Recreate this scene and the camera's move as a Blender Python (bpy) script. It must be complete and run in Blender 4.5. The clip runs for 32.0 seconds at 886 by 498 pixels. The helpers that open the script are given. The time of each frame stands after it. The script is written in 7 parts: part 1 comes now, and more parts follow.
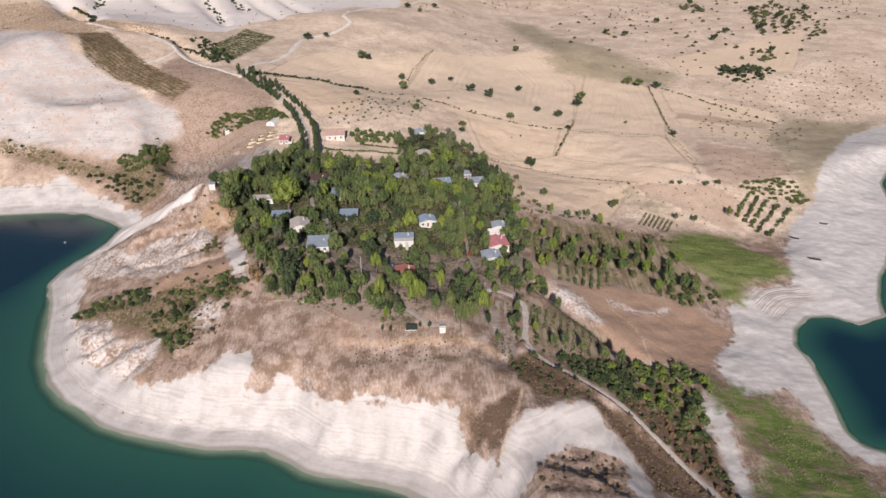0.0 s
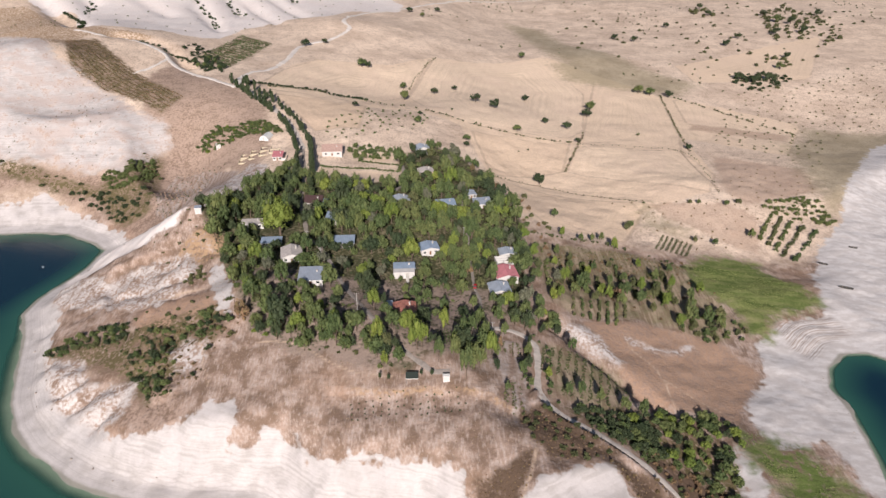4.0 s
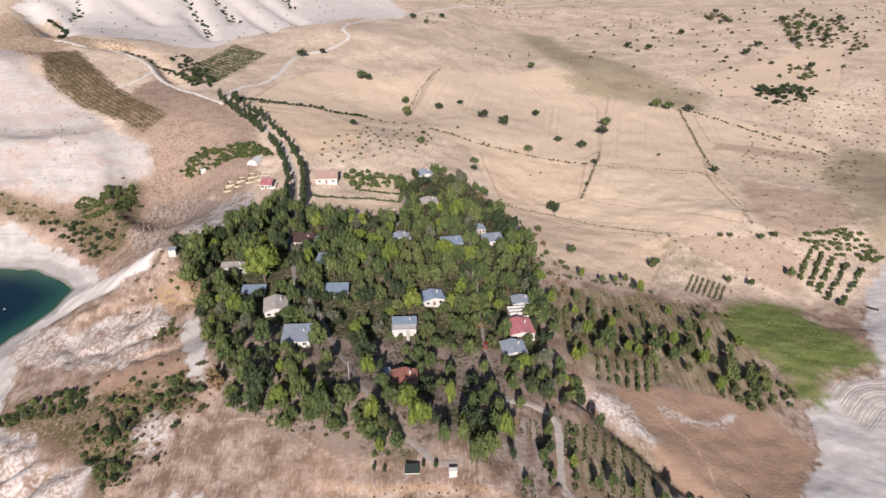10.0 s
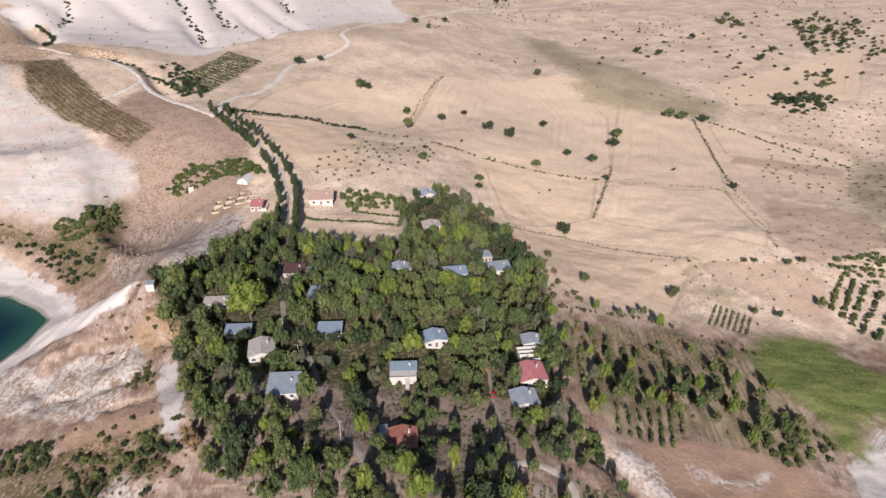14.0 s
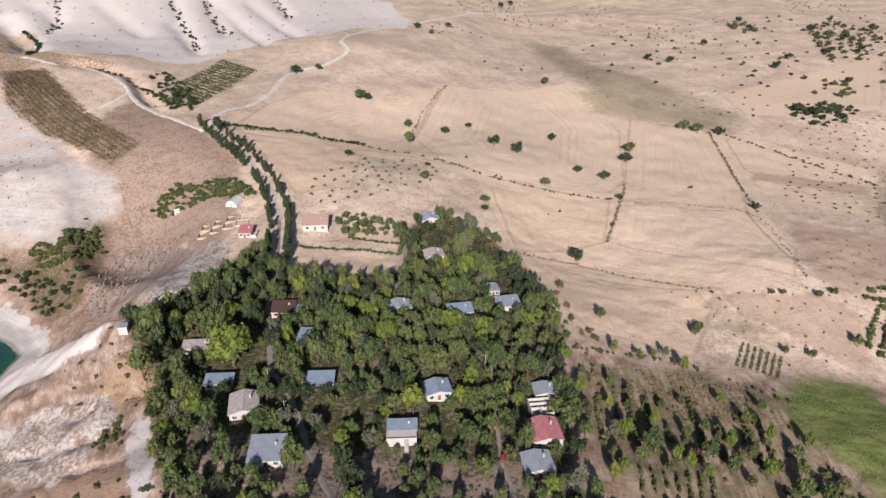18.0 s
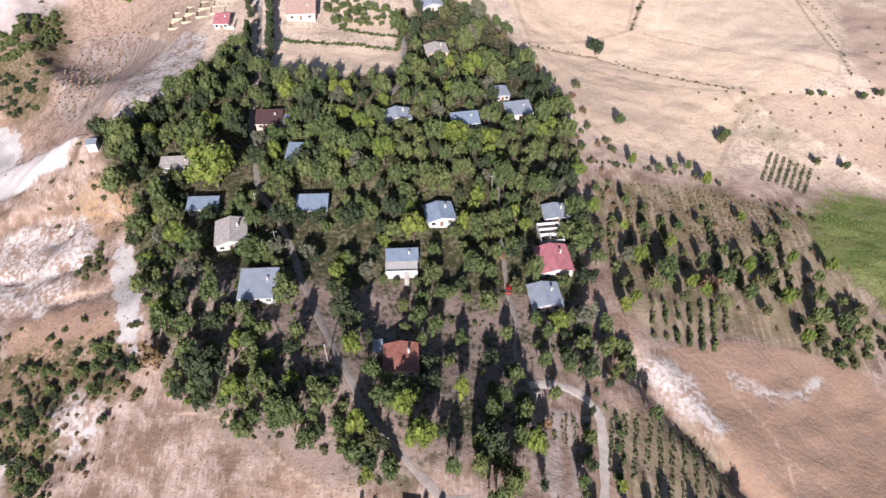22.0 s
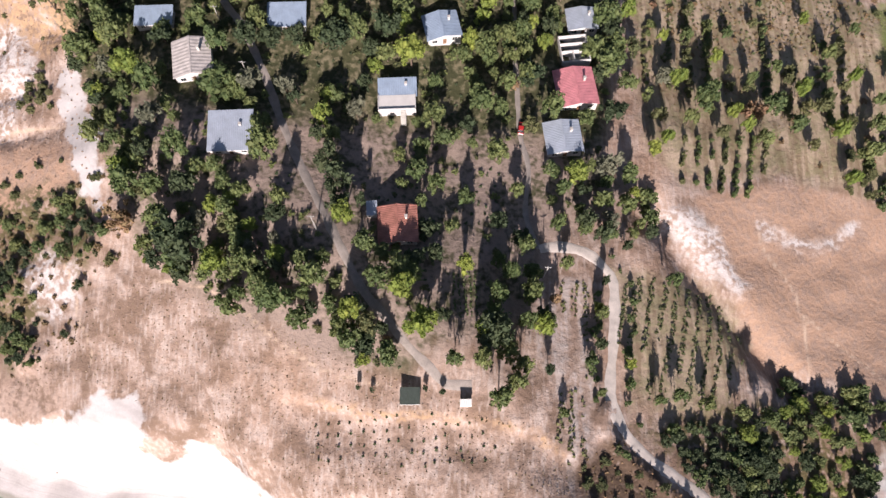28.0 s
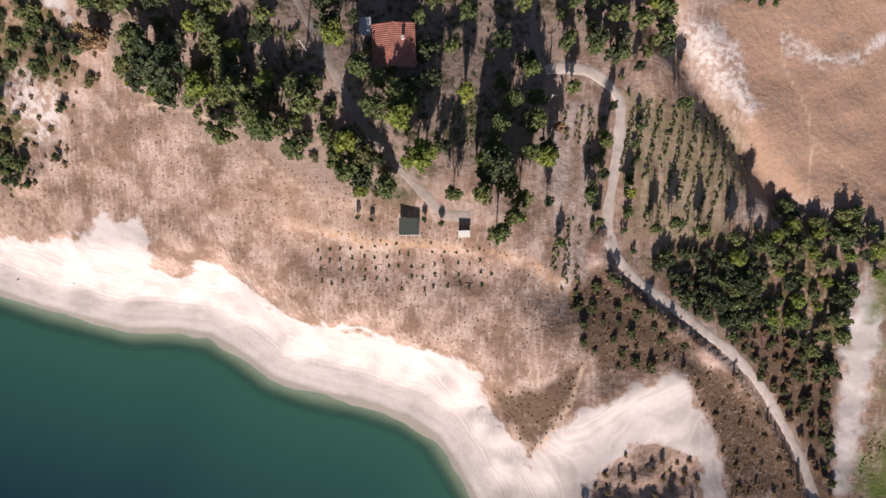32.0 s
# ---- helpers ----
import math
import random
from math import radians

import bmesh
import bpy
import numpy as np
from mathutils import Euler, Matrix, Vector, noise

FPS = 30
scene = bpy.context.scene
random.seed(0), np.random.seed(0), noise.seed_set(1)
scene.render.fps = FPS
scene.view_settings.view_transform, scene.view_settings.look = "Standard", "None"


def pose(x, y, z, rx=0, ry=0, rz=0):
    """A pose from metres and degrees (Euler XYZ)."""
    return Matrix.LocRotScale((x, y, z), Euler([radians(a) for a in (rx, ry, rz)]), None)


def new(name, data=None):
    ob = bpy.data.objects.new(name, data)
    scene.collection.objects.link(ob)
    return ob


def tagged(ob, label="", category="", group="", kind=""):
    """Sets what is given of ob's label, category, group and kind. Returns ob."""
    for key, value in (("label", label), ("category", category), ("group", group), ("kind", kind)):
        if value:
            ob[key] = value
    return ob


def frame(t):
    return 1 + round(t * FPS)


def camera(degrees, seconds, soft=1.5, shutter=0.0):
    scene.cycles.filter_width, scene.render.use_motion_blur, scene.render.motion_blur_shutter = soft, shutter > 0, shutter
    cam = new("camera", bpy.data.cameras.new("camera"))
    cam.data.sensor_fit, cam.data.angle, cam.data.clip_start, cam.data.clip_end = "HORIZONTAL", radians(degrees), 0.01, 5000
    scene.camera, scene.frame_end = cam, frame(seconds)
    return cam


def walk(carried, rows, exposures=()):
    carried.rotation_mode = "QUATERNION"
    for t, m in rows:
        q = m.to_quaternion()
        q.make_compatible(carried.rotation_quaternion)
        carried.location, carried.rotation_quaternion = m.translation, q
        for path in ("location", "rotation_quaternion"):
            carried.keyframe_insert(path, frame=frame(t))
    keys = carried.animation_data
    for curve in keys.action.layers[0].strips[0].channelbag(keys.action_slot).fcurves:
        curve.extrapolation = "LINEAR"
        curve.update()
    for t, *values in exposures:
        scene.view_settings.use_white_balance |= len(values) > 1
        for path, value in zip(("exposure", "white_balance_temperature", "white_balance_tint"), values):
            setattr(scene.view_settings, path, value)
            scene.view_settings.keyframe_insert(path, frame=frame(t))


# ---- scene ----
cam = camera(64.6, 32.0)
METRES, EYE, TILT, LEAN, TURN = 230.0, 192.5, -27.6, 0.0, 0.0
ROWS = [
    (0.0, 0.0, 0.0, 0.0, 0.0, 0.0, 0.0),
    (0.5, -0.0002, 0.0147, 0.0076, 0.03, 0.01, -0.02),
    (1.0, -0.0006, 0.0295, 0.0153, 0.05, 0.0, -0.03),
    (1.5, -0.0011, 0.048, 0.025, 0.07, 0.01, -0.05),
    (2.0, -0.0016, 0.0607, 0.0316, 0.08, 0.02, -0.05),
    (2.5, -0.0018, 0.0754, 0.0393, 0.11, 0.03, -0.07),
    (3.0, -0.0022, 0.0892, 0.0464, 0.13, 0.02, -0.08),
    (3.5, -0.0027, 0.1038, 0.0538, 0.15, 0.03, -0.09),
    (5.5, -0.0041, 0.161, 0.0838, 0.24, 0.05, -0.12),
    (6.0, -0.0045, 0.1756, 0.0915, 0.26, 0.06, -0.13),
    (6.5, -0.005, 0.1903, 0.0992, 0.29, 0.06, -0.14),
    (7.0, -0.0055, 0.2049, 0.1071, 0.31, 0.05, -0.16),
    (7.5, -0.0057, 0.2197, 0.1148, 0.34, 0.06, -0.18),
    (8.0, -0.006, 0.2343, 0.1224, 0.38, 0.06, -0.18),
    (8.5, -0.0063, 0.2487, 0.1301, 0.4, 0.06, -0.21),
    (9.0, -0.0068, 0.2633, 0.1378, 0.42, 0.06, -0.21),
    (9.5, -0.0074, 0.2781, 0.1452, 0.44, 0.06, -0.23),
    (10.0, -0.0078, 0.2927, 0.1529, 0.47, 0.05, -0.25),
    (10.5, -0.008, 0.3073, 0.1603, 0.5, 0.05, -0.25),
    (11.0, -0.0084, 0.3222, 0.1677, 0.52, 0.05, -0.26),
    (11.5, -0.0087, 0.3363, 0.1757, 0.55, 0.02, -0.26),
    (12.0, -0.0089, 0.3513, 0.1829, 0.58, 0.04, -0.26),
    (12.5, -0.0093, 0.3659, 0.1904, 0.6, 0.04, -0.27),
    (13.0, -0.0098, 0.3808, 0.1979, 0.62, 0.04, -0.29),
    (13.5, -0.0101, 0.3946, 0.2048, 0.65, 0.05, -0.28),
    (14.0, -0.0101, 0.4089, 0.2127, 0.68, 0.05, -0.3),
    (14.5, -0.0107, 0.4235, 0.2204, 0.69, 0.05, -0.3),
    (16.5, -0.0122, 0.4822, 0.2514, 0.81, 0.07, -0.38),
    (17.0, -0.0125, 0.4969, 0.2591, 0.84, 0.07, -0.4),
    (17.5, -0.0129, 0.5112, 0.2671, 0.87, 0.08, -0.41),
    (18.0, -0.0135, 0.5258, 0.2749, 0.89, 0.08, -0.43),
    (18.5, -0.0143, 0.5405, 0.2826, 0.9, 0.09, -0.45),
    (19.0, -0.0141, 0.5547, 0.29, 0.94, 0.06, -0.43),
    (19.5, -0.0136, 0.5688, 0.2943, 1.01, -2.13, -0.43),
    (20.0, -0.0137, 0.5826, 0.3014, 1.04, -6.67, -0.48),
    (20.5, -0.0143, 0.5969, 0.3094, 1.06, -11.21, -0.53),
    (21.0, -0.0152, 0.6118, 0.3178, 1.07, -14.67, -0.56),
    (21.5, -0.0146, 0.6259, 0.3252, 1.16, -17.42, -0.55),
    (22.0, -0.0156, 0.6413, 0.3352, 1.19, -18.84, -0.62),
    (22.5, -0.0162, 0.6562, 0.343, 1.2, -18.87, -0.63),
    (23.0, -0.0167, 0.6767, 0.3537, 1.24, -18.88, -0.63),
    (23.5, -0.0166, 0.6878, 0.3588, 1.28, -19.37, -0.62),
    (24.0, -0.0168, 0.7012, 0.3654, 1.32, -20.78, -0.63),
    (24.5, -0.0176, 0.7155, 0.3736, 1.33, -22.53, -0.67),
    (26.5, -0.0177, 0.7723, 0.4027, 1.51, -29.99, -0.69),
    (27.0, -0.0184, 0.7862, 0.4096, 1.52, -34.01, -0.71),
    (27.5, -0.0187, 0.8002, 0.417, 1.56, -38.28, -0.73),
    (28.0, -0.0192, 0.8154, 0.426, 1.61, -42.66, -0.77),
    (28.5, -0.0193, 0.8296, 0.4342, 1.67, -47.5, -0.8),
    (29.0, -0.02, 0.8437, 0.4427, 1.69, -53.54, -0.84),
    (29.5, -0.0198, 0.8551, 0.4479, 1.89, -59.24, -0.93),
    (30.0, -0.0199, 0.8633, 0.4524, 1.87, -62.95, -0.95),
    (30.5, -0.0198, 0.87, 0.4559, 1.88, -62.97, -0.93),
    (31.0, -0.0198, 0.8754, 0.4583, 1.88, -62.96, -0.92),
    (31.5, -0.0202, 0.8803, 0.4606, 1.89, -62.93, -0.93),
    (32.0, -0.0205, 0.8854, 0.4629, 1.9, -62.91, -0.94),
]
walk(cam, [(t, pose(0, 0, EYE, TILT, LEAN, TURN) @ pose(METRES * x, METRES * y, METRES * z, 90 + pitch, roll, yaw)) for t, x, y, z, yaw, pitch, roll in ROWS],
     exposures=[(0.0, 0.0, 6450, 15), (7.0, 0.10, 6420, 15), (14.0, 0.06, 6420, 15), (19.0, 0.0, 6350, 16), (21.5, 0.42, 6130, 18), (24.0, 0.52, 6200, 19), (26.5, 0.76, 6300, 19), (28.5, 0.56, 6600, 21), (30.0, 0.28, 6850, 22), (32.0, 0.27, 6850, 22)])

# ---- world, sun, exposure ----
SUN_ELEVATION, SHADOW_X, SHADOW_Y = 26.5, 0.02, 1.0
world = bpy.data.worlds.new("world")
scene.world = world
world.use_nodes = True
wn = world.node_tree
sky = wn.nodes.new("ShaderNodeTexSky")
sky.sky_type, sky.sun_disc = "NISHITA", False
sky.sun_elevation = radians(SUN_ELEVATION)
sky.sun_rotation = math.atan2(-SHADOW_X, -SHADOW_Y)
sky.altitude, sky.dust_density = 900, 2.0
wn.links.new(sky.outputs[0], wn.nodes["Background"].inputs[0])
wn.nodes["Background"].inputs[1].default_value = 0.055
sun = new("sun", bpy.data.lights.new("sun", "SUN"))
sun.data.energy, sun.data.angle, sun.data.color = 5.6, radians(0.6), (1.0, 0.93, 0.85)
fall = Vector((SHADOW_X, SHADOW_Y, 0)).normalized() * math.cos(radians(SUN_ELEVATION)) - Vector((0, 0, math.sin(radians(SUN_ELEVATION))))
sun.matrix_world = fall.to_track_quat("-Z", "Y").to_matrix().to_4x4()

# ---- outlines of the land, in metres ----
WEST_LAKE = [(40, -700), (30, 0), (20, 80), (11, 140), (5.7, 160), (0, 169), (-5, 176), (-13, 181), (-26, 185), (-38, 186.5), (-51, 190.5), (-60, 197), (-68, 201.5), (-79, 202.5), (-90, 202), (-99, 204), (-113, 207), (-126, 211), (-136, 215), (-159, 230), (-171, 242), (-182, 258), (-192, 281), (-202, 306), (-213, 326), (-213, 342), (-208, 358), (-203, 376), (-203, 396), (-211, 404), (-234, 417), (-254, 419), (-289, 415), (-340, 412), (-430, 440), (-700, 420), (-2600, 600), (-2600, -700)]
EAST_LAKE = [(340, 500), (317, 471), (309, 450), (300, 425), (272, 378), (252, 348), (241, 335), (228, 312), (221, 295), (204, 288), (194, 295), (182, 294), (172, 284), (166, 271), (167, 256), (165, 242), (163, 227), (160, 212), (163, 204), (170, 201), (200, 196), (260, 190), (400, 150), (900, 100), (2600, 300), (2600, 620), (900, 640), (480, 580)]
LANE_MAIN = [(95.3, 166.2), (92.7, 174.9), (87.7, 183.8), (79.4, 194.8), (68.9, 204.3), (60.1, 210.2), (52.3, 215.6), (44.9, 220.2), (39.1, 224.7), (35.4, 230), (33.7, 236.6), (34.8, 246), (35.8, 255.4), (35.9, 263.4), (33.9, 267.2), (28.8, 270.8), (21.9, 271.5), (17.2, 270.4), (13.9, 279.4), (14.8, 292.1), (12.6, 302.6), (11.9, 316.9), (10.8, 332.4), (11.3, 326.8), (11, 346.4), (9.7, 365.5), (8.7, 388.1), (7.7, 403.1)]
LANE_WEST = [(1.1, 236.2), (-4.6, 236.1), (-8.5, 239.7), (-13.8, 244.6), (-19.2, 250.8), (-24.7, 257), (-30.7, 267.5), (-34.6, 274.7), (-40.5, 285.2), (-47.6, 299.2), (-52.3, 310.3), (-57, 320), (-61.6, 328.3), (-67.9, 337.1), (-72.7, 355.7), (-77.7, 372.8), (-80, 392), (-82.6, 411), (-91, 454.3), (-104, 487), (-119.1, 511.4), (-134.1, 531.5), (-149.4, 550), (-158.5, 563), (-162, 579.7), (-157.6, 601.5), (-147.4, 620.1), (-140.8, 658.9), (-138.5, 707.8), (-120.3, 733.5), (-105.2, 760.7), (-100.6, 782.5), (-109.2, 807.2), (-100.8, 886), (-70.3, 942.9), (-22, 1024.4), (37.7, 1152.8), (157.9, 1230.9)]
LANE_FORK = [(-158.4, 554.9), (-175.1, 565.2), (-199.7, 583.5), (-219.3, 600.8), (-237.2, 627.1), (-255.7, 639.6), (-272.9, 643.6), (-293.4, 638.1), (-315.5, 643)]
LANE_BRANCH = [(-230, 615.6), (-233.5, 595), (-242.2, 573.5)]
FIELD_LANE = [(-134, 556.1), (-92.9, 557.2), (-58.8, 563.4), (-26, 551.2), (-5.1, 545.2)]
MID_LANE = [(-28.7, 390.2), (-25.2, 405.6), (-26, 427.9), (-27.5, 440.9)]
FOOTPATHS = [[(-76.1, 259.5), (-68, 258.6), (-61.9, 257.3), (-53.6, 252.6), (-43.8, 244.9), (-33.2, 238.7), (-20, 236)], [(-140, 295.5), (-127, 298.5), (-116, 299.5), (-105, 299.8)], [(89.8, 245), (89.4, 255.2), (87.4, 266.6), (83.8, 272), (79.1, 278.6), (78.6, 282.7)], [(88.6, 260.9), (96.8, 255), (105.7, 248.8), (112, 243.9)], [(-101.9, 267.2), (-96.8, 258.3), (-95.4, 251.3), (-91.4, 245.5), (-89.2, 237.6)], [(29.3, 203.3), (26.1, 192.2), (19.7, 179.3)]]
CHALK_SOUTH = [(-177.7, 282.2), (-158.1, 271.4), (-149.2, 257.6), (-139.6, 242.7), (-125.7, 229.2), (-115, 226.8), (-95, 227.2), (-87.1, 233.4), (-78.7, 233.1), (-75.5, 227.2), (-77.6, 220.7), (-70.7, 217.9), (-65.1, 223.4), (-55.2, 219.6), (-47.5, 211.9), (-35.4, 208.4), (-24, 207.6), (-12.8, 204.5), (-4.4, 203), (3.9, 199.4), (10.6, 185.9), (19.1, 178.3), (19, 163), (15, 130), (-30, 130), (-260, 170), (-260, 333), (-192, 333), (-184, 306)]
CHALK_KNOLL = [(18, 176), (21, 186), (34, 194), (46, 199), (55, 201), (60, 193), (66, 183), (69, 173), (67, 160), (61, 160), (62, 177), (55, 182), (45, 182), (38, 178), (32, 172), (29, 166), (16, 155)]
KNOLL_CREST = [(20, 180), (34, 193), (46, 198), (55, 199.5)]
CHALK_RIDGE = [(-206, 366), (-190, 371), (-177, 373.6), (-160, 367.4), (-141, 359), (-130, 353.5), (-137, 346), (-150, 346), (-160, 347), (-172, 350), (-184, 342), (-196, 347), (-205, 356)]
FOOT_ORANGE = [(-437, 795), (-321, 672), (-305, 662), (-254, 668), (-271, 650), (-300, 632), (-299, 588), (-304, 574), (-420, 640), (-520, 760)]
FAR_GULLIES = [[(-285, 851), (-255, 800), (-225, 751)], [(-270, 936), (-220, 862), (-177, 797)], [(-232, 944), (-190, 885), (-155, 833)], [(-365, 877), (-325, 832), (-288, 791)], [(-427, 863), (-400, 840), (-373, 817)], [(-353, 1004), (-293, 889), (-237, 780)], [(-236, 1037), (-182, 917)], [(-448, 976), (-371, 787)], [(-300, 1010), (-262, 900), (-225, 830)]]
CHALK_BAY = [(-298.6, 438.2), (-276.3, 438.7), (-260.5, 447.8), (-242, 438.3), (-218.5, 426.1), (-198.2, 406.2), (-206.4, 398.2)] + [(-240, 380), (-330, 380), (-420, 450), (-330, 440)]
CHALK_HILL = [(-396.8, 646.7), (-344.7, 617), (-291.8, 563.9), (-257.6, 546.3), (-221.8, 518.3), (-198.5, 508.1), (-191.3, 493.4), (-200, 480.9), (-212.3, 458.9), (-258.4, 465.5), (-311.7, 473)] + [(-420, 470), (-520, 560), (-480, 660)]
CHALK_FAR = [(-419.6, 792.5), (-313.6, 662), (-285.5, 679.7), (-247.1, 720.7), (-208.8, 776.8), (-154.1, 807), (-119.5, 857), (-72.7, 973.8), (-90.2, 1105.7), (-349.7, 1026.7), (-536.4, 994.2)]
CHALK_GULLY = [(46.5, 286.3), (58.4, 285.7), (66.7, 279.9), (69, 273.4), (74.4, 266.9), (69.5, 265), (62.6, 269.9), (56, 276), (48.1, 283.2)]
CHALK_ARC = [(80.1, 283.5), (86.1, 280.6), (94.3, 280.3), (102.6, 283), (108.3, 287.1)]
CHALK_CHUTE = [(-108, 320), (-101, 310), (-92, 289), (-90, 276), (-95, 279), (-101, 289), (-108, 309)]
CHALK_LEFT = [(-186, 318), (-170, 311), (-145, 300), (-128, 293), (-121, 299), (-120, 308), (-116, 316), (-122, 327), (-136, 333), (-146, 333), (-155, 331), (-167, 328), (-173, 334), (-186, 340), (-196, 346), (-200, 330)]
CHALK_UPPER = [(-130, 372), (-134, 395), (-131, 418), (-122, 440), (-108, 432), (-106, 412), (-110, 392), (-118, 372), (-123, 360)]
CHALK_EAST = [(388, 594.6), (339.8, 565.7), (265.8, 464.7), (242.6, 420.3), (215.1, 390.4), (199.7, 362.3), (185.4, 322.6), (161.5, 315.3), (143, 297), (136.9, 272), (120, 251.2), (120.6, 242.6), (122.3, 227.6), (147.6, 235.6), (148.6, 212.2), (155.9, 200.3)] + [(200, 180), (420, 240), (700, 560)]
CHALK_BANK = [(106.2, 226.5), (102.3, 214.4), (101.3, 193.1), (100.3, 178), (99.8, 166.3), (104.1, 166.6), (108.7, 184.5), (109.7, 202.7), (112.5, 214.8)]
REEDS_NORTH = [(129, 361), (145, 377), (158, 379), (173, 376), (173, 364), (184, 352), (189, 337), (188, 329), (173, 323), (157, 317), (152, 300), (142, 305), (141, 323), (133, 335), (126, 341)]
VALLEY = [(-300, 462), (-262, 465), (-224, 459), (-205, 461), (-198, 482), (-174, 490), (-141, 458), (-136, 395), (-140, 366), (-166, 380), (-205, 426), (-222, 433), (-242, 441), (-255, 452), (-273, 451), (-294, 445)]
RUST_BANK = [(-200, 517), (-182, 527), (-173, 508), (-183, 491), (-191, 482), (-189, 497)]
STRATA = [(156, 316), (168, 320), (188, 322), (194, 309), (178, 302), (168, 290), (160, 296)]
FIELDS_ALL = [(-112, 520), (-144, 573), (-134, 640), (-116, 670), (-50, 690), (-16, 735), (103, 793), (200, 683), (310, 628), (256, 529), (186, 560), (184, 480), (169, 447), (120, 423), (100, 384), (56, 390), (44, 400), (28, 457), (10, 530), (-30, 548), (-58, 545), (-60, 494), (-88, 483)]
REEDS_SOUTH = [(113, 235), (127, 234), (134, 231), (140, 220), (144, 212), (149, 201), (150, 189), (152, 175), (146, 150), (128, 138), (112, 150), (106, 171), (111, 184), (119, 190), (112, 196), (115, 211), (108, 217)]
STUBBLE = [[(-143.9, 573.2), (-136.9, 625.1), (-115.6, 669.7), (-50.2, 682.8), (-15.8, 728.2), (-33, 610.2), (-62.8, 567.3), (-97.8, 564.6)], [(-127.9, 545.8), (-60.6, 550.1), (-59.9, 494.1), (-88.1, 482.6), (-111.5, 519.5)], [(-31.1, 610.5), (-11.2, 739.8), (103.3, 792.6), (128.6, 682.1), (109.8, 572.9), (94.2, 550.4), (18.9, 539.6), (-12.2, 553.4)], [(18.2, 523.9), (93.5, 537.7), (81, 488), (30.1, 459.4)], [(142.9, 707.4), (200.4, 682.5), (186.5, 570.1), (176.2, 532.7), (104.5, 548.4)]]
STUBBLE_EAST = [[(98.1, 534.7), (174.6, 528.5), (183.4, 479.6), (169.1, 447.2), (128.3, 466.9), (84.1, 488.1)], [(29.8, 456.1), (116.4, 436.5), (120.5, 423.3), (100.6, 384.1), (56.1, 391.9), (37.8, 423.9)], [(210.3, 671.8), (311.1, 628), (255.7, 529), (202.5, 602.8)], [(243.8, 787.5), (466.9, 929.4), (370.9, 745.7), (248.2, 727.8)]]
OLIVE = [[(123.2, 432.8), (127.2, 420.3), (143.9, 404.0), (138.7, 398.5), (122.9, 405.0), (118.3, 417.7)], [(110.1, 768.6), (156.9, 798.5), (214, 758.1), (245.7, 720.8), (219.4, 685.4), (155.7, 702.4), (117.8, 724)], [(81.7, 1024.9), (125, 987), (127.5, 843.6), (98.5, 878.8)], [(95, 1009), (131, 960), (137, 874), (180, 825), (202, 778), (190, 732), (157, 721), (146, 740), (109, 810), (98, 938)], [(265, 554), (302, 591), (312, 584), (263, 498), (257, 519)]]
BROWN_EAST = [(71.2, 260.9), (66, 280), (60, 290), (90, 298), (126, 294), (136, 276), (121, 253), (112, 240.1), (89, 245), (75.2, 247.1)]
WEST_BAND = [(-182, 286), (-168, 288), (-154, 290), (-139, 290), (-137, 278), (-150, 277), (-168, 280)]
WEST_HOLLOW = [(-132, 261), (-125, 276), (-111, 276), (-99, 281), (-87, 272), (-91, 264), (-104, 266), (-111, 265), (-113, 254), (-104, 241), (-111, 237), (-121, 248)]
EROSION = [(-178, 282), (-154, 271), (-145, 256), (-121, 251), (-123, 237), (-131, 233), (-157, 249)]
BROWN_SPUR = [(-155, 275), (-134, 265), (-114, 236), (-103, 238), (-94, 226), (-115, 228), (-124, 236), (-120, 248), (-141, 257)]
YARDS = [(-84, 276), (-92, 305), (-60, 300), (0, 302), (40, 300), (42, 284), (20, 274), (15, 250), (-9, 243), (-27, 239), (-57, 250), (-76, 262)]
EAST_PLOTS = [(46, 364), (96, 370), (128, 362), (122, 342), (113, 326), (87, 311), (86, 322), (56, 318), (48, 330)]
VILLAGE = [(-126.6, 358), (-104.8, 394.3), (-100.5, 427.8), (-86.1, 414.9), (-69.3, 396.3), (-23.7, 410.3), (-30.9, 448.9), (-9.6, 476.2), (8.5, 470.9), (18.6, 458.2), (36, 420.5), (43.2, 380.9), (36.4, 357), (38, 335.7), (35.1, 297.7), (37.5, 290.2), (17.1, 276.4), (12.7, 251.6), (-8.7, 245.1), (-13.6, 238.5), (-26.7, 240.8), (-37.8, 250.8), (-57, 252.1), (-79.2, 266.6), (-86.2, 281.5), (-101.5, 311.1)]
SCRUB_ROAD = [(51.2, 203.4), (67.4, 201.5), (89.5, 177.8), (92.9, 166.1), (70.5, 168), (66.9, 182.6), (58, 194.9)]
SCRUB_BANK = [(70.1, 214.2), (101.9, 202.3), (101.3, 193.1), (99.8, 166.6), (97.6, 166.5), (94.3, 177.8), (83.3, 193.1), (66.9, 208.7)]
SCRUB_DIP = [(8.4, 194.2), (19.7, 196.3), (28.7, 203.3), (26.7, 192.3), (19.1, 179.1), (11.8, 186.4)]
SCRUB_LANE = [(23.9, 219.1), (34.8, 226), (49.4, 214.2), (60.3, 207.4), (49.8, 203.4), (35.8, 199.3), (28.6, 206)]
PLOUGHED = [(125.4, 434.1), (177.2, 432.1), (192.2, 421.5), (179.8, 387.1), (167.6, 391.0), (151.4, 404.9), (133.9, 417.8)]
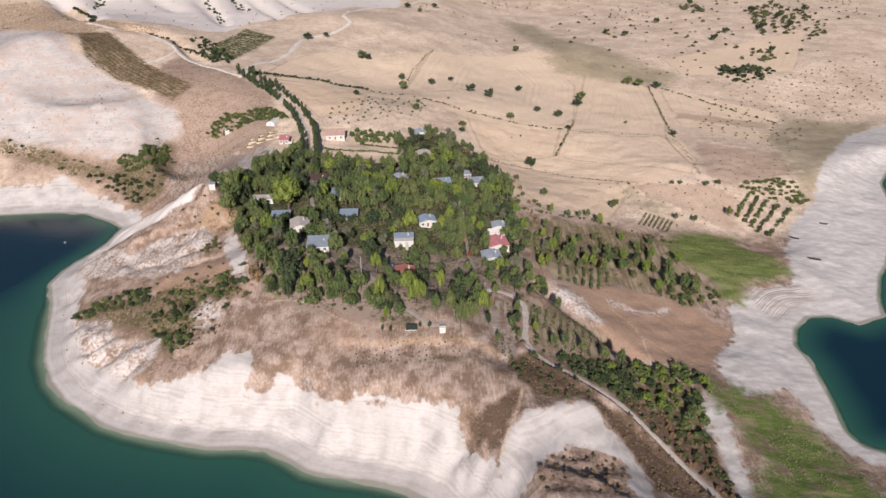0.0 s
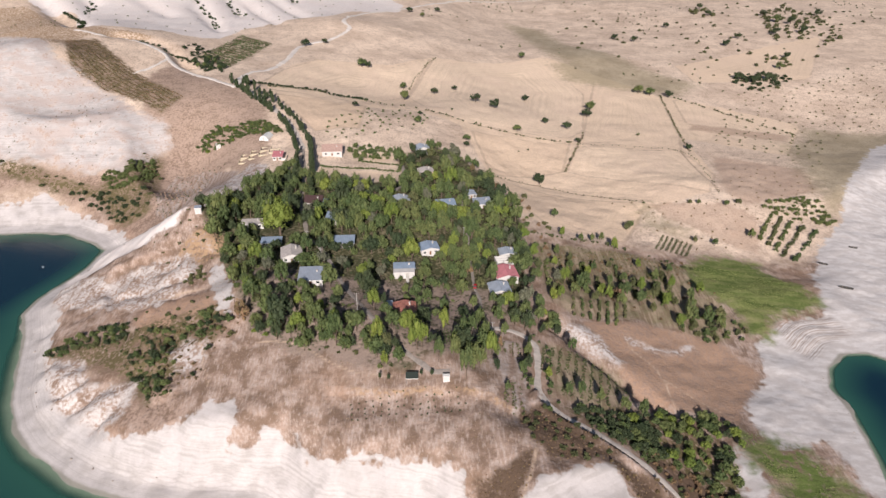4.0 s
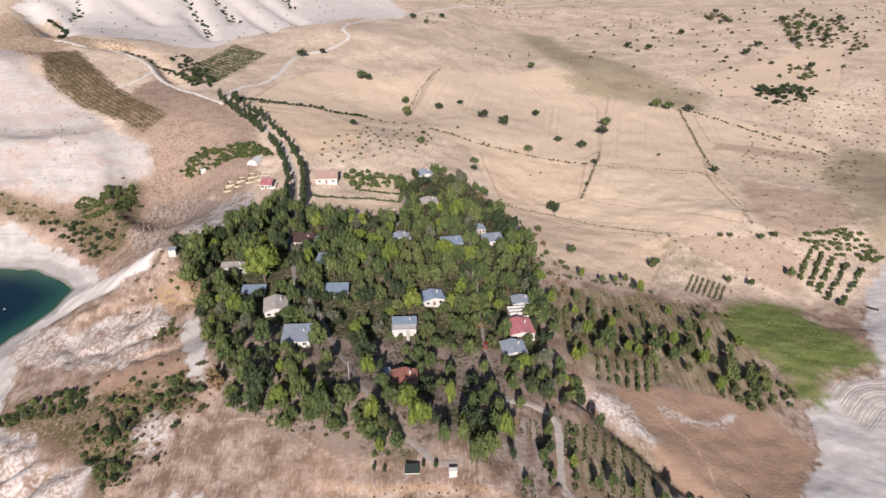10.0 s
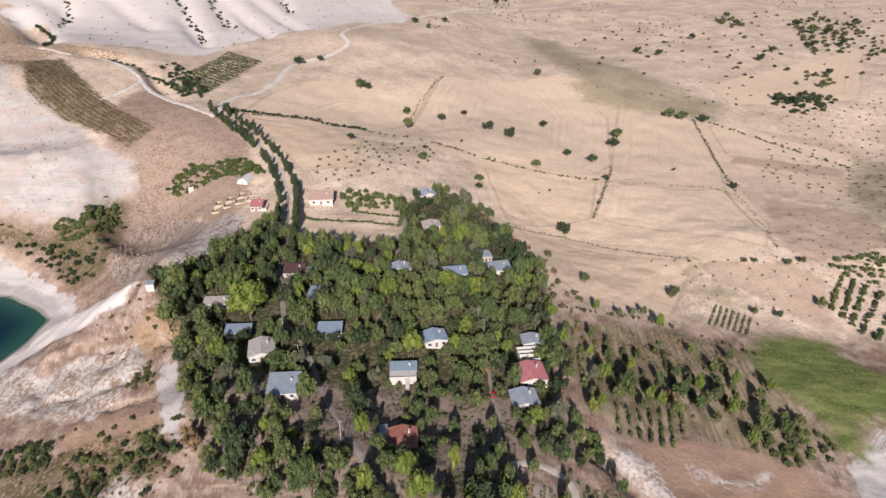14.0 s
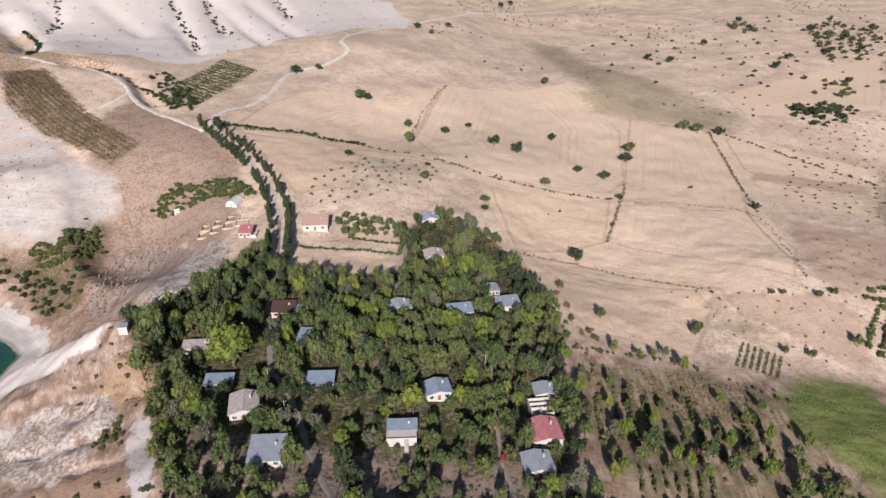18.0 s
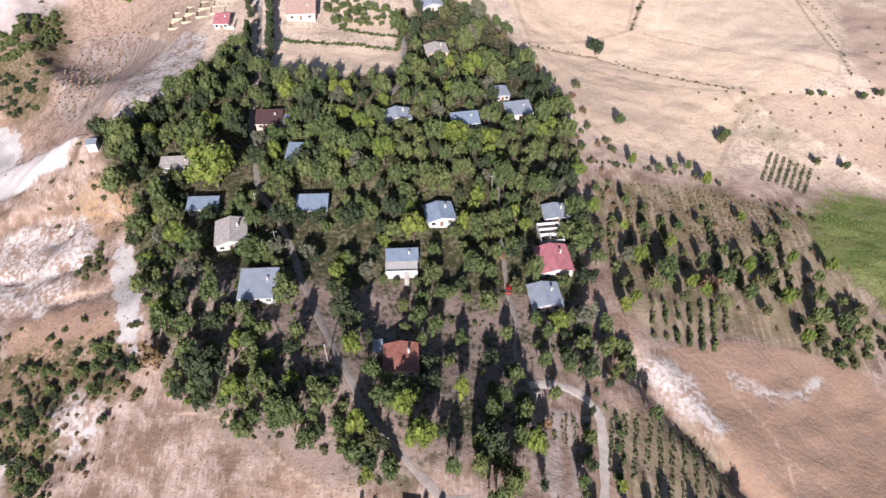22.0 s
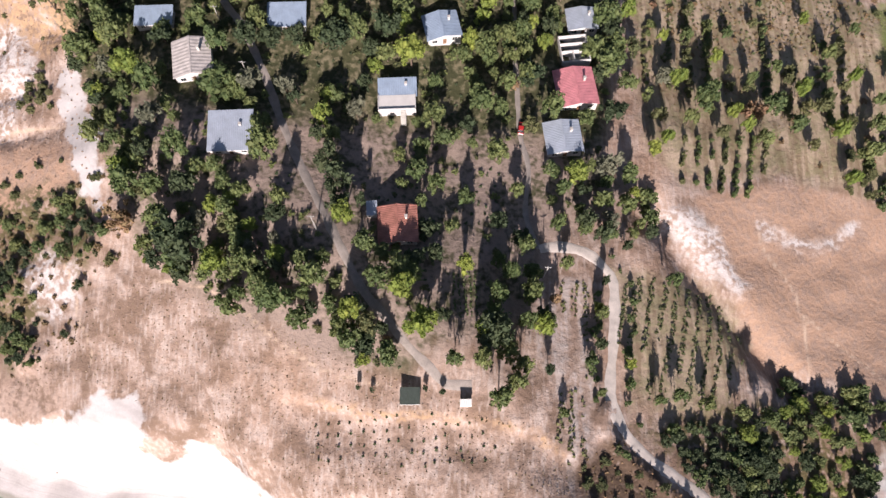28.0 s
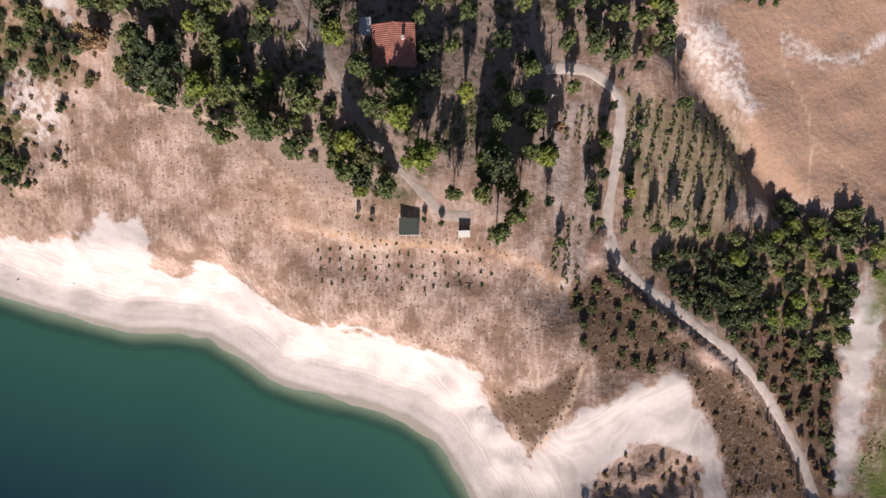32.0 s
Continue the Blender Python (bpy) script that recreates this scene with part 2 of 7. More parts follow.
PASTURE = [[(195.4, 520.1), (250.9, 495.8), (243.4, 457.4), (211.5, 444.2), (187.6, 433.9), (178.2, 449.6), (183.8, 473.8)], [(205.3, 600.9), (249.0, 597.6), (286.8, 593.3), (274.2, 573.3), (237.0, 576.1), (200.1, 585.9)]]
KNOLL_BROWN = [(32, 171), (39, 179), (50, 182), (58, 180), (61, 172), (60, 158), (30, 158)]
WEST_BROWN = [(-141, 298.7), (-103.4, 294.3), (-96.8, 283.1), (-115.7, 280.1), (-120, 264), (-136.4, 285.2)]
ORANGE_BANK = [(-135.5, 329.8), (-114.4, 343.3), (-104.5, 327.8), (-107.3, 319.4), (-122.4, 321.9)]
LEDGE = [(-34.3, 231.5), (-23.5, 229.4), (-13.1, 229.2), (-2.8, 229.2), (6.3, 228), (15.5, 226), (21.8, 222)]
RIDGE = [(-200, 372), (-179.3, 374), (-160.4, 368), (-141.6, 360), (-126.9, 355)]
CHANNEL = [(-284.5, 645.5), (-266, 653), (-244, 651), (-226.5, 629), (-216, 612), (-207, 603)]
RAVINE = [(-430, 815), (-365, 735), (-325, 668)]
WEST_SLOPE = [(-170, 345), (-128, 352), (-106, 345), (-100, 326), (-108, 300), (-128, 290), (-168, 305)]
PALE_KNOB = [(-109, 257), (-113, 263), (-106, 267.5), (-97, 263), (-95, 254), (-102, 249)]
RIBS = [(8, 187), (12, 181), (15.5, 174)]
VALLEY_FLOOR = [(-222, 600), (-153, 553), (-128, 515), (-118, 484), (-112, 452), (-118, 418), (-128, 436), (-150, 462), (-176, 470), (-196, 492), (-214, 512), (-232, 560)]
GULLY = [(46, 284), (54, 275), (62, 265), (70, 256), (79, 247), (86, 240)]


def sdist(x, y, poly):
    """Distance to a closed outline, positive inside."""
    d, inside = np.full(x.shape, 1e9), np.zeros(x.shape, bool)
    for (ax, ay), (bx, by) in zip(poly, poly[1:] + poly[:1]):
        ex, ey = bx - ax, by - ay
        h = np.clip(((x - ax) * ex + (y - ay) * ey) / (ex * ex + ey * ey + 1e-9), 0, 1)
        d = np.minimum(d, (x - ax - h * ex) ** 2 + (y - ay - h * ey) ** 2)
        if ay != by:
            inside ^= ((ay > y) != (by > y)) & (x < ex * (y - ay) / (by - ay) + ax)
    d = np.sqrt(d)
    return np.where(inside, d, -d)


def line_dist(x, y, pts):
    d = np.full(x.shape, 1e9)
    for (ax, ay), (bx, by) in zip(pts, pts[1:]):
        ex, ey = bx - ax, by - ay
        h = np.clip(((x - ax) * ex + (y - ay) * ey) / (ex * ex + ey * ey), 0, 1)
        d = np.minimum(d, (x - ax - h * ex) ** 2 + (y - ay - h * ey) ** 2)
    return np.sqrt(d)


def side(x, y, pts):
    """Positive to the left of a line that runs on through its ends."""
    best, s = np.full(x.shape, 1e9), np.zeros(x.shape)
    for (ax, ay), (bx, by) in zip(pts, pts[1:]):
        ex, ey = bx - ax, by - ay
        h = np.clip(((x - ax) * ex + (y - ay) * ey) / (ex * ex + ey * ey), 0, 1)
        d = np.hypot(x - ax - h * ex, y - ay - h * ey)
        c = ex * (y - ay) - ey * (x - ax)
        s = np.where(d < best, np.sign(c) * d, s)
        best = np.minimum(best, d)
    return s


def smooth(a, b, v):
    t = np.clip((v - a) / (b - a), 0, 1)
    return t * t * (3 - 2 * t)


def rough(x, y, size, seed=0):
    """Soft random field between -1 and 1 with patches of the given size."""
    gx, gy = x / size, y / size
    ix, iy = np.floor(gx), np.floor(gy)
    fx, fy = gx - ix, gy - iy
    fx, fy = fx * fx * (3 - 2 * fx), fy * fy * (3 - 2 * fy)

    def cell(a, b):
        v = np.sin(a * 127.1 + b * 311.7 + seed * 74.7) * 43758.5453
        return (v - np.floor(v)) * 2 - 1
    return (cell(ix, iy) * (1 - fx) + cell(ix + 1, iy) * fx) * (1 - fy) + (cell(ix, iy + 1) * (1 - fx) + cell(ix + 1, iy + 1) * fx) * fy


# Broad swells and hollows: middle, radius and rise.
HILLS_WEST = [(-319, 657, 90, 20.7), (-285, 520, 45, -17.3), (-187, 470, 45, -29.1), (-240, 590, 70, -0.2), (-120, 300, 28, -19), (-95, 350, 45, -8.8), (-140, 690, 80, 1.2), (-165, 425, 45, -23.8), (-160, 555, 60, 2.6), (-104, 810, 60, 10.5), (-312, 560, 42, 21.1)]
HILLS_SOUTH = [(-69, 300, 45, -3.6), (-20, 300, 45, -7.8), (25, 300, 35, 1.8), (36, 205, 22, 0), (53, 289, 22, 0.6), (45, 180, 14, -3.6), (10, 175, 16, -19.7)]
HILLS_EAST = [(60, 200, 25, 6.2), (90, 185, 40, -12.5), (76, 272, 14, -1.6), (100, 240, 30, -3.4), (106, 395, 45, -2.6), (190, 380, 70, -13.7), (137, 271, 45, -12.3), (60, 160, 20, 4.5), (70, 342, 30, -2.2)]
HILLS_NORTH = [(62, 466, 45, -7), (-30, 431, 45, -3.3), (-80, 440, 60, -6.6), (-35, 614, 70, -14.1), (24, 590, 60, 8.5), (110, 600, 70, -1.9), (-60, 760, 70, 0), (340, 611, 110, -14.1), (-15, 740, 70, -2.8), (170, 440, 40, 6.6), (125, 803, 80, 10.2), (440, 1010, 250, 7.9)]


def shore(x, y):
    return -np.maximum(sdist(x, y, WEST_LAKE), sdist(x, y, EAST_LAKE))


def height(x, y):
    """The ground's height over the lake."""
    x, y = np.asarray(x, float), np.asarray(y, float)
    d = shore(x, y) + 1.2 * rough(x, y, 9, 3) + 0.6 * rough(x, y, 4, 4)
    east = smooth(60, 120, x) * smooth(520, 420, y)
    south = smooth(-140, -112, x) * smooth(330, 290, y) * (1 - east)
    b = 0.22 - 0.12 * east
    s = 0.62 + 0.75 * south - 0.47 * east
    dd = d + south * smooth(6, 14, d) * (1.8 * rough(x + 0.3 * y, y * 0.35, 8, 5) + 0.6 * rough(x, y * 0.4, 2.5, 6))
    p = np.where(dd < 9, b * dd, b * 9 + s * (dd - 9))
    gentle = smooth(-100, -120, x) * smooth(355, 318, y) * (1 - south)
    p = p - gentle * np.clip(dd - 25, 0, 500) * (s - 0.30)
    l = 16 + 34 / (1 + np.exp((x - 15) / 28)) + 0.045 * np.clip(-60 - x, 0, 400) + 0.02 * np.clip(y - 850, 0, 2000)
    for cx, cy, r, h in HILLS_WEST + HILLS_SOUTH + HILLS_EAST + HILLS_NORTH:
        l = l + h * np.exp(-((x - cx) ** 2 + (y - cy) ** 2) / (r * r))
    # the grassy slope below the plateau's southern rim
    ramp = 26.5 + 0.13 * (x + 51) + 0.27 * (y - 228) + 0.17 * np.minimum(x + 90, 0)
    h = np.clip(0.5 + (l - ramp) / 5, 0, 1)
    f = smooth(24, 8, x) * smooth(300, 285, y)
    l = l * (1 - f) + (l * (1 - h) + ramp * h - 2.5 * h * (1 - h)) * f
    h = np.clip(0.5 + (l - p) / 6, 0, 1)
    z = l * (1 - h) + p * h - 3 * h * (1 - h)
    z = np.where(d < 6, np.minimum(z, p), z)
    w = np.exp(-(((x + 118) ** 2 + (y - 306) ** 2) / 484) ** 1.5)
    z = z + w * (31 + 0.25 * (x + 118) + 0.2 * (y - 306) - z)
    # scarp north of the ridge, gully, terrace edge
    r = side(x, y, RIDGE)
    bank = np.where(r < -3, 4.5 * np.exp(-((r + 3) / 12) ** 2), np.where(r < 9, 4.5 - 0.66 * (r + 3), -3.42 * smooth(34, 9, r)))
    z = z + bank * smooth(34, 20, line_dist(x, y, RIDGE)) * smooth(5, 15, d)
    z = z - 4.5 * np.exp(-(line_dist(x, y, GULLY) / 4.5) ** 2)
    r = side(x, y, LANE_MAIN[:10])
    z = z + 1.7 * np.exp(-((r - 3.9) / 1.3) ** 2) * smooth(7, 5, line_dist(x, y, LANE_MAIN[:10]))
    r = side(x, y, LEDGE)
    z = z - 1.6 * smooth(0.6, -1.2, r) * smooth(-14, -4, r) * smooth(8, 2, line_dist(x, y, LEDGE) - np.abs(np.minimum(r, 0)))
    z = z - 6 * np.exp(-(line_dist(x, y, CHANNEL) / 5) ** 2) - 9 * np.exp(-(line_dist(x, y, RAVINE) / 8) ** 2)
    z = z + 1.8 * np.exp(-(line_dist(x, y, KNOLL_CREST) / 4) ** 2)
    for line in FAR_GULLIES:
        z = z - 4 * np.exp(-(line_dist(x, y, line) / 6) ** 2)
    w = smooth(-3, 4, sdist(x, y, STRATA))
    z = z + w * 0.8 * (np.floor(z / 0.8) + smooth(0.55, 1.0, z / 0.8 - np.floor(z / 0.8)) - z / 0.8)
    # water-level benches on the chalk beach, torn gullies in the western hollow, rough ground inside the knoll
    step = z / 0.75 + 0.35 * rough(x, y, 16, 30)
    z = z + 0.75 * 0.75 * smooth(1.5, 4, d) * smooth(24, 15, d) * (1 - east) * (smooth(0.5, 0.95, step - np.floor(step)) - (step - np.floor(step)))
    w = smooth(-4, 4, np.maximum(sdist(x, y, WEST_HOLLOW), sdist(x, y, EROSION)))
    z = z - w * (3.4 * (1 - np.abs(rough(x + 0.5 * y, y - 0.4 * x, 13, 31))) ** 2 - 1.3 + 1.0 * rough(x, y, 4.5, 32))
    w = smooth(-5, 5, sdist(x, y, WEST_SLOPE))
    z = z - w * (2.4 * (1 - np.abs(rough(x - 0.3 * y, y + 0.2 * x, 10, 35))) ** 3 - 0.5 + 0.7 * rough(x, y, 4, 36))
    w = smooth(-2, 3, sdist(x, y, KNOLL_BROWN))
    z = z - w * (1.8 * np.abs(rough(x, y, 7, 33)) + 0.7 * rough(x, y, 3, 34))
    w = np.exp(-(line_dist(x, y, RIBS) / 3.5) ** 2)
    z = z + w * 0.9 * np.sin((x * 0.45 - y * 0.9) * 2.4)
    # far western escarpment and northern rise
    z = z + 60 * smooth(650, 1200, y) * smooth(-60, -420, x)
    wild = smooth(2.5, 7, np.minimum(line_dist(x, y, LANE_MAIN), line_dist(x, y, LANE_WEST[:24]))) * smooth(2, 14, d)
    z = z + wild * (0.55 * rough(x, y, 14, 7) + 0.3 * rough(x, y, 5.5, 8) + 0.13 * rough(x, y, 2.2, 9))
    hill = smooth(-150, -220, x) * smooth(425, 470, y)
    z = z + hill * (0.5 * rough(x, y, 26, 10) + 0.35 * rough(x, y, 9, 11) + 0.25 * rough(x, y, 4, 13))
    far = smooth(600, 900, y)
    z = z + far * 2.5 * rough(x, y, 90, 12)
    return np.where(d < 0, np.maximum(0.2 * d, -14), np.maximum(z, 0.05 * np.clip(d, 0, 6)))


def ground_z(x, y):
    return float(height(np.array([x]), np.array([y]))[0])


# ---- materials ----
def material(name, colour, roughness=0.9, metal=0.0, vary=0.25, size=3.0, bump=0.3, fleck=None, random_tint=0.0, island=False, thin=0.0):
    """A surface with grain at two scales, in metres."""
    m = bpy.data.materials.new(name)
    m.use_nodes = True
    n, k = m.node_tree.nodes, m.node_tree.links
    b = n["Principled BSDF"]
    b.inputs["Roughness"].default_value, b.inputs["Metallic"].default_value = roughness, metal
    co = n.new("ShaderNodeTexCoord")
    big, small = n.new("ShaderNodeTexNoise"), n.new("ShaderNodeTexNoise")
    big.inputs["Scale"].default_value, small.inputs["Scale"].default_value = 1 / size, 9 / size
    big.inputs["Detail"].default_value, small.inputs["Detail"].default_value = 4, 3
    for t in (big, small):
        k.new(co.outputs["Object"], t.inputs["Vector"])
    mix = n.new("ShaderNodeMix")
    mix.data_type, mix.blend_type = "RGBA", "MIX"
    dark = tuple(c * (1 - vary) for c in colour)
    light = tuple(min(1, c * (1 + vary)) for c in colour)
    if fleck:
        dark = fleck
    mix.inputs[6].default_value, mix.inputs[7].default_value = (*dark, 1), (*light, 1)
    add = n.new("ShaderNodeMath")
    add.operation = "MULTIPLY_ADD"
    k.new(small.outputs[0], add.inputs[0])
    add.inputs[1].default_value = 0.6
    ramp = n.new("ShaderNodeMapRange")
    ramp.inputs[1].default_value, ramp.inputs[2].default_value = 0.55, 1.05
    k.new(big.outputs[0], add.inputs[2])
    k.new(add.outputs[0], ramp.inputs[0])
    k.new(ramp.outputs[0], mix.inputs[0])
    out = mix.outputs[2]
    if random_tint:
        hue = n.new("ShaderNodeHueSaturation")
        info = n.new("ShaderNodeObjectInfo")
        src = info.outputs["Random"]
        if island:
            geo = n.new("ShaderNodeNewGeometry")
            av = n.new("ShaderNodeMath")
            av.operation = "MULTIPLY_ADD"
            k.new(geo.outputs["Random Per Island"], av.inputs[0])
            av.inputs[1].default_value = 0.5
            half = n.new("ShaderNodeMath")
            half.operation = "MULTIPLY"
            half.inputs[1].default_value = 0.5
            k.new(src, half.inputs[0])
            k.new(half.outputs[0], av.inputs[2])
            src = av.outputs[0]
        r1, r2 = n.new("ShaderNodeMapRange"), n.new("ShaderNodeMapRange")
        r1.inputs[3].default_value, r1.inputs[4].default_value = 1 - random_tint, 1 + random_tint
        r2.inputs[3].default_value, r2.inputs[4].default_value = 0.5 + 0.12 * random_tint, 0.5 - 0.10 * random_tint
        k.new(src, r1.inputs[0]), k.new(src, r2.inputs[0])
        k.new(r1.outputs[0], hue.inputs["Value"]), k.new(r2.outputs[0], hue.inputs["Hue"])
        k.new(out, hue.inputs["Color"])
        out = hue.outputs[0]
    k.new(out, b.inputs["Base Color"])
    if thin:
        veil, blend = n.new("ShaderNodeBsdfTranslucent"), n.new("ShaderNodeMixShader")
        k.new(out, veil.inputs["Color"])
        blend.inputs[0].default_value = thin
        k.new(b.outputs[0], blend.inputs[1]), k.new(veil.outputs[0], blend.inputs[2])
        k.new(blend.outputs[0], n["Material Output"].inputs["Surface"])
    if bump:
        bp = n.new("ShaderNodeBump")
        bp.inputs["Strength"].default_value, bp.inputs["Distance"].default_value = bump, 0.05 * size
        k.new(small.outputs[0], bp.inputs["Height"])
        k.new(bp.outputs[0], b.inputs["Normal"])
    return m


def ground_material():
    """Soils and dry growth, laid out by the ground's own zone distances with ragged borders."""
    m = bpy.data.materials.new("ground_soil")
    m.use_nodes = True
    n, k = m.node_tree.nodes, m.node_tree.links
    b = n["Principled BSDF"]
    b.inputs["Roughness"].default_value = 0.95
    b.inputs["Specular IOR Level"].default_value = 0.1
    co = n.new("ShaderNodeTexCoord")

    def noise_of(scale, detail=5, stretch=None, turn=0):
        t = n.new("ShaderNodeTexNoise")
        t.inputs["Scale"].default_value, t.inputs["Detail"].default_value = scale, detail
        v = co.outputs["Object"]
        if stretch:
            mp = n.new("ShaderNodeMapping")
            mp.inputs["Scale"].default_value = stretch
            mp.inputs["Rotation"].default_value = (0, 0, radians(turn))
            k.new(v, mp.inputs["Vector"])
            v = mp.outputs[0]
        k.new(v, t.inputs["Vector"])
        return t.outputs[0]

    def math_of(op, a, c, d=None):
        t = n.new("ShaderNodeMath")
        t.operation = op
        for i, v in enumerate((a, c, d)):
            if v is None:
                continue
            if isinstance(v, (int, float)):
                t.inputs[i].default_value = v
            else:
                k.new(v, t.inputs[i])
        return t.outputs[0]

    def ramp_of(v, lo, hi):
        t = n.new("ShaderNodeMapRange")
        t.interpolation_type = "SMOOTHSTEP"
        t.inputs[1].default_value, t.inputs[2].default_value = lo, hi
        k.new(v, t.inputs[0])
        return t.outputs[0]

    def mix_of(f, a, c):
        t = n.new("ShaderNodeMix")
        t.data_type = "RGBA"
        if isinstance(f, float):
            t.inputs[0].default_value = f
        else:
            k.new(f, t.inputs[0])
        for i, v in ((6, a), (7, c)):
            if isinstance(v, tuple):
                t.inputs[i].default_value = (*v, 1)
            else:
                k.new(v, t.inputs[i])
        return t.outputs[2]

    def zone(name, ragged, soft):
        t = n.new("ShaderNodeAttribute")
        t.attribute_name = name
        w = math_of("MULTIPLY_ADD", math_of("SUBTRACT", edge, 0.5), ragged, t.outputs["Fac"])
        return ramp_of(w, -soft, soft)

    edge = noise_of(0.22, 8)
    broad, mid, fine, grain = noise_of(0.035, 5), noise_of(0.16, 6), noise_of(0.7, 5), noise_of(2.6, 4)
    tuft = ramp_of(math_of("MULTIPLY_ADD", mid, 0.5, fine), 0.74, 0.86)
    axes = n.new("ShaderNodeSeparateXYZ")
    k.new(co.outputs["Object"], axes.inputs[0])
    layers = n.new("ShaderNodeTexNoise")
    layers.noise_dimensions = "1D"
    layers.inputs["Scale"].default_value, layers.inputs["Detail"].default_value = 1.3, 4
    k.new(math_of("MULTIPLY_ADD", mid, 1.6, axes.outputs[2]), layers.inputs["W"])
    # dry grass slopes
    col = mix_of(ramp_of(mid, 0.35, 0.65), DRY_GRASS, DRY_GRASS_LIGHT)
    col = mix_of(math_of("MULTIPLY", ramp_of(math_of("MULTIPLY_ADD", mid, 0.6, noise_of(0.9, 5, (1.3, 0.28, 1), 6)), 0.72, 1.04), 0.6), col, PALE_SOIL)
    col = mix_of(math_of("MULTIPLY", ramp_of(broad, 0.5, 0.75), 0.5), col, RED_SOIL)
    # open country to the north
    plain = mix_of(ramp_of(broad, 0.3, 0.7), PLAIN_A, PLAIN_B)
    plain = mix_of(math_of("MULTIPLY", tuft, 0.42), plain, DRY_GRASS)
    col = mix_of(zone("plain", 30.0, 14.0), col, plain)
    col = mix_of(zone("brown", 5.0, 2.0), col, mix_of(ramp_of(math_of("MULTIPLY_ADD", mid, 0.5, fine), 0.6, 0.95), RED_SOIL, mix_of(grain, DRY_GRASS, DRY_GRASS_LIGHT)))
    col = mix_of(math_of("MULTIPLY", zone("dry", 14.0, 4.0), 0.85), col, mix_of(ramp_of(math_of("MULTIPLY_ADD", mid, 0.6, fine), 0.6, 0.95), DRY_GRASS, DRY_GRASS_LIGHT))
    st = n.new("ShaderNodeAttribute")
    st.attribute_name = "furrow"
    swirl = n.new("ShaderNodeTexNoise")
    swirl.noise_dimensions = "1D"
    swirl.inputs["Scale"].default_value, swirl.inputs["Detail"].default_value = 0.34, 4
    k.new(math_of("MULTIPLY_ADD", broad, 9.0, st.outputs["Fac"]), swirl.inputs["W"])
    furrow = math_of("MULTIPLY_ADD", noise_of(0.9, 4, (0.05, 0.9, 1), 14), 0.45, math_of("MULTIPLY", swirl.outputs[0], 0.55))
    stub = mix_of(ramp_of(furrow, 0.36, 0.6), STUBBLE_A, STUBBLE_B)
    stub = mix_of(math_of("MULTIPLY", ramp_of(broad, 0.4, 0.7), 0.6), stub, STUBBLE_C)
    tone = n.new("ShaderNodeAttribute")
    tone.attribute_name = "field_tone"
    stub = mix_of(math_of("MULTIPLY", ramp_of(tone.outputs["Fac"], 0.0, 1.0), 0.5), stub, STUBBLE_DARK)
    col = mix_of(zone("stubble", 3.0, 1.0), col, stub)
    col = mix_of(math_of("MULTIPLY", zone("margin", 2.6, 0.7), 0.32), col, DRY_GRASS)
    col = mix_of(math_of("MULTIPLY", zone("plough", 9.0, 2.0), 0.55), col, mix_of(mid, RED_SOIL, DRY_GRASS_LIGHT))
    col = mix_of(math_of("MULTIPLY", zone("pasture", 9.0, 3.0), 0.6), col, mix_of(ramp_of(fine, 0.35, 0.65), RED_SOIL, DRY_GRASS_LIGHT))
    col = mix_of(math_of("MULTIPLY", zone("olive", 30.0, 12.0), 0.55), col, OLIVE_GRASS)
    # weedy village soil, with the trees' shade painted into its near-black tone
    col = mix_of(zone("village", 6.0, 2.5), col, mix_of(ramp_of(math_of("MULTIPLY_ADD", mid, 0.5, fine), 0.68, 0.95), SHADED_SOIL, GARDEN_DRY))
    col = mix_of(math_of("MULTIPLY", zone("yards", 12.0, 4.0), ramp_of(math_of("MULTIPLY_ADD", mid, 0.6, math_of("MULTIPLY", fine, 0.6)), 0.42, 0.66)), col, YARD_SOIL)
    col = mix_of(math_of("MULTIPLY", zone("weeds", 10.0, 3.0), ramp_of(math_of("MULTIPLY_ADD", mid, 0.6, fine), 0.66, 0.86)), col, WEEDS)
    strips = ramp_of(math_of("MULTIPLY_ADD", fine, 0.3, noise_of(0.5, 5, (1.0, 0.09, 1), 4)), 0.5, 0.78)
    col = mix_of(zone("plots", 9.0, 3.0), col, mix_of(math_of("MULTIPLY", ramp_of(math_of("MULTIPLY_ADD", mid, 0.7, fine), 0.75, 1.0), 0.6), mix_of(strips, PLOT_BROWN, PLOT_PALE), OLIVE_GRASS))
    col = mix_of(zone("rubble", 2.0, 1.0), col, mix_of(strips, mix_of(fine, DRY_GRASS, DRY_GRASS_LIGHT), mix_of(fine, DRY_GRASS_LIGHT, CHALK_GREY)))
    col = mix_of(math_of("MULTIPLY", zone("orange", 7.0, 1.5), ramp_of(fine, 0.35, 0.6)), col, ORANGE_SOIL)
    chalk = mix_of(ramp_of(math_of("MULTIPLY_ADD", layers.outputs[0], 0.35, math_of("MULTIPLY", mid, 0.65)), 0.34, 0.58), CHALK_GREY, CHALK_WHITE)
    chalk = mix_of(math_of("MULTIPLY", ramp_of(broad, 0.5, 0.72), 0.35), chalk, CHALK_GREY)
    sh = n.new("ShaderNodeAttribute")
    sh.attribute_name = "shore"
    lines = n.new("ShaderNodeTexNoise")
    lines.noise_dimensions = "1D"
    lines.inputs["Scale"].default_value, lines.inputs["Detail"].default_value = 1.5, 5
    k.new(math_of("MULTIPLY_ADD", mid, 1.3, sh.outputs["Fac"]), lines.inputs["W"])
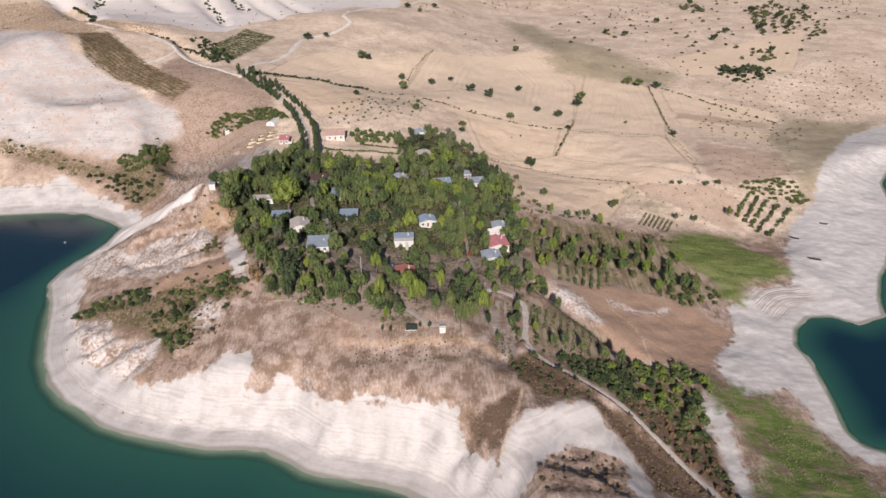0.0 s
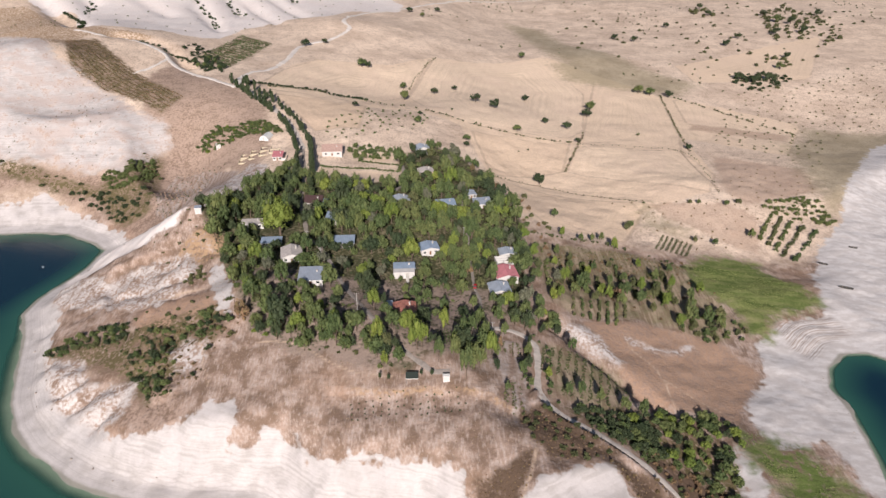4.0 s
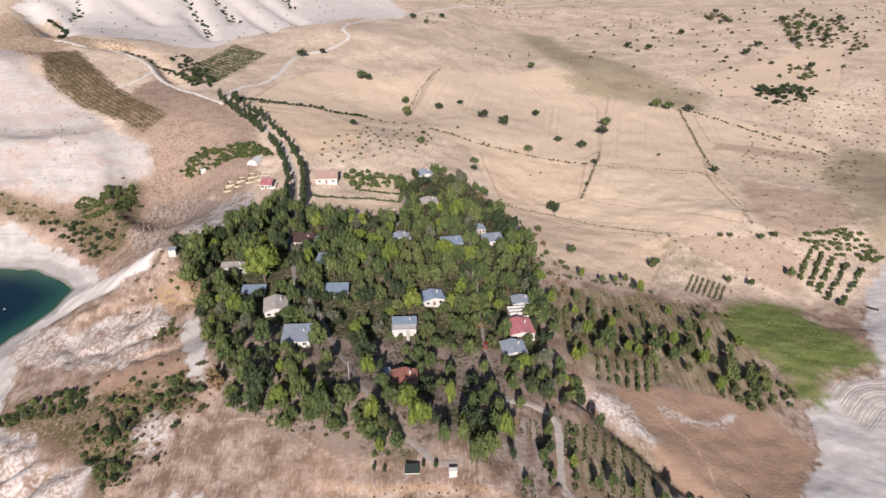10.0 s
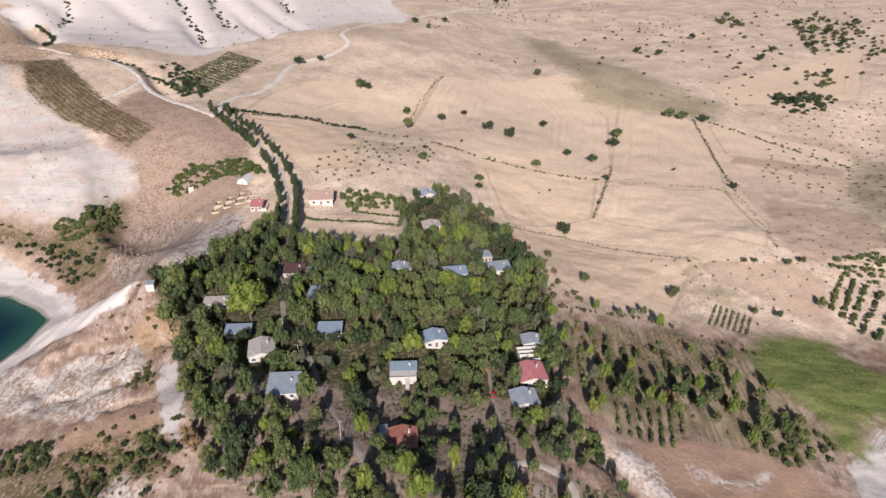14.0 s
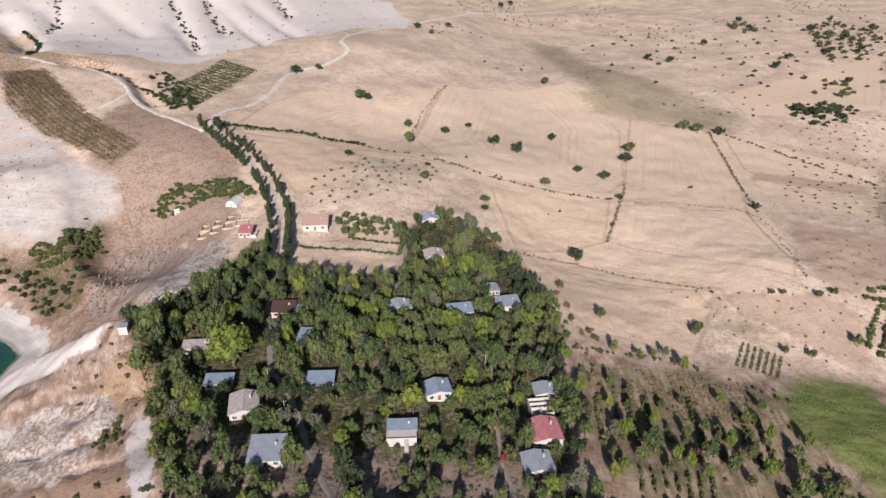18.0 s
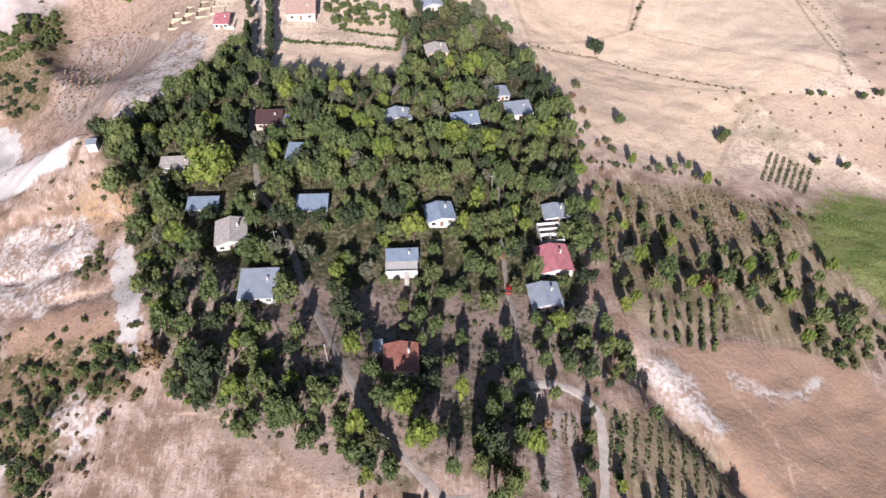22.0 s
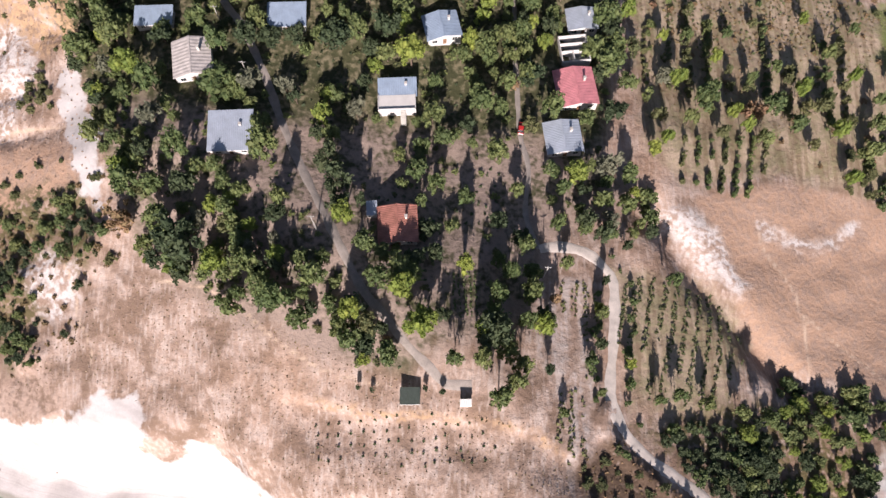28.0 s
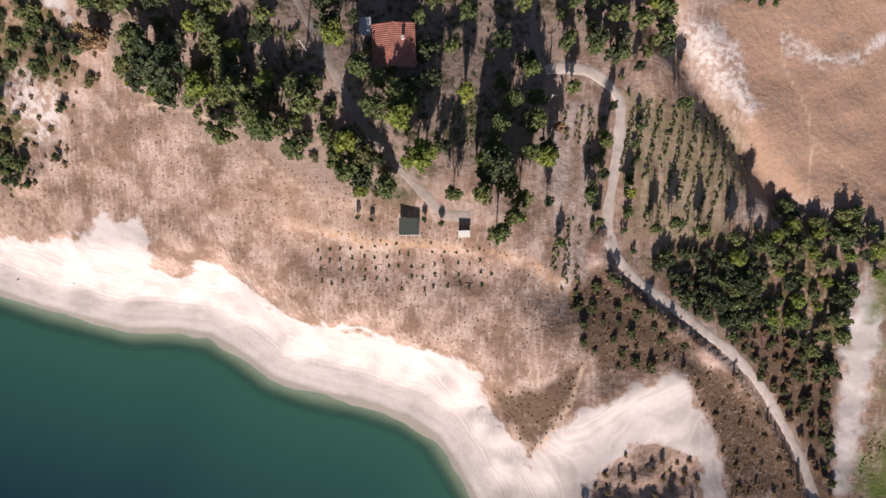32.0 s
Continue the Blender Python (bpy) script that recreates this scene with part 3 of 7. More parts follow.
    low = math_of("MULTIPLY", ramp_of(sh.outputs["Fac"], 20.0, 8.0), ramp_of(lines.outputs[0], 0.48, 0.66))
    chalk = mix_of(math_of("MULTIPLY", low, 0.35), chalk, BEACH_GREY)
    white = zone("chalk", 11.0, 0.8)
    col = mix_of(white, col, chalk)
    hill = mix_of(math_of("MULTIPLY", ramp_of(math_of("MULTIPLY_ADD", broad, 0.8, noise_of(0.11, 6, (0.35, 1.3, 1), -28)), 0.82, 1.02), 0.75), chalk, HILL_PINK)
    hill = mix_of(math_of("MULTIPLY", ramp_of(math_of("MULTIPLY_ADD", edge, 0.7, mid), 0.92, 1.12), 0.7), hill, mix_of(mid, PLAIN_A, PALE_SOIL))
    hill = mix_of(math_of("MULTIPLY", ramp_of(math_of("MULTIPLY_ADD", fine, 0.8, mid), 0.94, 1.12), 0.55), hill, DRY_GRASS_LIGHT)
    hill = mix_of(math_of("MULTIPLY", ramp_of(math_of("MULTIPLY_ADD", grain, 0.5, fine), 0.86, 0.95), 0.3), hill, DRY_GRASS)
    pale_hill = zone("hill", 14.0, 4.0)
    col = mix_of(pale_hill, col, hill)
    worn = mix_of(ramp_of(math_of("MULTIPLY_ADD", fine, 0.9, math_of("MULTIPLY", mid, 0.6)), 0.62, 0.9), mix_of(0.35, chalk, CHALK_BRIGHT), mix_of(fine, DRY_GRASS, DRY_GRASS_LIGHT))
    col = mix_of(zone("worn", 9.0, 2.0), col, worn)
    col = mix_of(math_of("MULTIPLY", zone("worn", 9.0, 2.0), math_of("MULTIPLY", ramp_of(math_of("MULTIPLY_ADD", fine, 0.8, mid), 1.06, 1.14), 0.6)), col, DRY_GRASS)
    gravel = mix_of(ramp_of(noise_of(0.3, 8, (0.5, 1.2, 1), 50), 0.38, 0.64), GRAVEL_A, GRAVEL_B)
    col = mix_of(zone("escarpment", 10.0, 2.0), col, mix_of(0.7, hill, CHALK_BRIGHT))
    steps = math_of("MULTIPLY", zone("strata", 6.0, 2.5), ramp_of(lines.outputs[0], 0.45, 0.58))
    gravel = mix_of(math_of("MULTIPLY", steps, 0.6), gravel, DRY_GRASS)
    gravel = mix_of(math_of("MULTIPLY", ramp_of(math_of("MULTIPLY_ADD", mid, 0.8, math_of("MULTIPLY", fine, 0.5)), 0.80, 0.92), 0.6), gravel, BEACH_GREY)
    stony = zone("gravel", 12.0, 1.6)
    col = mix_of(stony, col, gravel)
    sweep = noise_of(0.16, 5, (0.35, 1.5, 1), 24)
    grassy = mix_of(ramp_of(math_of("MULTIPLY_ADD", fine, 0.35, sweep), 0.5, 0.8), REED_A, REED_B)
    grassy = mix_of(math_of("MULTIPLY", ramp_of(sweep, 0.55, 0.75), 0.5), grassy, REED_DRY)
    col = mix_of(zone("reed", 20.0, 5.0), col, grassy)
    col = mix_of(math_of("MULTIPLY", zone("marsh", 22.0, 6.0), ramp_of(math_of("MULTIPLY_ADD", fine, 0.4, mid), 0.48, 0.72)), col, mix_of(ramp_of(sweep, 0.48, 0.72), REED_A, mix_of(0.5, REED_B, REED_DRY)))
    col = mix_of(math_of("MULTIPLY", zone("edge", 1.6, 0.6), 0.7), col, DRY_GRASS)
    col = mix_of(math_of("MULTIPLY", zone("scrub", 9.0, 2.0), ramp_of(math_of("MULTIPLY_ADD", mid, 0.6, fine), 0.48, 0.80)), col, BROWN_SCRUB)
    col = mix_of(zone("path", 1.2, 0.5), col, PATH_SOIL)
    col = mix_of(zone("wet", 1.0, 0.8), col, WET_CHALK)
    shade = n.new("ShaderNodeMix")
    shade.data_type, shade.blend_type = "RGBA", "MULTIPLY"
    smooth_rock = math_of("MAXIMUM", math_of("MAXIMUM", white, pale_hill), stony)
    k.new(math_of("MULTIPLY_ADD", smooth_rock, -0.25, 0.55), shade.inputs[0])
    k.new(col, shade.inputs[6])
    g2 = n.new("ShaderNodeMapRange")
    g2.inputs[1].default_value, g2.inputs[2].default_value, g2.inputs[3].default_value, g2.inputs[4].default_value = 0.3, 0.7, 0.62, 1.2
    k.new(math_of("MULTIPLY_ADD", fine, 0.5, math_of("MULTIPLY", grain, 0.5)), g2.inputs[0])
    k.new(g2.outputs[0], shade.inputs[7])
    k.new(shade.outputs[2], b.inputs["Base Color"])
    bp = n.new("ShaderNodeBump")
    bp.inputs["Distance"].default_value = 0.5
    k.new(math_of("MULTIPLY_ADD", smooth_rock, -0.42, 0.6), bp.inputs["Strength"])
    k.new(math_of("MULTIPLY_ADD", fine, 1.0, math_of("MULTIPLY", grain, 0.35)), bp.inputs["Height"])
    k.new(bp.outputs[0], b.inputs["Normal"])
    return m


DRY_GRASS, DRY_GRASS_LIGHT, PALE_SOIL, RED_SOIL = (0.215, 0.148, 0.110), (0.385, 0.282, 0.228), (0.53, 0.445, 0.40), (0.40, 0.265, 0.188)
PLAIN_A, PLAIN_B = (0.60, 0.47, 0.37), (0.80, 0.645, 0.515)
STUBBLE_A, STUBBLE_B, STUBBLE_C = (0.70, 0.55, 0.41), (0.80, 0.635, 0.485), (0.77, 0.60, 0.465)
STUBBLE_DARK = (0.56, 0.405, 0.285)
OLIVE_GRASS, WEEDS, SHADED_SOIL, GARDEN_DRY = (0.20, 0.185, 0.10), (0.135, 0.11, 0.058), (0.068, 0.070, 0.036), (0.19, 0.165, 0.105)
CHALK_WHITE, CHALK_GREY, WET_CHALK = (0.535, 0.50, 0.49), (0.42, 0.388, 0.372), (0.30, 0.285, 0.25)
GRAVEL_A, GRAVEL_B, ORANGE_SOIL, PATH_SOIL = (0.50, 0.465, 0.45), (0.61, 0.58, 0.57), (0.37, 0.25, 0.155), (0.50, 0.38, 0.29)
PLOT_BROWN, PLOT_PALE = (0.225, 0.168, 0.112), (0.40, 0.315, 0.235)
YARD_SOIL = (0.30, 0.232, 0.195)
CHALK_BRIGHT = (0.84, 0.77, 0.735)
BEACH_GREY, BROWN_SCRUB = (0.35, 0.32, 0.305), (0.12, 0.082, 0.058)
REED_A, REED_B, REED_DRY, HILL_PINK = (0.118, 0.158, 0.046), (0.195, 0.220, 0.080), (0.29, 0.26, 0.14), (0.47, 0.395, 0.365)
GROUND = ground_material()
LANE_GRAVEL = material("pale_lane_gravel", (0.50, 0.445, 0.40), 0.95, 0, 0.22, 2.0, 0.4)
PALE_ROAD = material("dusty_pale_road", (0.66, 0.60, 0.55), 0.95, 0, 0.15, 3.0, 0.4)
LANE_DIRT = material("grey_brown_lane_dirt", (0.27, 0.235, 0.21), 0.95, 0, 0.25, 2.0, 0.4)
LEAF = material("orchard_leaves", (0.122, 0.156, 0.053), 0.75, 0, 0.3, 1.2, 0, random_tint=0.38, island=True, thin=0.28)
LEAF_BRIGHT = material("yellow_green_leaves", (0.185, 0.235, 0.045), 0.75, 0, 0.25, 1.2, 0, random_tint=0.25, island=True, thin=0.28)
LEAF_DARK = material("dark_needles", (0.055, 0.078, 0.034), 0.8, 0, 0.3, 1.2, 0, random_tint=0.3, island=True, thin=0.28)
LEAF_GREY = material("dusty_scrub_leaves", (0.128, 0.136, 0.056), 0.85, 0, 0.3, 1.2, 0, random_tint=0.35, island=True, thin=0.28)
LEAF_SILVER = material("silver_olive_leaves", (0.16, 0.165, 0.11), 0.85, 0, 0.25, 1.2, 0, random_tint=0.2, island=True, thin=0.28)
STRAW_TUFT = material("straw_coloured_grass", (0.35, 0.25, 0.18), 0.9, 0, 0.3, 1.0, 0, random_tint=0.25, island=True)
LEAF_DRY = material("dry_brown_scrub", (0.24, 0.165, 0.09), 0.9, 0, 0.3, 1.0, 0, random_tint=0.3, island=True, thin=0.28)
REED_LEAF = material("reed_blades", (0.20, 0.235, 0.08), 0.8, 0, 0.3, 1.0, 0, random_tint=0.3, island=True, thin=0.28)
BARK = material("grey_brown_bark", (0.13, 0.095, 0.07), 0.95, 0, 0.3, 0.5, 0.6)
TIN_GREY = material("weathered_zinc_sheet", (0.37, 0.415, 0.485), 0.5, 0.25, 0.16, 2.5, 0.1)
TIN_BLUE = material("blue_grey_sheet", (0.29, 0.365, 0.47), 0.5, 0.2, 0.16, 2.5, 0.1)
TIN_RED = material("sun_bleached_red_sheet", (0.50, 0.19, 0.21), 0.6, 0.05, 0.22, 2.0, 0.15)
TIN_RUST = material("rusty_red_sheet", (0.34, 0.14, 0.11), 0.7, 0.05, 0.3, 2.0, 0.2, fleck=(0.20, 0.085, 0.06))
TILE_BROWN = material("brown_roof_tiles", (0.085, 0.046, 0.044), 0.85, 0, 0.3, 1.0, 0.3)
TILE_SALMON = material("salmon_roof_tiles", (0.50, 0.34, 0.285), 0.85, 0, 0.2, 1.0, 0.3)
FIBRE = material("weathered_fibre_cement_sheet", (0.44, 0.40, 0.38), 0.9, 0, 0.28, 1.6, 0.2)
PLASTER = material("white_plaster", (0.55, 0.53, 0.51), 0.9, 0, 0.08, 2.0, 0.1)
PLASTER_GREY = material("bare_grey_render", (0.48, 0.45, 0.42), 0.9, 0, 0.15, 1.5, 0.2)
PLASTER_PINK = material("faded_pink_plaster", (0.62, 0.45, 0.38), 0.9, 0, 0.12, 2.0, 0.1)
CONCRETE = material("rough_concrete", (0.42, 0.40, 0.37), 0.9, 0, 0.2, 1.2, 0.3)
PANE = material("dark_window_glass", (0.03, 0.035, 0.04), 0.12, 0, 0.1, 1.0, 0)
FRAME = material("white_window_frame", (0.7, 0.69, 0.66), 0.6, 0, 0.06, 1.0, 0)
DOOR = material("brown_door_wood", (0.19, 0.10, 0.055), 0.7, 0, 0.25, 0.6, 0.2)
WOOD = material("grey_weathered_timber", (0.33, 0.27, 0.21), 0.9, 0, 0.25, 0.6, 0.3)
STRAW = material("yellowed_reed_fence", (0.47, 0.41, 0.30), 0.9, 0, 0.25, 0.6, 0.3)
ROCK = material("grey_boulder", (0.33, 0.29, 0.26), 0.95, 0, 0.3, 0.8, 0.5)
FILM = material("white_greenhouse_film", (0.66, 0.66, 0.65), 0.4, 0, 0.06, 2.0, 0)
SHADE_NET = material("dark_green_shade_net", (0.045, 0.06, 0.05), 0.8, 0, 0.2, 0.8, 0.2)
CAR_RED = material("red_car_paint", (0.45, 0.03, 0.03), 0.25, 0, 0.05, 1.0, 0)
HULL = material("tarred_boat_wood", (0.05, 0.048, 0.045), 0.7, 0, 0.3, 0.6, 0.2)
TYRE = material("black_rubber", (0.02, 0.02, 0.02), 0.85, 0, 0.1, 0.5, 0.1)
STEEL = material("dull_steel", (0.4, 0.4, 0.4), 0.45, 0.8, 0.1, 0.5, 0.1)


def water_material():
    m = bpy.data.materials.new("lake_water")
    m.use_nodes = True
    n, k = m.node_tree.nodes, m.node_tree.links
    b = n["Principled BSDF"]
    b.inputs["Roughness"].default_value, b.inputs["IOR"].default_value = 0.12, 1.33
    co, wave, deep = n.new("ShaderNodeTexCoord"), n.new("ShaderNodeTexNoise"), n.new("ShaderNodeTexNoise")
    wave.inputs["Scale"].default_value, wave.inputs["Detail"].default_value = 0.5, 5
    deep.inputs["Scale"].default_value = 0.012
    k.new(co.outputs["Object"], wave.inputs["Vector"]), k.new(co.outputs["Object"], deep.inputs["Vector"])
    bp = n.new("ShaderNodeBump")
    bp.inputs["Strength"].default_value, bp.inputs["Distance"].default_value = 0.25, 0.15
    k.new(wave.outputs[0], bp.inputs["Height"]), k.new(bp.outputs[0], b.inputs["Normal"])
    at = n.new("ShaderNodeAttribute")
    at.attribute_name = "depth"
    ramp = n.new("ShaderNodeValToRGB")
    e = ramp.color_ramp.elements
    e[0].position, e[0].color = 0.0, (0.10, 0.175, 0.13, 1)
    e[1].position, e[1].color = 1.0, WATER_FAR
    for at_place, tone in ((0.06, WATER_MID), (0.25, WATER_DEEP)):
        e.new(at_place).color = tone
    scale = n.new("ShaderNodeMapRange")
    scale.inputs[1].default_value, scale.inputs[2].default_value = 0.0, 60.0
    k.new(at.outputs["Fac"], scale.inputs[0]), k.new(scale.outputs[0], ramp.inputs[0])
    k.new(ramp.outputs[0], b.inputs["Base Color"])
    clear, blend = n.new("ShaderNodeBsdfTransparent"), n.new("ShaderNodeMixShader")
    clear.inputs[0].default_value = (0.75, 0.9, 0.82, 1)
    op = n.new("ShaderNodeMapRange")
    op.interpolation_type = "SMOOTHSTEP"
    op.inputs[1].default_value, op.inputs[2].default_value, op.inputs[3].default_value = -0.5, 7.0, 0.06
    k.new(at.outputs["Fac"], op.inputs[0]), k.new(op.outputs[0], blend.inputs[0])
    k.new(clear.outputs[0], blend.inputs[1]), k.new(b.outputs[0], blend.inputs[2])
    k.new(blend.outputs[0], n["Material Output"].inputs["Surface"])
    return m


WATER_DEEP, WATER_MID, WATER_FAR = (0.023, 0.085, 0.070, 1), (0.029, 0.100, 0.076, 1), (0.006, 0.026, 0.044, 1)
WATER = water_material()


# ---- mesh helpers ----
def link(name, me, mat, parent=None, label=""):
    me.materials.append(mat)
    ob = new(name, me)
    ob.parent = parent
    return tagged(ob, label)


def part(name, bm, mat, parent=None, label=""):
    me = bpy.data.meshes.new(name)
    bm.to_mesh(me)
    bm.free()
    return link(name, me, mat, parent, label)


def thing(name, m, label, category, group=""):
    ob = new(name)
    ob.matrix_world = m
    return tagged(ob, label, category, group)


def box(bm, x0, y0, z0, x1, y1, z1, bevel=0.0):
    vs = [bm.verts.new(p) for p in ((x0, y0, z0), (x1, y0, z0), (x1, y1, z0), (x0, y1, z0), (x0, y0, z1), (x1, y0, z1), (x1, y1, z1), (x0, y1, z1))]
    fs = [bm.faces.new([vs[i] for i in q]) for q in ((3, 2, 1, 0), (4, 5, 6, 7), (0, 1, 5, 4), (1, 2, 6, 5), (2, 3, 7, 6), (3, 0, 4, 7))]
    if bevel:
        bmesh.ops.bevel(bm, geom=list({e for f in fs for e in f.edges}), offset=bevel, segments=1, affect="EDGES")
    return bm


def boxes(*rows, bevel=0.0):
    bm = bmesh.new()
    for r in rows:
        box(bm, *r, bevel=bevel)
    return bm


def tube(bm, a, b, r0, r1, sides=7):
    a, b = Vector(a), Vector(b)
    q = (b - a).to_track_quat("Z", "Y")
    rings = []
    for p, r in ((a, r0), (b, r1)):
        rings.append([bm.verts.new(p + q @ Vector((r * math.cos(i * math.tau / sides), r * math.sin(i * math.tau / sides), 0))) for i in range(sides)])
    for i in range(sides):
        j = (i + 1) % sides
        bm.faces.new((rings[0][i], rings[0][j], rings[1][j], rings[1][i]))
    bm.faces.new(rings[1])
    bm.faces.new(rings[0][::-1])
    return bm


def raw_mesh(name, verts, faces):
    me = bpy.data.meshes.new(name)
    me.from_pydata([tuple(v) for v in verts], [], faces)
    me.update()
    return me


# ---- the ground, one sheet to the horizon ----
def axis(lo, hi, a, b, step=1.0, grow=1.025):
    mid = list(np.arange(a, b + step / 2, step))
    out, v, s = [], b, step
    while v < hi:
        s *= grow
        v += s
        out.append(v)
    pre, v, s = [], a, step
    while v > lo:
        s *= grow
        v -= s
        pre.append(v)
    return np.array(pre[::-1] + mid + out)


GX, GY = axis(-2500, 2500, -228, 212, 1.35), axis(-650, 3600, 155, 470, 1.35)
NX, NY = len(GX), len(GY)
X, Y = [a.ravel() for a in np.meshgrid(GX, GY)]
Z = height(X, Y)


def grid_mesh(name, x, y, z, keep=None):
    idx = np.arange(NX * NY).reshape(NY, NX)
    q = np.stack([idx[:-1, :-1], idx[:-1, 1:], idx[1:, 1:], idx[1:, :-1]], -1).reshape(-1, 4)
    if keep is not None:
        q = q[keep[q].any(1)]
        used = np.unique(q)
        back = np.zeros(NX * NY, int)
        back[used] = np.arange(len(used))
        q, x, y, z = back[q], x[used], y[used], z[used]
    else:
        used = np.arange(NX * NY)
    me = bpy.data.meshes.new(name)
    me.vertices.add(len(x))
    me.vertices.foreach_set("co", np.stack([x, y, z], 1).astype(np.float32).ravel())
    me.loops.add(q.size)
    me.loops.foreach_set("vertex_index", q.ravel().astype(np.int32))
    me.polygons.add(len(q))
    me.polygons.foreach_set("loop_start", (np.arange(len(q)) * 4).astype(np.int32))
    me.update(calc_edges=True)
    me.polygons.foreach_set("use_smooth", np.ones(len(q), bool))
    return me, used


def attribute(me, name, values):
    a = me.attributes.new(name, "FLOAT", "POINT")
    a.data.foreach_set("value", np.clip(values, -60, 60).astype(np.float32))


def most(polys):
    d = sdist(X, Y, polys[0])
    for p in polys[1:]:
        d = np.maximum(d, sdist(X, Y, p))
    return d


def band(lines, half):
    d = line_dist(X, Y, lines[0])
    for l in lines[1:]:
        d = np.minimum(d, line_dist(X, Y, l))
    return half - d


me, _ = grid_mesh("ground", X, Y, Z)
SHORE = shore(X, Y)
chalk = np.maximum(most([CHALK_SOUTH, CHALK_KNOLL, CHALK_BAY, CHALK_CHUTE]), sdist(X, Y, CHALK_RIDGE))
chalk = np.maximum(chalk, np.where(X < 0, 14 - SHORE, -60))
attribute(me, "chalk", chalk)
attribute(me, "worn", np.maximum(most([CHALK_LEFT, CHALK_UPPER, CHALK_GULLY, EROSION, PALE_KNOB]), band([CHALK_ARC], 1.2)))
attribute(me, "hill", sdist(X, Y, CHALK_HILL) + 3 * rough(X, Y, 14, 20))
attribute(me, "escarpment", np.maximum(sdist(X, Y, CHALK_FAR) + 22 * rough(X, Y, 55, 21) + 12 * rough(X, Y, 22, 22), sdist(X, Y, CHALK_RIDGE)))
attribute(me, "margin", np.where(Y > 375, 1.0, -60) - np.abs(most(STUBBLE + STUBBLE_EAST)))
attribute(me, "gravel", np.maximum(most([CHALK_EAST, CHALK_BANK]), np.where(X > 100, 10 - SHORE, -60)))
attribute(me, "furrow", np.abs(most(STUBBLE + STUBBLE_EAST)))
field_tone = np.full(X.shape, 0.35)
for poly, value in zip(STUBBLE + STUBBLE_EAST, (0.15, 0.75, 0.0, 0.6, 0.3, 0.1, 0.55, 0.2, 0.4)):
    field_tone = np.where(sdist(X, Y, poly) > 0, value, field_tone)
attribute(me, "field_tone", field_tone)
attribute(me, "strata", sdist(X, Y, STRATA))
attribute(me, "stubble", most([FIELDS_ALL] + STUBBLE + STUBBLE_EAST + [[(-77.3, 426.8), (-29.2, 425.1), (-29.5, 400.4), (-73.9, 397.8)], [(-52, 440), (-28, 440), (-29, 452), (-52, 456)]]))
attribute(me, "plain", np.where(Y > 380, 1, -1) * np.minimum(np.abs(Y - 380), 60) - 60 * smooth(-130, -180, X) * smooth(560, 480, Y))
attribute(me, "brown", most([BROWN_EAST, WEST_BROWN]))
attribute(me, "dry", most([VALLEY, VALLEY_FLOOR, RUST_BANK, BROWN_SPUR, WEST_HOLLOW, WEST_BAND, KNOLL_BROWN, [(-304.4, 602.9), (-290.9, 625.3), (-249.8, 582.9), (-191.5, 533.7), (-201.9, 516.5), (-282.9, 560.8)]]))
attribute(me, "plough", most([PLOUGHED]))
attribute(me, "pasture", most(PASTURE))
attribute(me, "olive", np.maximum(most(OLIVE), most([[(310, 620), (250, 500), (240, 430), (300, 470), (380, 600)]])))
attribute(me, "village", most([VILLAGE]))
attribute(me, "plots", most([[(46, 366), (96, 371), (130, 362), (134, 340), (140, 312), (128, 296), (86, 300), (56, 294), (47, 306)], [(36, 267), (65, 266), (74, 252), (60, 233), (40, 234)]]))
attribute(me, "rubble", most([[(19, 264), (31, 263), (31, 249), (29, 232), (28, 213), (22, 214), (21, 236), (14, 247)], [(-174, 412), (-184, 444), (-180, 468), (-160, 466), (-128, 436), (-128, 400), (-140, 384), (-160, 392)]]))
attribute(me, "yards", sdist(X, Y, YARDS))
attribute(me, "weeds", most([[(-179.4, 285.7), (-148.2, 282.3), (-119.7, 282.5), (-95.4, 284.7), (-91, 265.7), (-109, 246.3), (-114.4, 239.1), (-133.4, 257.4), (-154.2, 269.2)], [(-310.9, 470.9), (-287, 469.9), (-226.4, 451.3), (-216.1, 457.8), (-201.2, 485.5), (-192, 479.3), (-179.9, 417.3), (-198.5, 413), (-223.7, 442.5), (-265.8, 452.4), (-306.9, 460.4)], [(39, 228.8), (59.7, 236.4), (91.2, 237.8), (101.5, 227.8), (101.9, 202.3), (92.8, 200.6), (77.6, 209.8), (60, 214.3)], [(-304.4, 602.9), (-290.9, 625.3), (-249.8, 582.9), (-191.5, 533.7), (-201.9, 516.5), (-282.9, 560.8)], [(-209.4, 630.4), (-201.5, 735.9), (-165, 713.4), (-178.7, 608.4)]]))
attribute(me, "orange", np.maximum(np.maximum(sdist(X, Y, ORANGE_BANK), band([LEDGE], 0.5)), sdist(X, Y, FOOT_ORANGE)))
attribute(me, "reed", most([REEDS_NORTH]))
attribute(me, "marsh", most([REEDS_SOUTH]))
attribute(me, "edge", band([[(-135.9, 563.2), (-99, 570.7), (-63.4, 571.9), (-22.8, 556.2), (18.9, 539.6), (94, 540.3)], [(29.8, 456.1), (60.1, 463), (89.6, 450.5), (119.8, 438.7)], [(109.4, 568), (96.4, 526.8), (82.8, 489.2)], [(201.3, 682.7), (195.6, 634.7), (188.4, 580.2), (181.5, 528.9)], [(212.4, 678.2), (241.1, 649), (270, 618.9), (295.3, 599.1)], [(98.9, 538.9), (174.6, 528.5), (175, 447.7)]], 0.7))
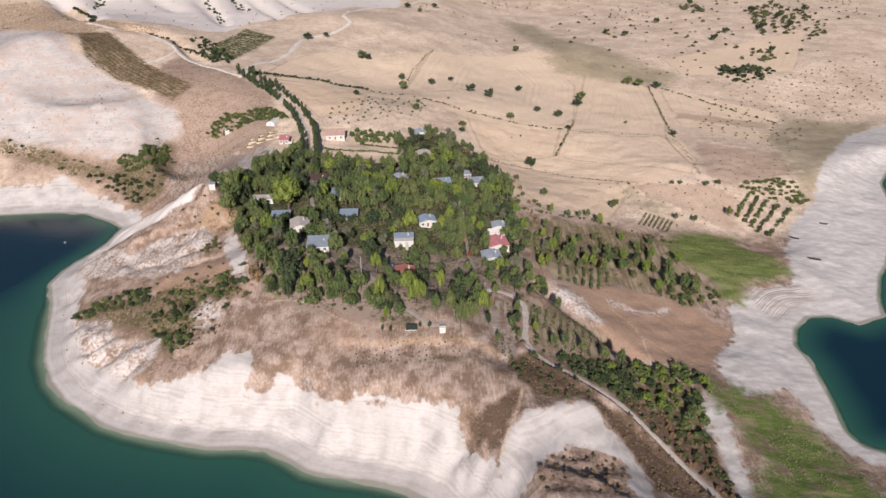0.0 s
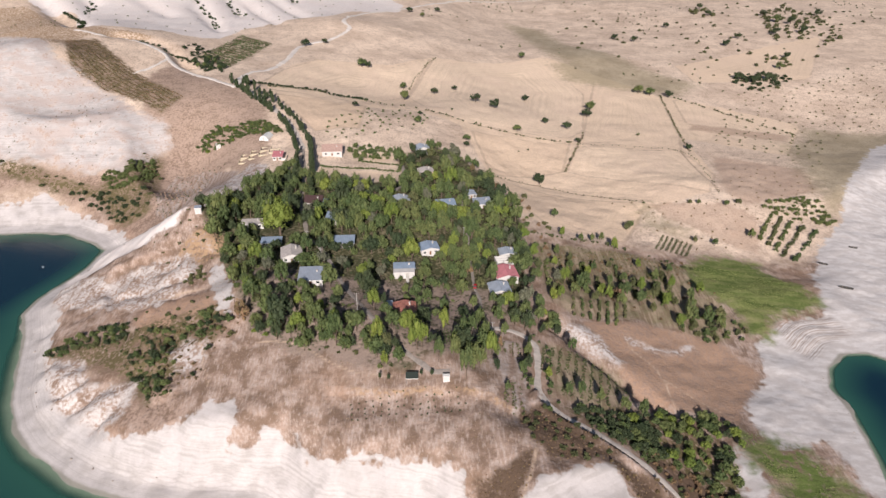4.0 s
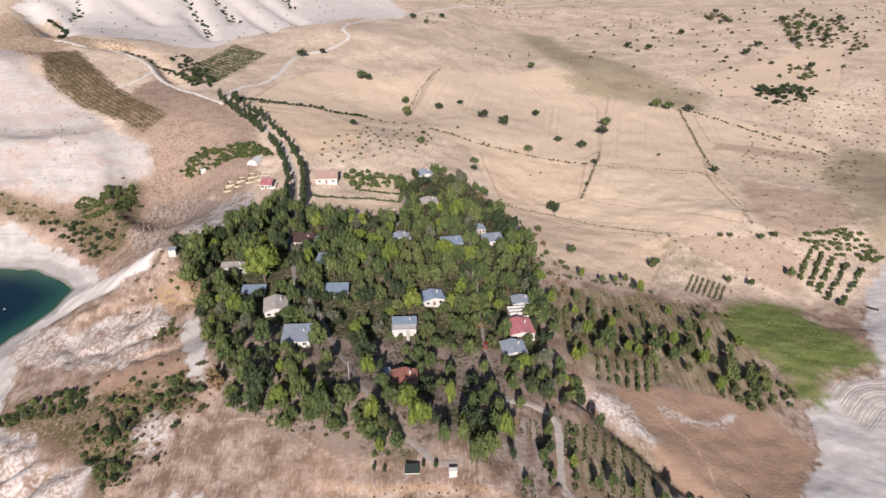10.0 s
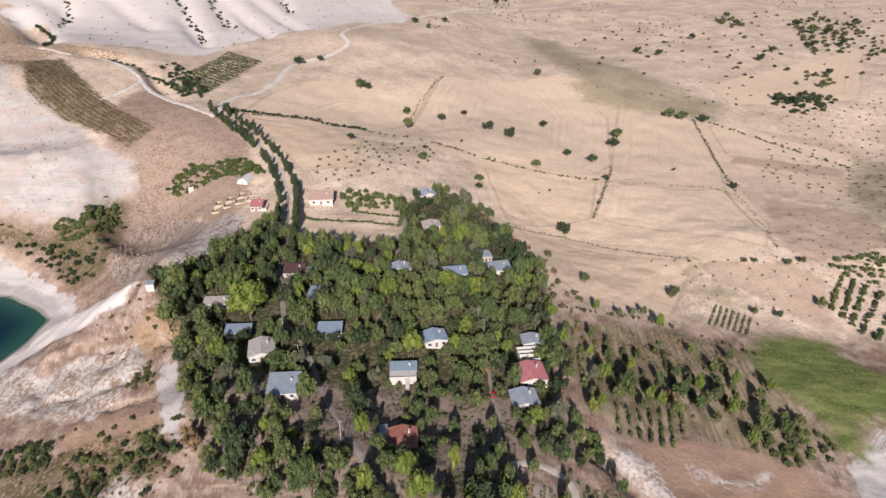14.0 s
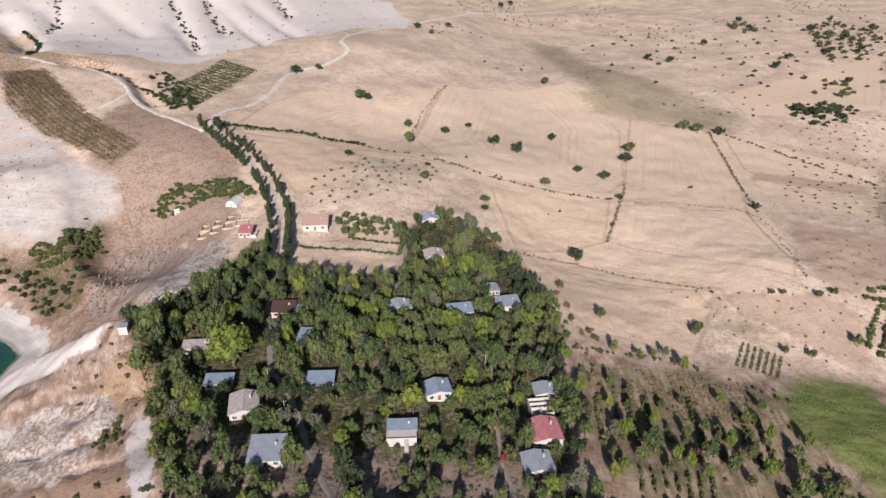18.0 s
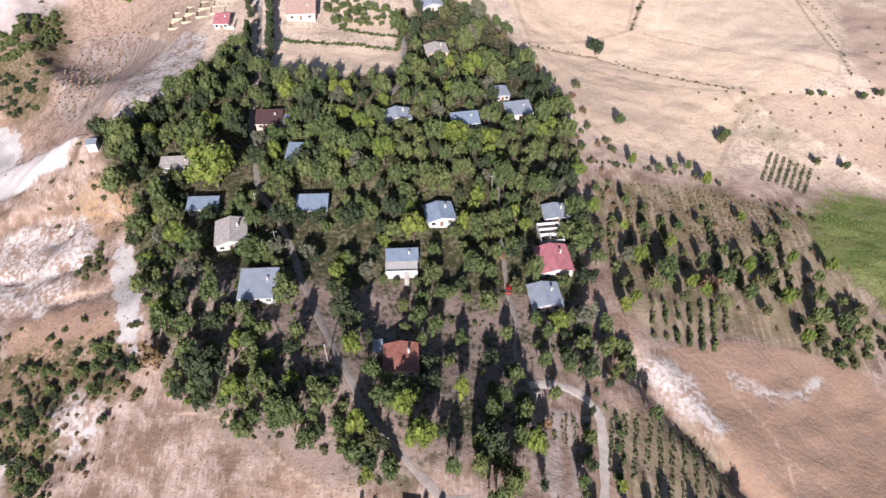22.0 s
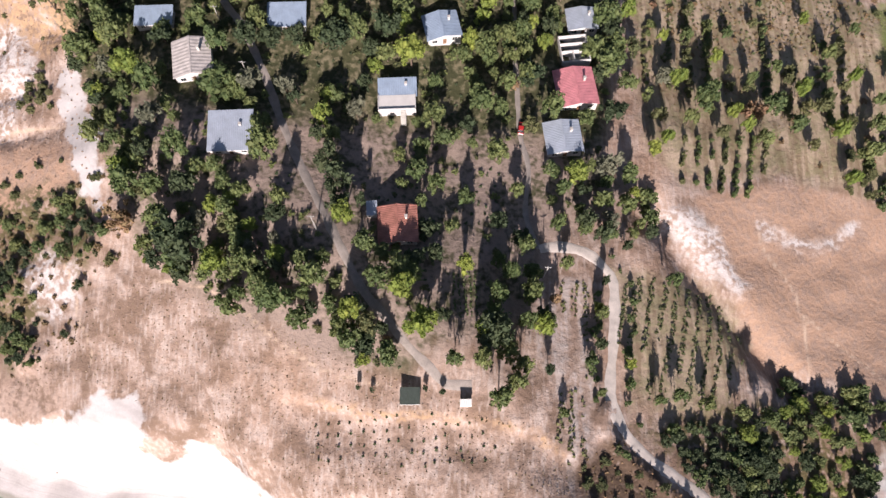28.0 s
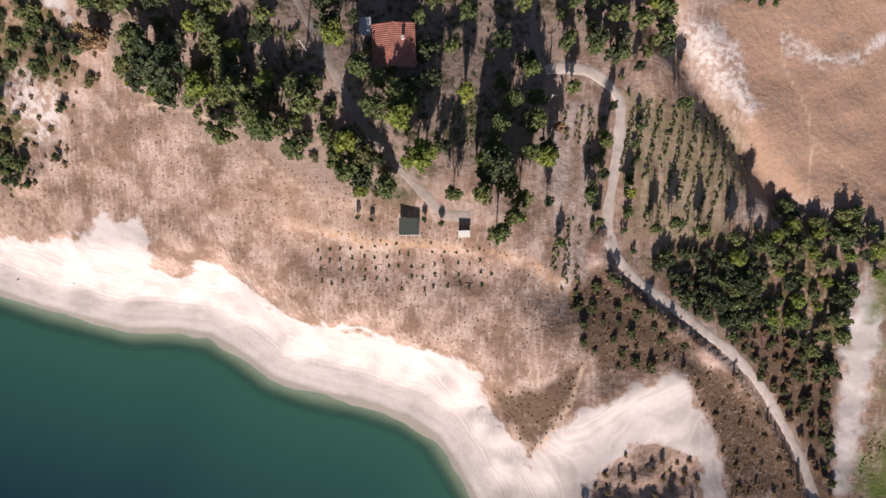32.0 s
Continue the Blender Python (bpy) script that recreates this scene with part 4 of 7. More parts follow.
attribute(me, "scrub", most([SCRUB_ROAD, SCRUB_BANK, SCRUB_DIP, SCRUB_LANE]))
attribute(me, "path", np.maximum(band(FOOTPATHS, 0.45), band([FIELD_LANE], 1.2)))
attribute(me, "wet", 1.7 - SHORE)
attribute(me, "shore", SHORE)
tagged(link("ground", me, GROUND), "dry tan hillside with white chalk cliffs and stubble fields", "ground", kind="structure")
GX, GY = axis(-2500, 2500, -300, 400, 4.0, 1.05), axis(-650, 3600, 100, 480, 4.0, 1.05)
NX, NY = len(GX), len(GY)
X, Y = [a.ravel() for a in np.meshgrid(GX, GY)]
SHORE = shore(X, Y)
wm, used = grid_mesh("water", X, Y, np.zeros_like(X), SHORE < 6)
# raised depth values put the coves' darkness at grazing view into the colour
cove_dark = np.maximum(smooth(290, 350, Y[used]), smooth(60, 120, X[used]))
attribute(wm, "depth", np.maximum(-SHORE[used] * (1 + 3.0 * cove_dark), -5))
tagged(link("water", wm, WATER), "calm dark teal reservoir water", "lake", kind="structure")


# ---- lanes ----
def spline(pts, step=2.0):
    out = []
    for i in range(len(pts) - 1):
        p0, p1, p2, p3 = (Vector((*pts[min(max(j, 0), len(pts) - 1)][:2], 0)) for j in (i - 1, i, i + 1, i + 2))
        n = max(1, int((p2 - p1).length / step))
        for j in range(n):
            t = j / n
            out.append(0.5 * (2 * p1 + (p2 - p0) * t + (2 * p0 - 5 * p1 + 4 * p2 - p3) * t * t + (3 * p1 - p0 - 3 * p2 + p3) * t ** 3))
    out.append(Vector((*pts[-1][:2], 0)))
    return out


def lane(name, pts, half, mat, label, lift=0.1):
    c = spline(pts)
    cols = 7
    vx, vy = [], []
    for i, p in enumerate(c):
        d = (c[min(i + 1, len(c) - 1)] - c[max(i - 1, 0)]).normalized()
        w = half * (1 + 0.14 * math.sin(i * 1.7) + 0.1 * math.sin(i * 0.63))
        for j in range(cols):
            s = (j / (cols - 1) * 2 - 1) * w
            vx.append(p.x - d.y * s), vy.append(p.y + d.x * s)
    z = height(np.array(vx), np.array(vy))
    verts = [(vx[i], vy[i], z[i] + (lift if 0 < i % cols < cols - 1 else -0.15) + (0.05 if i % cols == cols // 2 else 0)) for i in range(len(vx))]
    faces = [(r * cols + j, (r + 1) * cols + j, (r + 1) * cols + j + 1, r * cols + j + 1)[::-1] for r in range(len(c) - 1) for j in range(cols - 1)]
    me = raw_mesh(name, verts, faces)
    me.polygons.foreach_set("use_smooth", [True] * len(faces))
    return tagged(link(name, me, mat), label, "lane", kind="structure")


lane("road_1", LANE_MAIN[:18], 1.65, LANE_GRAVEL, "pale rutted gravel lane climbing to the village")
lane("road_2", LANE_MAIN[17:], 0.85, LANE_DIRT, "narrow dirt lane between garden plots", 0.07)
lane("road_3", LANE_WEST[:19], 1.3, LANE_DIRT, "shaded dirt lane through the village", 0.07)
lane("road_4", LANE_WEST[18:24], 2.2, LANE_GRAVEL, "grey road between two rows of poplars", 0.12)
lane("road_5", LANE_WEST[23:], 2.4, PALE_ROAD, "pale winding country road over dry fields", 0.25)
lane("road_6", LANE_FORK, 2.3, PALE_ROAD, "pale dirt road towards the chalk hills", 0.25)
lane("road_7", LANE_BRANCH, 1.6, PALE_ROAD, "short pale side track", 0.2)
lane("road_8", MID_LANE, 1.2, LANE_DIRT, "dirt path beside a small field", 0.07)

# ---- plants: a few shapes of each kind, shared by all that look alike ----
def tuft_cloud(rng, centres, size, per, flat=0.5):
    """Leaf sprays: bent blades round each centre."""
    verts, faces = [], []
    for c in centres:
        for _ in range(per):
            a, t = rng.uniform(0, math.tau), rng.uniform(-0.9, 0.9)
            u = Vector((math.cos(a), math.sin(a), rng.uniform(-flat, flat))).normalized()
            w = u.cross(Vector((rng.uniform(-flat, flat), rng.uniform(-flat, flat), 1))).normalized()
            s = size * rng.uniform(0.6, 1.35)
            o = Vector(c) + Vector((rng.uniform(-1, 1), rng.uniform(-1, 1), rng.uniform(-1, 1))) * size * 0.5
            i = len(verts)
            k = u.cross(w) * s * rng.uniform(-0.35, 0.35)
            verts += [o - u * s, o - w * s * 0.55 + k, o + u * s, o + w * s * 0.55 + k]
            faces.append((i, i + 1, i + 2, i + 3))
    return verts, faces


def lump(verts, faces, rng, c, r, squash=0.85):
    """An uneven inner mass of twigs and shaded leaves."""
    bm = bmesh.new()
    bmesh.ops.create_icosphere(bm, subdivisions=1, radius=1)
    i = len(verts)
    for v in bm.verts:
        f = r * rng.uniform(0.72, 1.12)
        verts.append(Vector(c) + Vector((v.co.x * f, v.co.y * f, v.co.z * f * squash)))
    faces += [tuple(i + v.index for v in f.verts) for f in bm.faces]
    bm.free()


def crown_mesh(name, seed, lobes, blade, density, low=0.35):
    """A crown of radius 1 and height 1 upward from low, made of lobes with leaf sprays on them."""
    rng = random.Random(seed)
    verts, faces = [], []
    spots = []
    for i in range(lobes):
        a = i * 2.4 + rng.uniform(-0.5, 0.5)
        d = math.sqrt((i + 0.4) / lobes) * rng.uniform(0.55, 0.82)
        z = low + 0.3 + rng.uniform(-0.22, 0.2) + 0.3 * (1 - d)
        r = rng.uniform(0.15, 0.34)
        c = Vector((d * math.cos(a), d * math.sin(a), z))
        lump(verts, faces, rng, c, r * 0.8)
        for _ in range(density):
            v = Vector((rng.gauss(0, 1), rng.gauss(0, 1), rng.gauss(0.25, 1))).normalized()
            spots.append(c + Vector((v.x * r, v.y * r, v.z * r * 0.85)) * rng.uniform(0.85, 1.12))
    tv, tf = tuft_cloud(rng, spots, blade, 2)
    i = len(verts)
    verts += tv
    faces += [tuple(i + j for j in f) for f in tf]
    return raw_mesh(name, verts, faces)


def column_mesh(name, seed):
    """A narrow poplar crown, radius 1 at its widest and height 1."""
    rng = random.Random(seed)
    verts, faces, spots = [], [], []
    for i in range(9):
        z = 0.14 + 0.095 * i
        r = (0.95 if 1 < i < 6 else 0.7) * (1.0 if i < 7 else 0.55) * rng.uniform(0.75, 1.0)
        c = Vector((rng.uniform(-0.2, 0.2), rng.uniform(-0.2, 0.2), z))
        j = len(verts)
        lump(verts, faces, rng, (0, 0, 0), 0.8)
        for q in range(j, len(verts)):
            v = verts[q]
            verts[q] = Vector((c.x + v.x * r, c.y + v.y * r, c.z + v.z * 0.11))
        for _ in range(16):
            a = rng.uniform(0, math.tau)
            spots.append((c.x + r * math.cos(a) * 0.9, c.y + r * math.sin(a) * 0.9, c.z + rng.uniform(-0.07, 0.07)))
    for s in spots:
        for _ in range(2):
            a = rng.uniform(0, math.tau)
            i = len(verts)
            o = Vector(s)
            verts += [o, o + Vector((0.35 * math.cos(a), 0.35 * math.sin(a), 0.03)), o + Vector((0.1 * math.cos(a), 0.1 * math.sin(a), 0.11))]
            faces.append((i, i + 1, i + 2))
    return raw_mesh(name, verts, faces)


def trunk_mesh(name, seed, fork=0.42):
    rng = random.Random(seed)
    bm = bmesh.new()
    tube(bm, (0, 0, -0.25), (0.02, 0.01, fork), 0.07, 0.05)
    for i in range(4):
        a = i * 1.6 + rng.uniform(-0.4, 0.4)
        tube(bm, (0.02, 0.01, fork - 0.04), (0.42 * math.cos(a), 0.42 * math.sin(a), fork + 0.36), 0.04, 0.015, 5)
    me = bpy.data.meshes.new(name)
    bm.to_mesh(me)
    bm.free()
    return me


TRUNKS = [trunk_mesh("trunk", i) for i in range(3)]
for me in TRUNKS:
    me.materials.append(BARK)
CROWNS = {}
for key, mat, lobes, blade, density in (("orchard", LEAF, 17, 0.095, 20), ("bright", LEAF_BRIGHT, 24, 0.065, 30), ("dark", LEAF_DARK, 14, 0.09, 22), ("grey", LEAF_GREY, 9, 0.12, 28), ("silver", LEAF_SILVER, 9, 0.12, 28), ("bush", LEAF, 5, 0.17, 14), ("low", LEAF, 12, 0.125, 18), ("clump", LEAF, 9, 0.135, 18), ("dry", LEAF_DRY, 7, 0.14, 24)):
    CROWNS[key] = []
    for i in range(4):
        me = crown_mesh("crown", len(key) * 31 + i * 7 + lobes, lobes, blade, density, 0.02 if key in ("grey", "dry", "bush", "low", "clump") else 0.28)
        me.materials.append(mat)
        CROWNS[key].append(me)
POPLARS = []
for i in range(3):
    me = column_mesh("crown", 40 + i)
    me.materials.append(LEAF_DARK)
    POPLARS.append(me)
pick = random.Random(11)


def child(name, me, parent, m, label=""):
    ob = new(name, me)
    ob.parent = parent
    ob.matrix_local = m
    return tagged(ob, label)


def tree(x, y, z, r, h, key, label, group, name="tree", category="tree"):
    ob = thing(name, pose(x, y, z, 0, 0, pick.uniform(0, 360)), label, category, group)
    child("trunk", pick.choice(TRUNKS), ob, Matrix.Diagonal((r * 0.9, r * 0.9, h * 0.75, 1)))
    child("crown", pick.choice(CROWNS[key]), ob, Matrix.Diagonal((r, r * pick.uniform(0.85, 1.1), h * 0.95, 1)))
    return ob


def poplar(x, y, z, r, h):
    ob = thing("poplar_tree", pose(x, y, z, 0, 0, pick.uniform(0, 360)), "tall dark green poplar in a roadside row", "tree", "poplars along the road")
    child("trunk", TRUNKS[0], ob, Matrix.Diagonal((1.5, 1.5, h * 0.5, 1)))
    child("crown", pick.choice(POPLARS), ob, Matrix.Diagonal((r, r, h, 1)))


def shrub(x, y, z, r, key="grey", label="dusty green shrub on a dry slope", group="shrubs on the slope"):
    ob = new("shrub", pick.choice(CROWNS[key]))
    ob.matrix_world = pose(x, y, z - 0.1 * r, 0, 0, pick.uniform(0, 360)) @ Matrix.Diagonal((r, r * pick.uniform(0.8, 1.15), r * pick.uniform(1.1, 1.7), 1))
    return tagged(ob, label, "shrub", group)


def inside(x, y, poly):
    return sdist(np.array([x]), np.array([y]), poly)[0]


def scatter(poly, gap, seed, keep=lambda x, y: True, limit=4000):
    """Random places in an outline, no two nearer than the gap."""
    rng = random.Random(seed)
    xs, ys = [p[0] for p in poly], [p[1] for p in poly]
    n = int(min(limit * 3, (max(xs) - min(xs)) * (max(ys) - min(ys)) / (gap * gap) * 5))
    px = np.array([rng.uniform(min(xs), max(xs)) for _ in range(n)])
    py = np.array([rng.uniform(min(ys), max(ys)) for _ in range(n)])
    ok = sdist(px, py, poly) > 0
    out, cells = [], {}
    for x, y in zip(px[ok], py[ok]):
        cx, cy = int(x // gap), int(y // gap)
        near = [q for i in (-1, 0, 1) for j in (-1, 0, 1) for q in cells.get((cx + i, cy + j), ())]
        if all((x - a) ** 2 + (y - b) ** 2 > gap * gap for a, b in near) and keep(x, y):
            out.append((x, y))
            cells.setdefault((cx, cy), []).append((x, y))
        if len(out) >= limit:
            break
    return out


def patchy(x, y, size, seed):
    return float(rough(np.array([x]), np.array([y]), size, seed)[0])


def along(pts, gap):
    c = spline(pts, gap)
    return [(p.x, p.y) for p in c]


# ---- buildings ----
HOUSES = []


def sheet(w, d, wave=0.45, rise=0.06, thick=0.05):
    """A ribbed roof sheet, w along x and d along y, from the origin's middle edge."""
    n = max(4, int(w / wave) * 2)
    bm = bmesh.new()
    rows = []
    for y in (0, d):
        for z0 in (0, -thick):
            rows.append([bm.verts.new((-w / 2 + w * i / n, y, z0 + (rise if i % 2 else 0))) for i in range(n + 1)])
    a, b, c, e = rows
    for i in range(n):
        bm.faces.new((a[i], a[i + 1], c[i + 1], c[i]))
        bm.faces.new((b[i], e[i], e[i + 1], b[i + 1]))
        bm.faces.new((a[i], b[i], b[i + 1], a[i + 1]))
        bm.faces.new((c[i], c[i + 1], e[i + 1], e[i]))
    bm.faces.new((a[0], c[0], e[0], b[0]))
    bm.faces.new((a[n], b[n], e[n], c[n]))
    return bm


def window(parent, x, y, z, w, h, turn):
    m = pose(x, y, z, 0, 0, turn)
    f = part("window", boxes((-w / 2 - 0.08, -0.05, -0.08, -w / 2, 0.05, h + 0.08), (w / 2, -0.05, -0.08, w / 2 + 0.08, 0.05, h + 0.08), (-w / 2, -0.05, -0.08, w / 2, 0.05, 0), (-w / 2, -0.05, h, w / 2, 0.05, h + 0.08), (-0.03, -0.05, 0, 0.03, 0.04, h)), FRAME, parent, "white framed window")
    f.matrix_local = m
    part("pane", boxes((-w / 2, -0.02, 0, -0.03, 0.01, h), (0.03, -0.02, 0, w / 2, 0.01, h)), PANE, f)


def house(x, y, w, d, yaw, label, roof="gable", roof_mat=TIN_GREY, wall_mat=PLASTER, tall=3.0, pitch=16, over=0.45, chimney=True, base=None, wave=0.45, name="house", annex=None, category="house", windows=True):
    """w along its own x; a gable's ridge runs along its own y."""
    z = 0.3 + min(ground_z(x + i * w * 0.3, y + j * d * 0.3) for i in (-1, 0, 1) for j in (-1, 0, 1)) if base is None else base
    top = max(ground_z(x + i * w * 0.3, y + j * d * 0.3) for i in (-1, 0, 1) for j in (-1, 0, 1))
    lift = max(0, min(0.9, top - z - 0.3))
    ob = thing(name, pose(x, y, z, 0, 0, yaw), label, category)
    hw, hd, t = w / 2 - over, d / 2 - over, tall * 0.86 + lift
    bm = bmesh.new()
    tp = math.tan(radians(pitch))
    if roof == "gable":
        prof = [(-hw, -1.5), (hw, -1.5), (hw, t), (0, t + hw * tp), (-hw, t)]
        f = [bm.verts.new((px, -hd, pz)) for px, pz in prof]
        b = [bm.verts.new((px, hd, pz)) for px, pz in prof]
        bm.faces.new(f)
        bm.faces.new(b[::-1])
        for i in range(5):
            j = (i + 1) % 5
            bm.faces.new((f[i], b[i], b[j], f[j]))
        bmesh.ops.recalc_face_normals(bm, faces=bm.faces)
    else:
        prof = [(-hd, -1.5), (hd, -1.5), (hd, t + 2 * hd * tp), (-hd, t)]
        f = [bm.verts.new((-hw, py, pz)) for py, pz in prof]
        b = [bm.verts.new((hw, py, pz)) for py, pz in prof]
        bm.faces.new(f)
        bm.faces.new(b[::-1])
        for i in range(4):
            j = (i + 1) % 4
            bm.faces.new((f[i], b[i], b[j], f[j]))
        bmesh.ops.recalc_face_normals(bm, faces=bm.faces)
    part("wall", bm, wall_mat, ob)
    if roof == "gable":
        run = (w / 2) / math.cos(radians(pitch))
        for s in (-1, 1):
            r = part("roof_slope", sheet(d, run, wave), roof_mat, ob)
            r.matrix_local = pose(0, 0, t + hw * tp + 0.12, 0, 0, 90 if s < 0 else -90) @ pose(0, 0, 0, -pitch)
        r = part("ridge_cap", boxes((-0.16, -d / 2, 0, 0.16, d / 2, 0.07)), roof_mat, ob)
        r.matrix_local = pose(0, 0, t + hw * tp + 0.13)
        rt = t + hw * tp
    else:
        run = d / math.cos(radians(pitch))
        r = part("roof_slope", sheet(w, run, wave), roof_mat, ob)
        r.matrix_local = pose(0, -d / 2, t - over * tp + 0.1, pitch)
        r = part("fascia", boxes((-w / 2, -d / 2 - 0.03, t - over * tp - 0.12, w / 2, -d / 2, t - over * tp + 0.07)), FRAME, ob, "pale front edge of the roof")
        rt = t + 0.5 * d * tp
    if chimney:
        cx, cy = 0.22 * w, 0.12 * d
        part("chimney", boxes((cx - 0.28, cy - 0.28, t, cx + 0.28, cy + 0.28, rt + 0.9), (cx - 0.36, cy - 0.36, rt + 0.9, cx + 0.36, cy + 0.36, rt + 1.02)), PLASTER_GREY, ob, "short rendered chimney")
    if windows:
        part("door", boxes((-0.48, -hd - 0.05, lift, 0.48, -hd + 0.02, lift + 1.95), bevel=0.02), DOOR, ob)
        for wx in (-hw * 0.62, hw * 0.62):
            window(ob, wx, -hd - 0.01, lift + 0.85, min(1.3, hw * 0.45), 1.15, 0)
        for s in (-1, 1):
            for wy in (-hd * 0.45, hd * 0.45):
                window(ob, s * (hw + 0.01), wy, lift + 0.85, 1.1, 1.1, 90)
    HOUSES.append((x, y, w, d, yaw))
    return ob


house(-17.2, 272.6, 9.6, 9.6, 5, "house with a rusty red sheet roof and a white terrace", "gable", TIN_RUST, PLASTER, 3.0, 15)
h = house(23.6, 300.8, 9.6, 9.4, 8, "small white house with a pale grey sheet roof", "gable", TIN_GREY, PLASTER, 3.0, 13)
h = house(27.5, 316.3, 10.8, 11.6, 9, "long house with a sun-bleached red metal roof", "gable", TIN_RED, PLASTER, 3.4, 14)
house(30.2, 339.2, 8.8, 7.4, 6, "low house with a zinc sheet roof behind an unfinished shell", "gable", TIN_GREY, PLASTER, 3.0, 11)
h = house(-19.4, 310.9, 10.0, 5.2, 4, "house with a blue-grey sheet roof over a white terrace", "mono", TIN_BLUE, PLASTER, 3.1, 9)
part("terrace", boxes((-5.0, -6.6, 0.2, 4.6, -2.2, 3.0), (-5.0, -6.6, 3.0, -4.8, -2.2, 3.5), (4.4, -6.6, 3.0, 4.6, -2.2, 3.5), (-5.0, -6.6, 3.0, 4.6, -6.4, 3.5)), PLASTER, h, "flat white roof terrace with a low parapet")
part("stair", boxes(*[(0.6, -6.9 - 0.28 * i, -0.6, 2.0, -6.6 - 0.28 * i, 3.0 - 0.36 * i) for i in range(9)]), CONCRETE, h, "concrete outside stair")
house(-58.6, 294.2, 11.0, 10.6, 4, "long house under a pale zinc lean-to roof", "mono", TIN_GREY, PLASTER, 3.0, 6, chimney=True)
h = house(-71.2, 314.7, 9.8, 11.2, 12, "house with a weathered grey fibre-cement sheet roof", "gable", FIBRE, PLASTER, 3.3, 17, wave=1.0)
house(-48.9, 329.2, 10.2, 7.0, 3, "house with a blue-grey ribbed roof in the orchard", "mono", TIN_BLUE, PLASTER_GREY, 2.8, 8, wave=0.8, chimney=False)
house(-83.3, 327.6, 10.0, 5.8, 4, "shed with a streaked blue-grey roof under a plane tree", "mono", TIN_BLUE, PLASTER_GREY, 2.6, 7, wave=1.1, chimney=False, name="shed", category="shed")
h = house(-8.6, 330.0, 9.6, 8.4, 14, "white house with a pale blue-grey sheet roof", "gable", TIN_BLUE, PLASTER, 3.1, 14)
house(-96.9, 347.3, 11.6, 5.8, 6, "long white house with a flat pinkish-grey roof on a bank", "mono", FIBRE, PLASTER, 3.0, 5, chimney=True)
h = house(-70.2, 370.4, 9.8, 6.8, 2, "house with brown tiles beside a blue sheet lean-to", "mono", TILE_BROWN, PLASTER_PINK, 3.0, 14, wave=0.3)
part("lean_to", boxes((4.6, -3.2, -1.0, 7.4, 2.4, 2.5), (4.5, -3.5, 2.5, 7.6, 2.7, 2.62)), TIN_BLUE, h, "blue sheet lean-to")
house(-58.0, 352.6, 6.4, 9.8, -2, "narrow shed with a shaded blue-grey roof", "mono", TIN_BLUE, PLASTER_GREY, 2.7, 5, chimney=False, name="shed", category="shed")
house(-25.0, 374.6, 10.4, 7.2, 12, "white house with a pale zinc gable roof among trees", "gable", TIN_GREY, PLASTER, 3.1, 16)
house(-0.4, 378.4, 10.6, 6.6, 11, "house with a two-tone blue-grey lean-to roof", "mono", TIN_BLUE, PLASTER, 2.9, 10)
house(20.2, 393.6, 10.4, 8.0, 12, "white house with a bright zinc roof beside a field", "mono", TIN_GREY, PLASTER, 3.2, 7)
house(13.6, 403.3, 6.6, 7.6, 14, "small outbuilding with a grey sheet roof", "gable", TIN_GREY, PLASTER_GREY, 2.7, 12, chimney=False, name="outbuilding", category="shed")
house(-12.5, 427.0, 9.6, 8.4, 12, "small pink-walled house with a pale ribbed roof", "gable", FIBRE, PLASTER_PINK, 3.0, 13, wave=0.7)
house(-16.0, 463.4, 10.2, 8.6, 17, "white house with a pale grey hipped roof among pines", "gable", TIN_GREY, PLASTER, 3.0, 18)
house(-71.6, 448.4, 13.0, 8.6, 6, "white house with a salmon tiled roof beside a garden", "mono", TILE_SALMON, PLASTER, 3.4, 14, wave=0.35)
h = house(-103.6, 439.0, 6.6, 6.8, 2, "tiny white house with a dark red roof", "mono", TIN_RED, PLASTER, 2.9, 13)
part("yard_wall", boxes((3.0, -3.4, -1.0, 5.4, -3.2, 1.6), (5.2, -3.2, -1.0, 5.4, 3.6, 1.6)), PLASTER, h, "white yard wall")
house(-123.2, 347.4, 3.4, 3.0, 10, "small pale hut on the crest of a slope", "mono", TIN_GREY, PLASTER, 2.2, 6, over=0.15, chimney=False, name="hut", category="hut", windows=False)
house(-154, 482.5, 3.4, 3.0, 12, "tiny white hut in a walled garden", "mono", FRAME, PLASTER, 2.3, 5, over=0.15, chimney=False, name="hut", category="hut", windows=False)
house(-23.6, 276.6, 2.6, 3.6, 5, "small grey storage shed beside a house", "mono", TIN_GREY, PLASTER_GREY, 2.2, 7, over=0.15, chimney=False, name="storage_shed", category="shed", windows=False)


def shell(x, y, w, d, yaw):
    z = ground_z(x, y)
    ob = thing("unfinished_building", pose(x, y, z, 0, 0, yaw), "roofless unfinished white building with bare room walls", "building")
    t, hgt = 0.25, 3.0
    hw, hd = w / 2, d / 2
    part("floor", boxes((-hw, -hd, -1.5, hw, hd, 0.25)), CONCRETE, ob)
    for rows in ((-hw, -hd, hw, -hd + t), (-hw, hd - t, hw, hd), (-hw, -hd + t, -hw + t, hd - t), (hw - t, -hd + t, hw, hd - t), (-hw + t, -0.9, hw - t, -0.9 + t), (-hw + t, 1.5, hw - t, 1.5 + t)):
        part("wall", boxes((rows[0], rows[1], 0.25, rows[2], rows[3], hgt), bevel=0.03), PLASTER, ob)
    part("wall", boxes((-0.6, -hd + t, 0.25, -0.6 + t, -0.9, hgt)), PLASTER, ob)
    HOUSES.append((x, y, w, d, yaw))


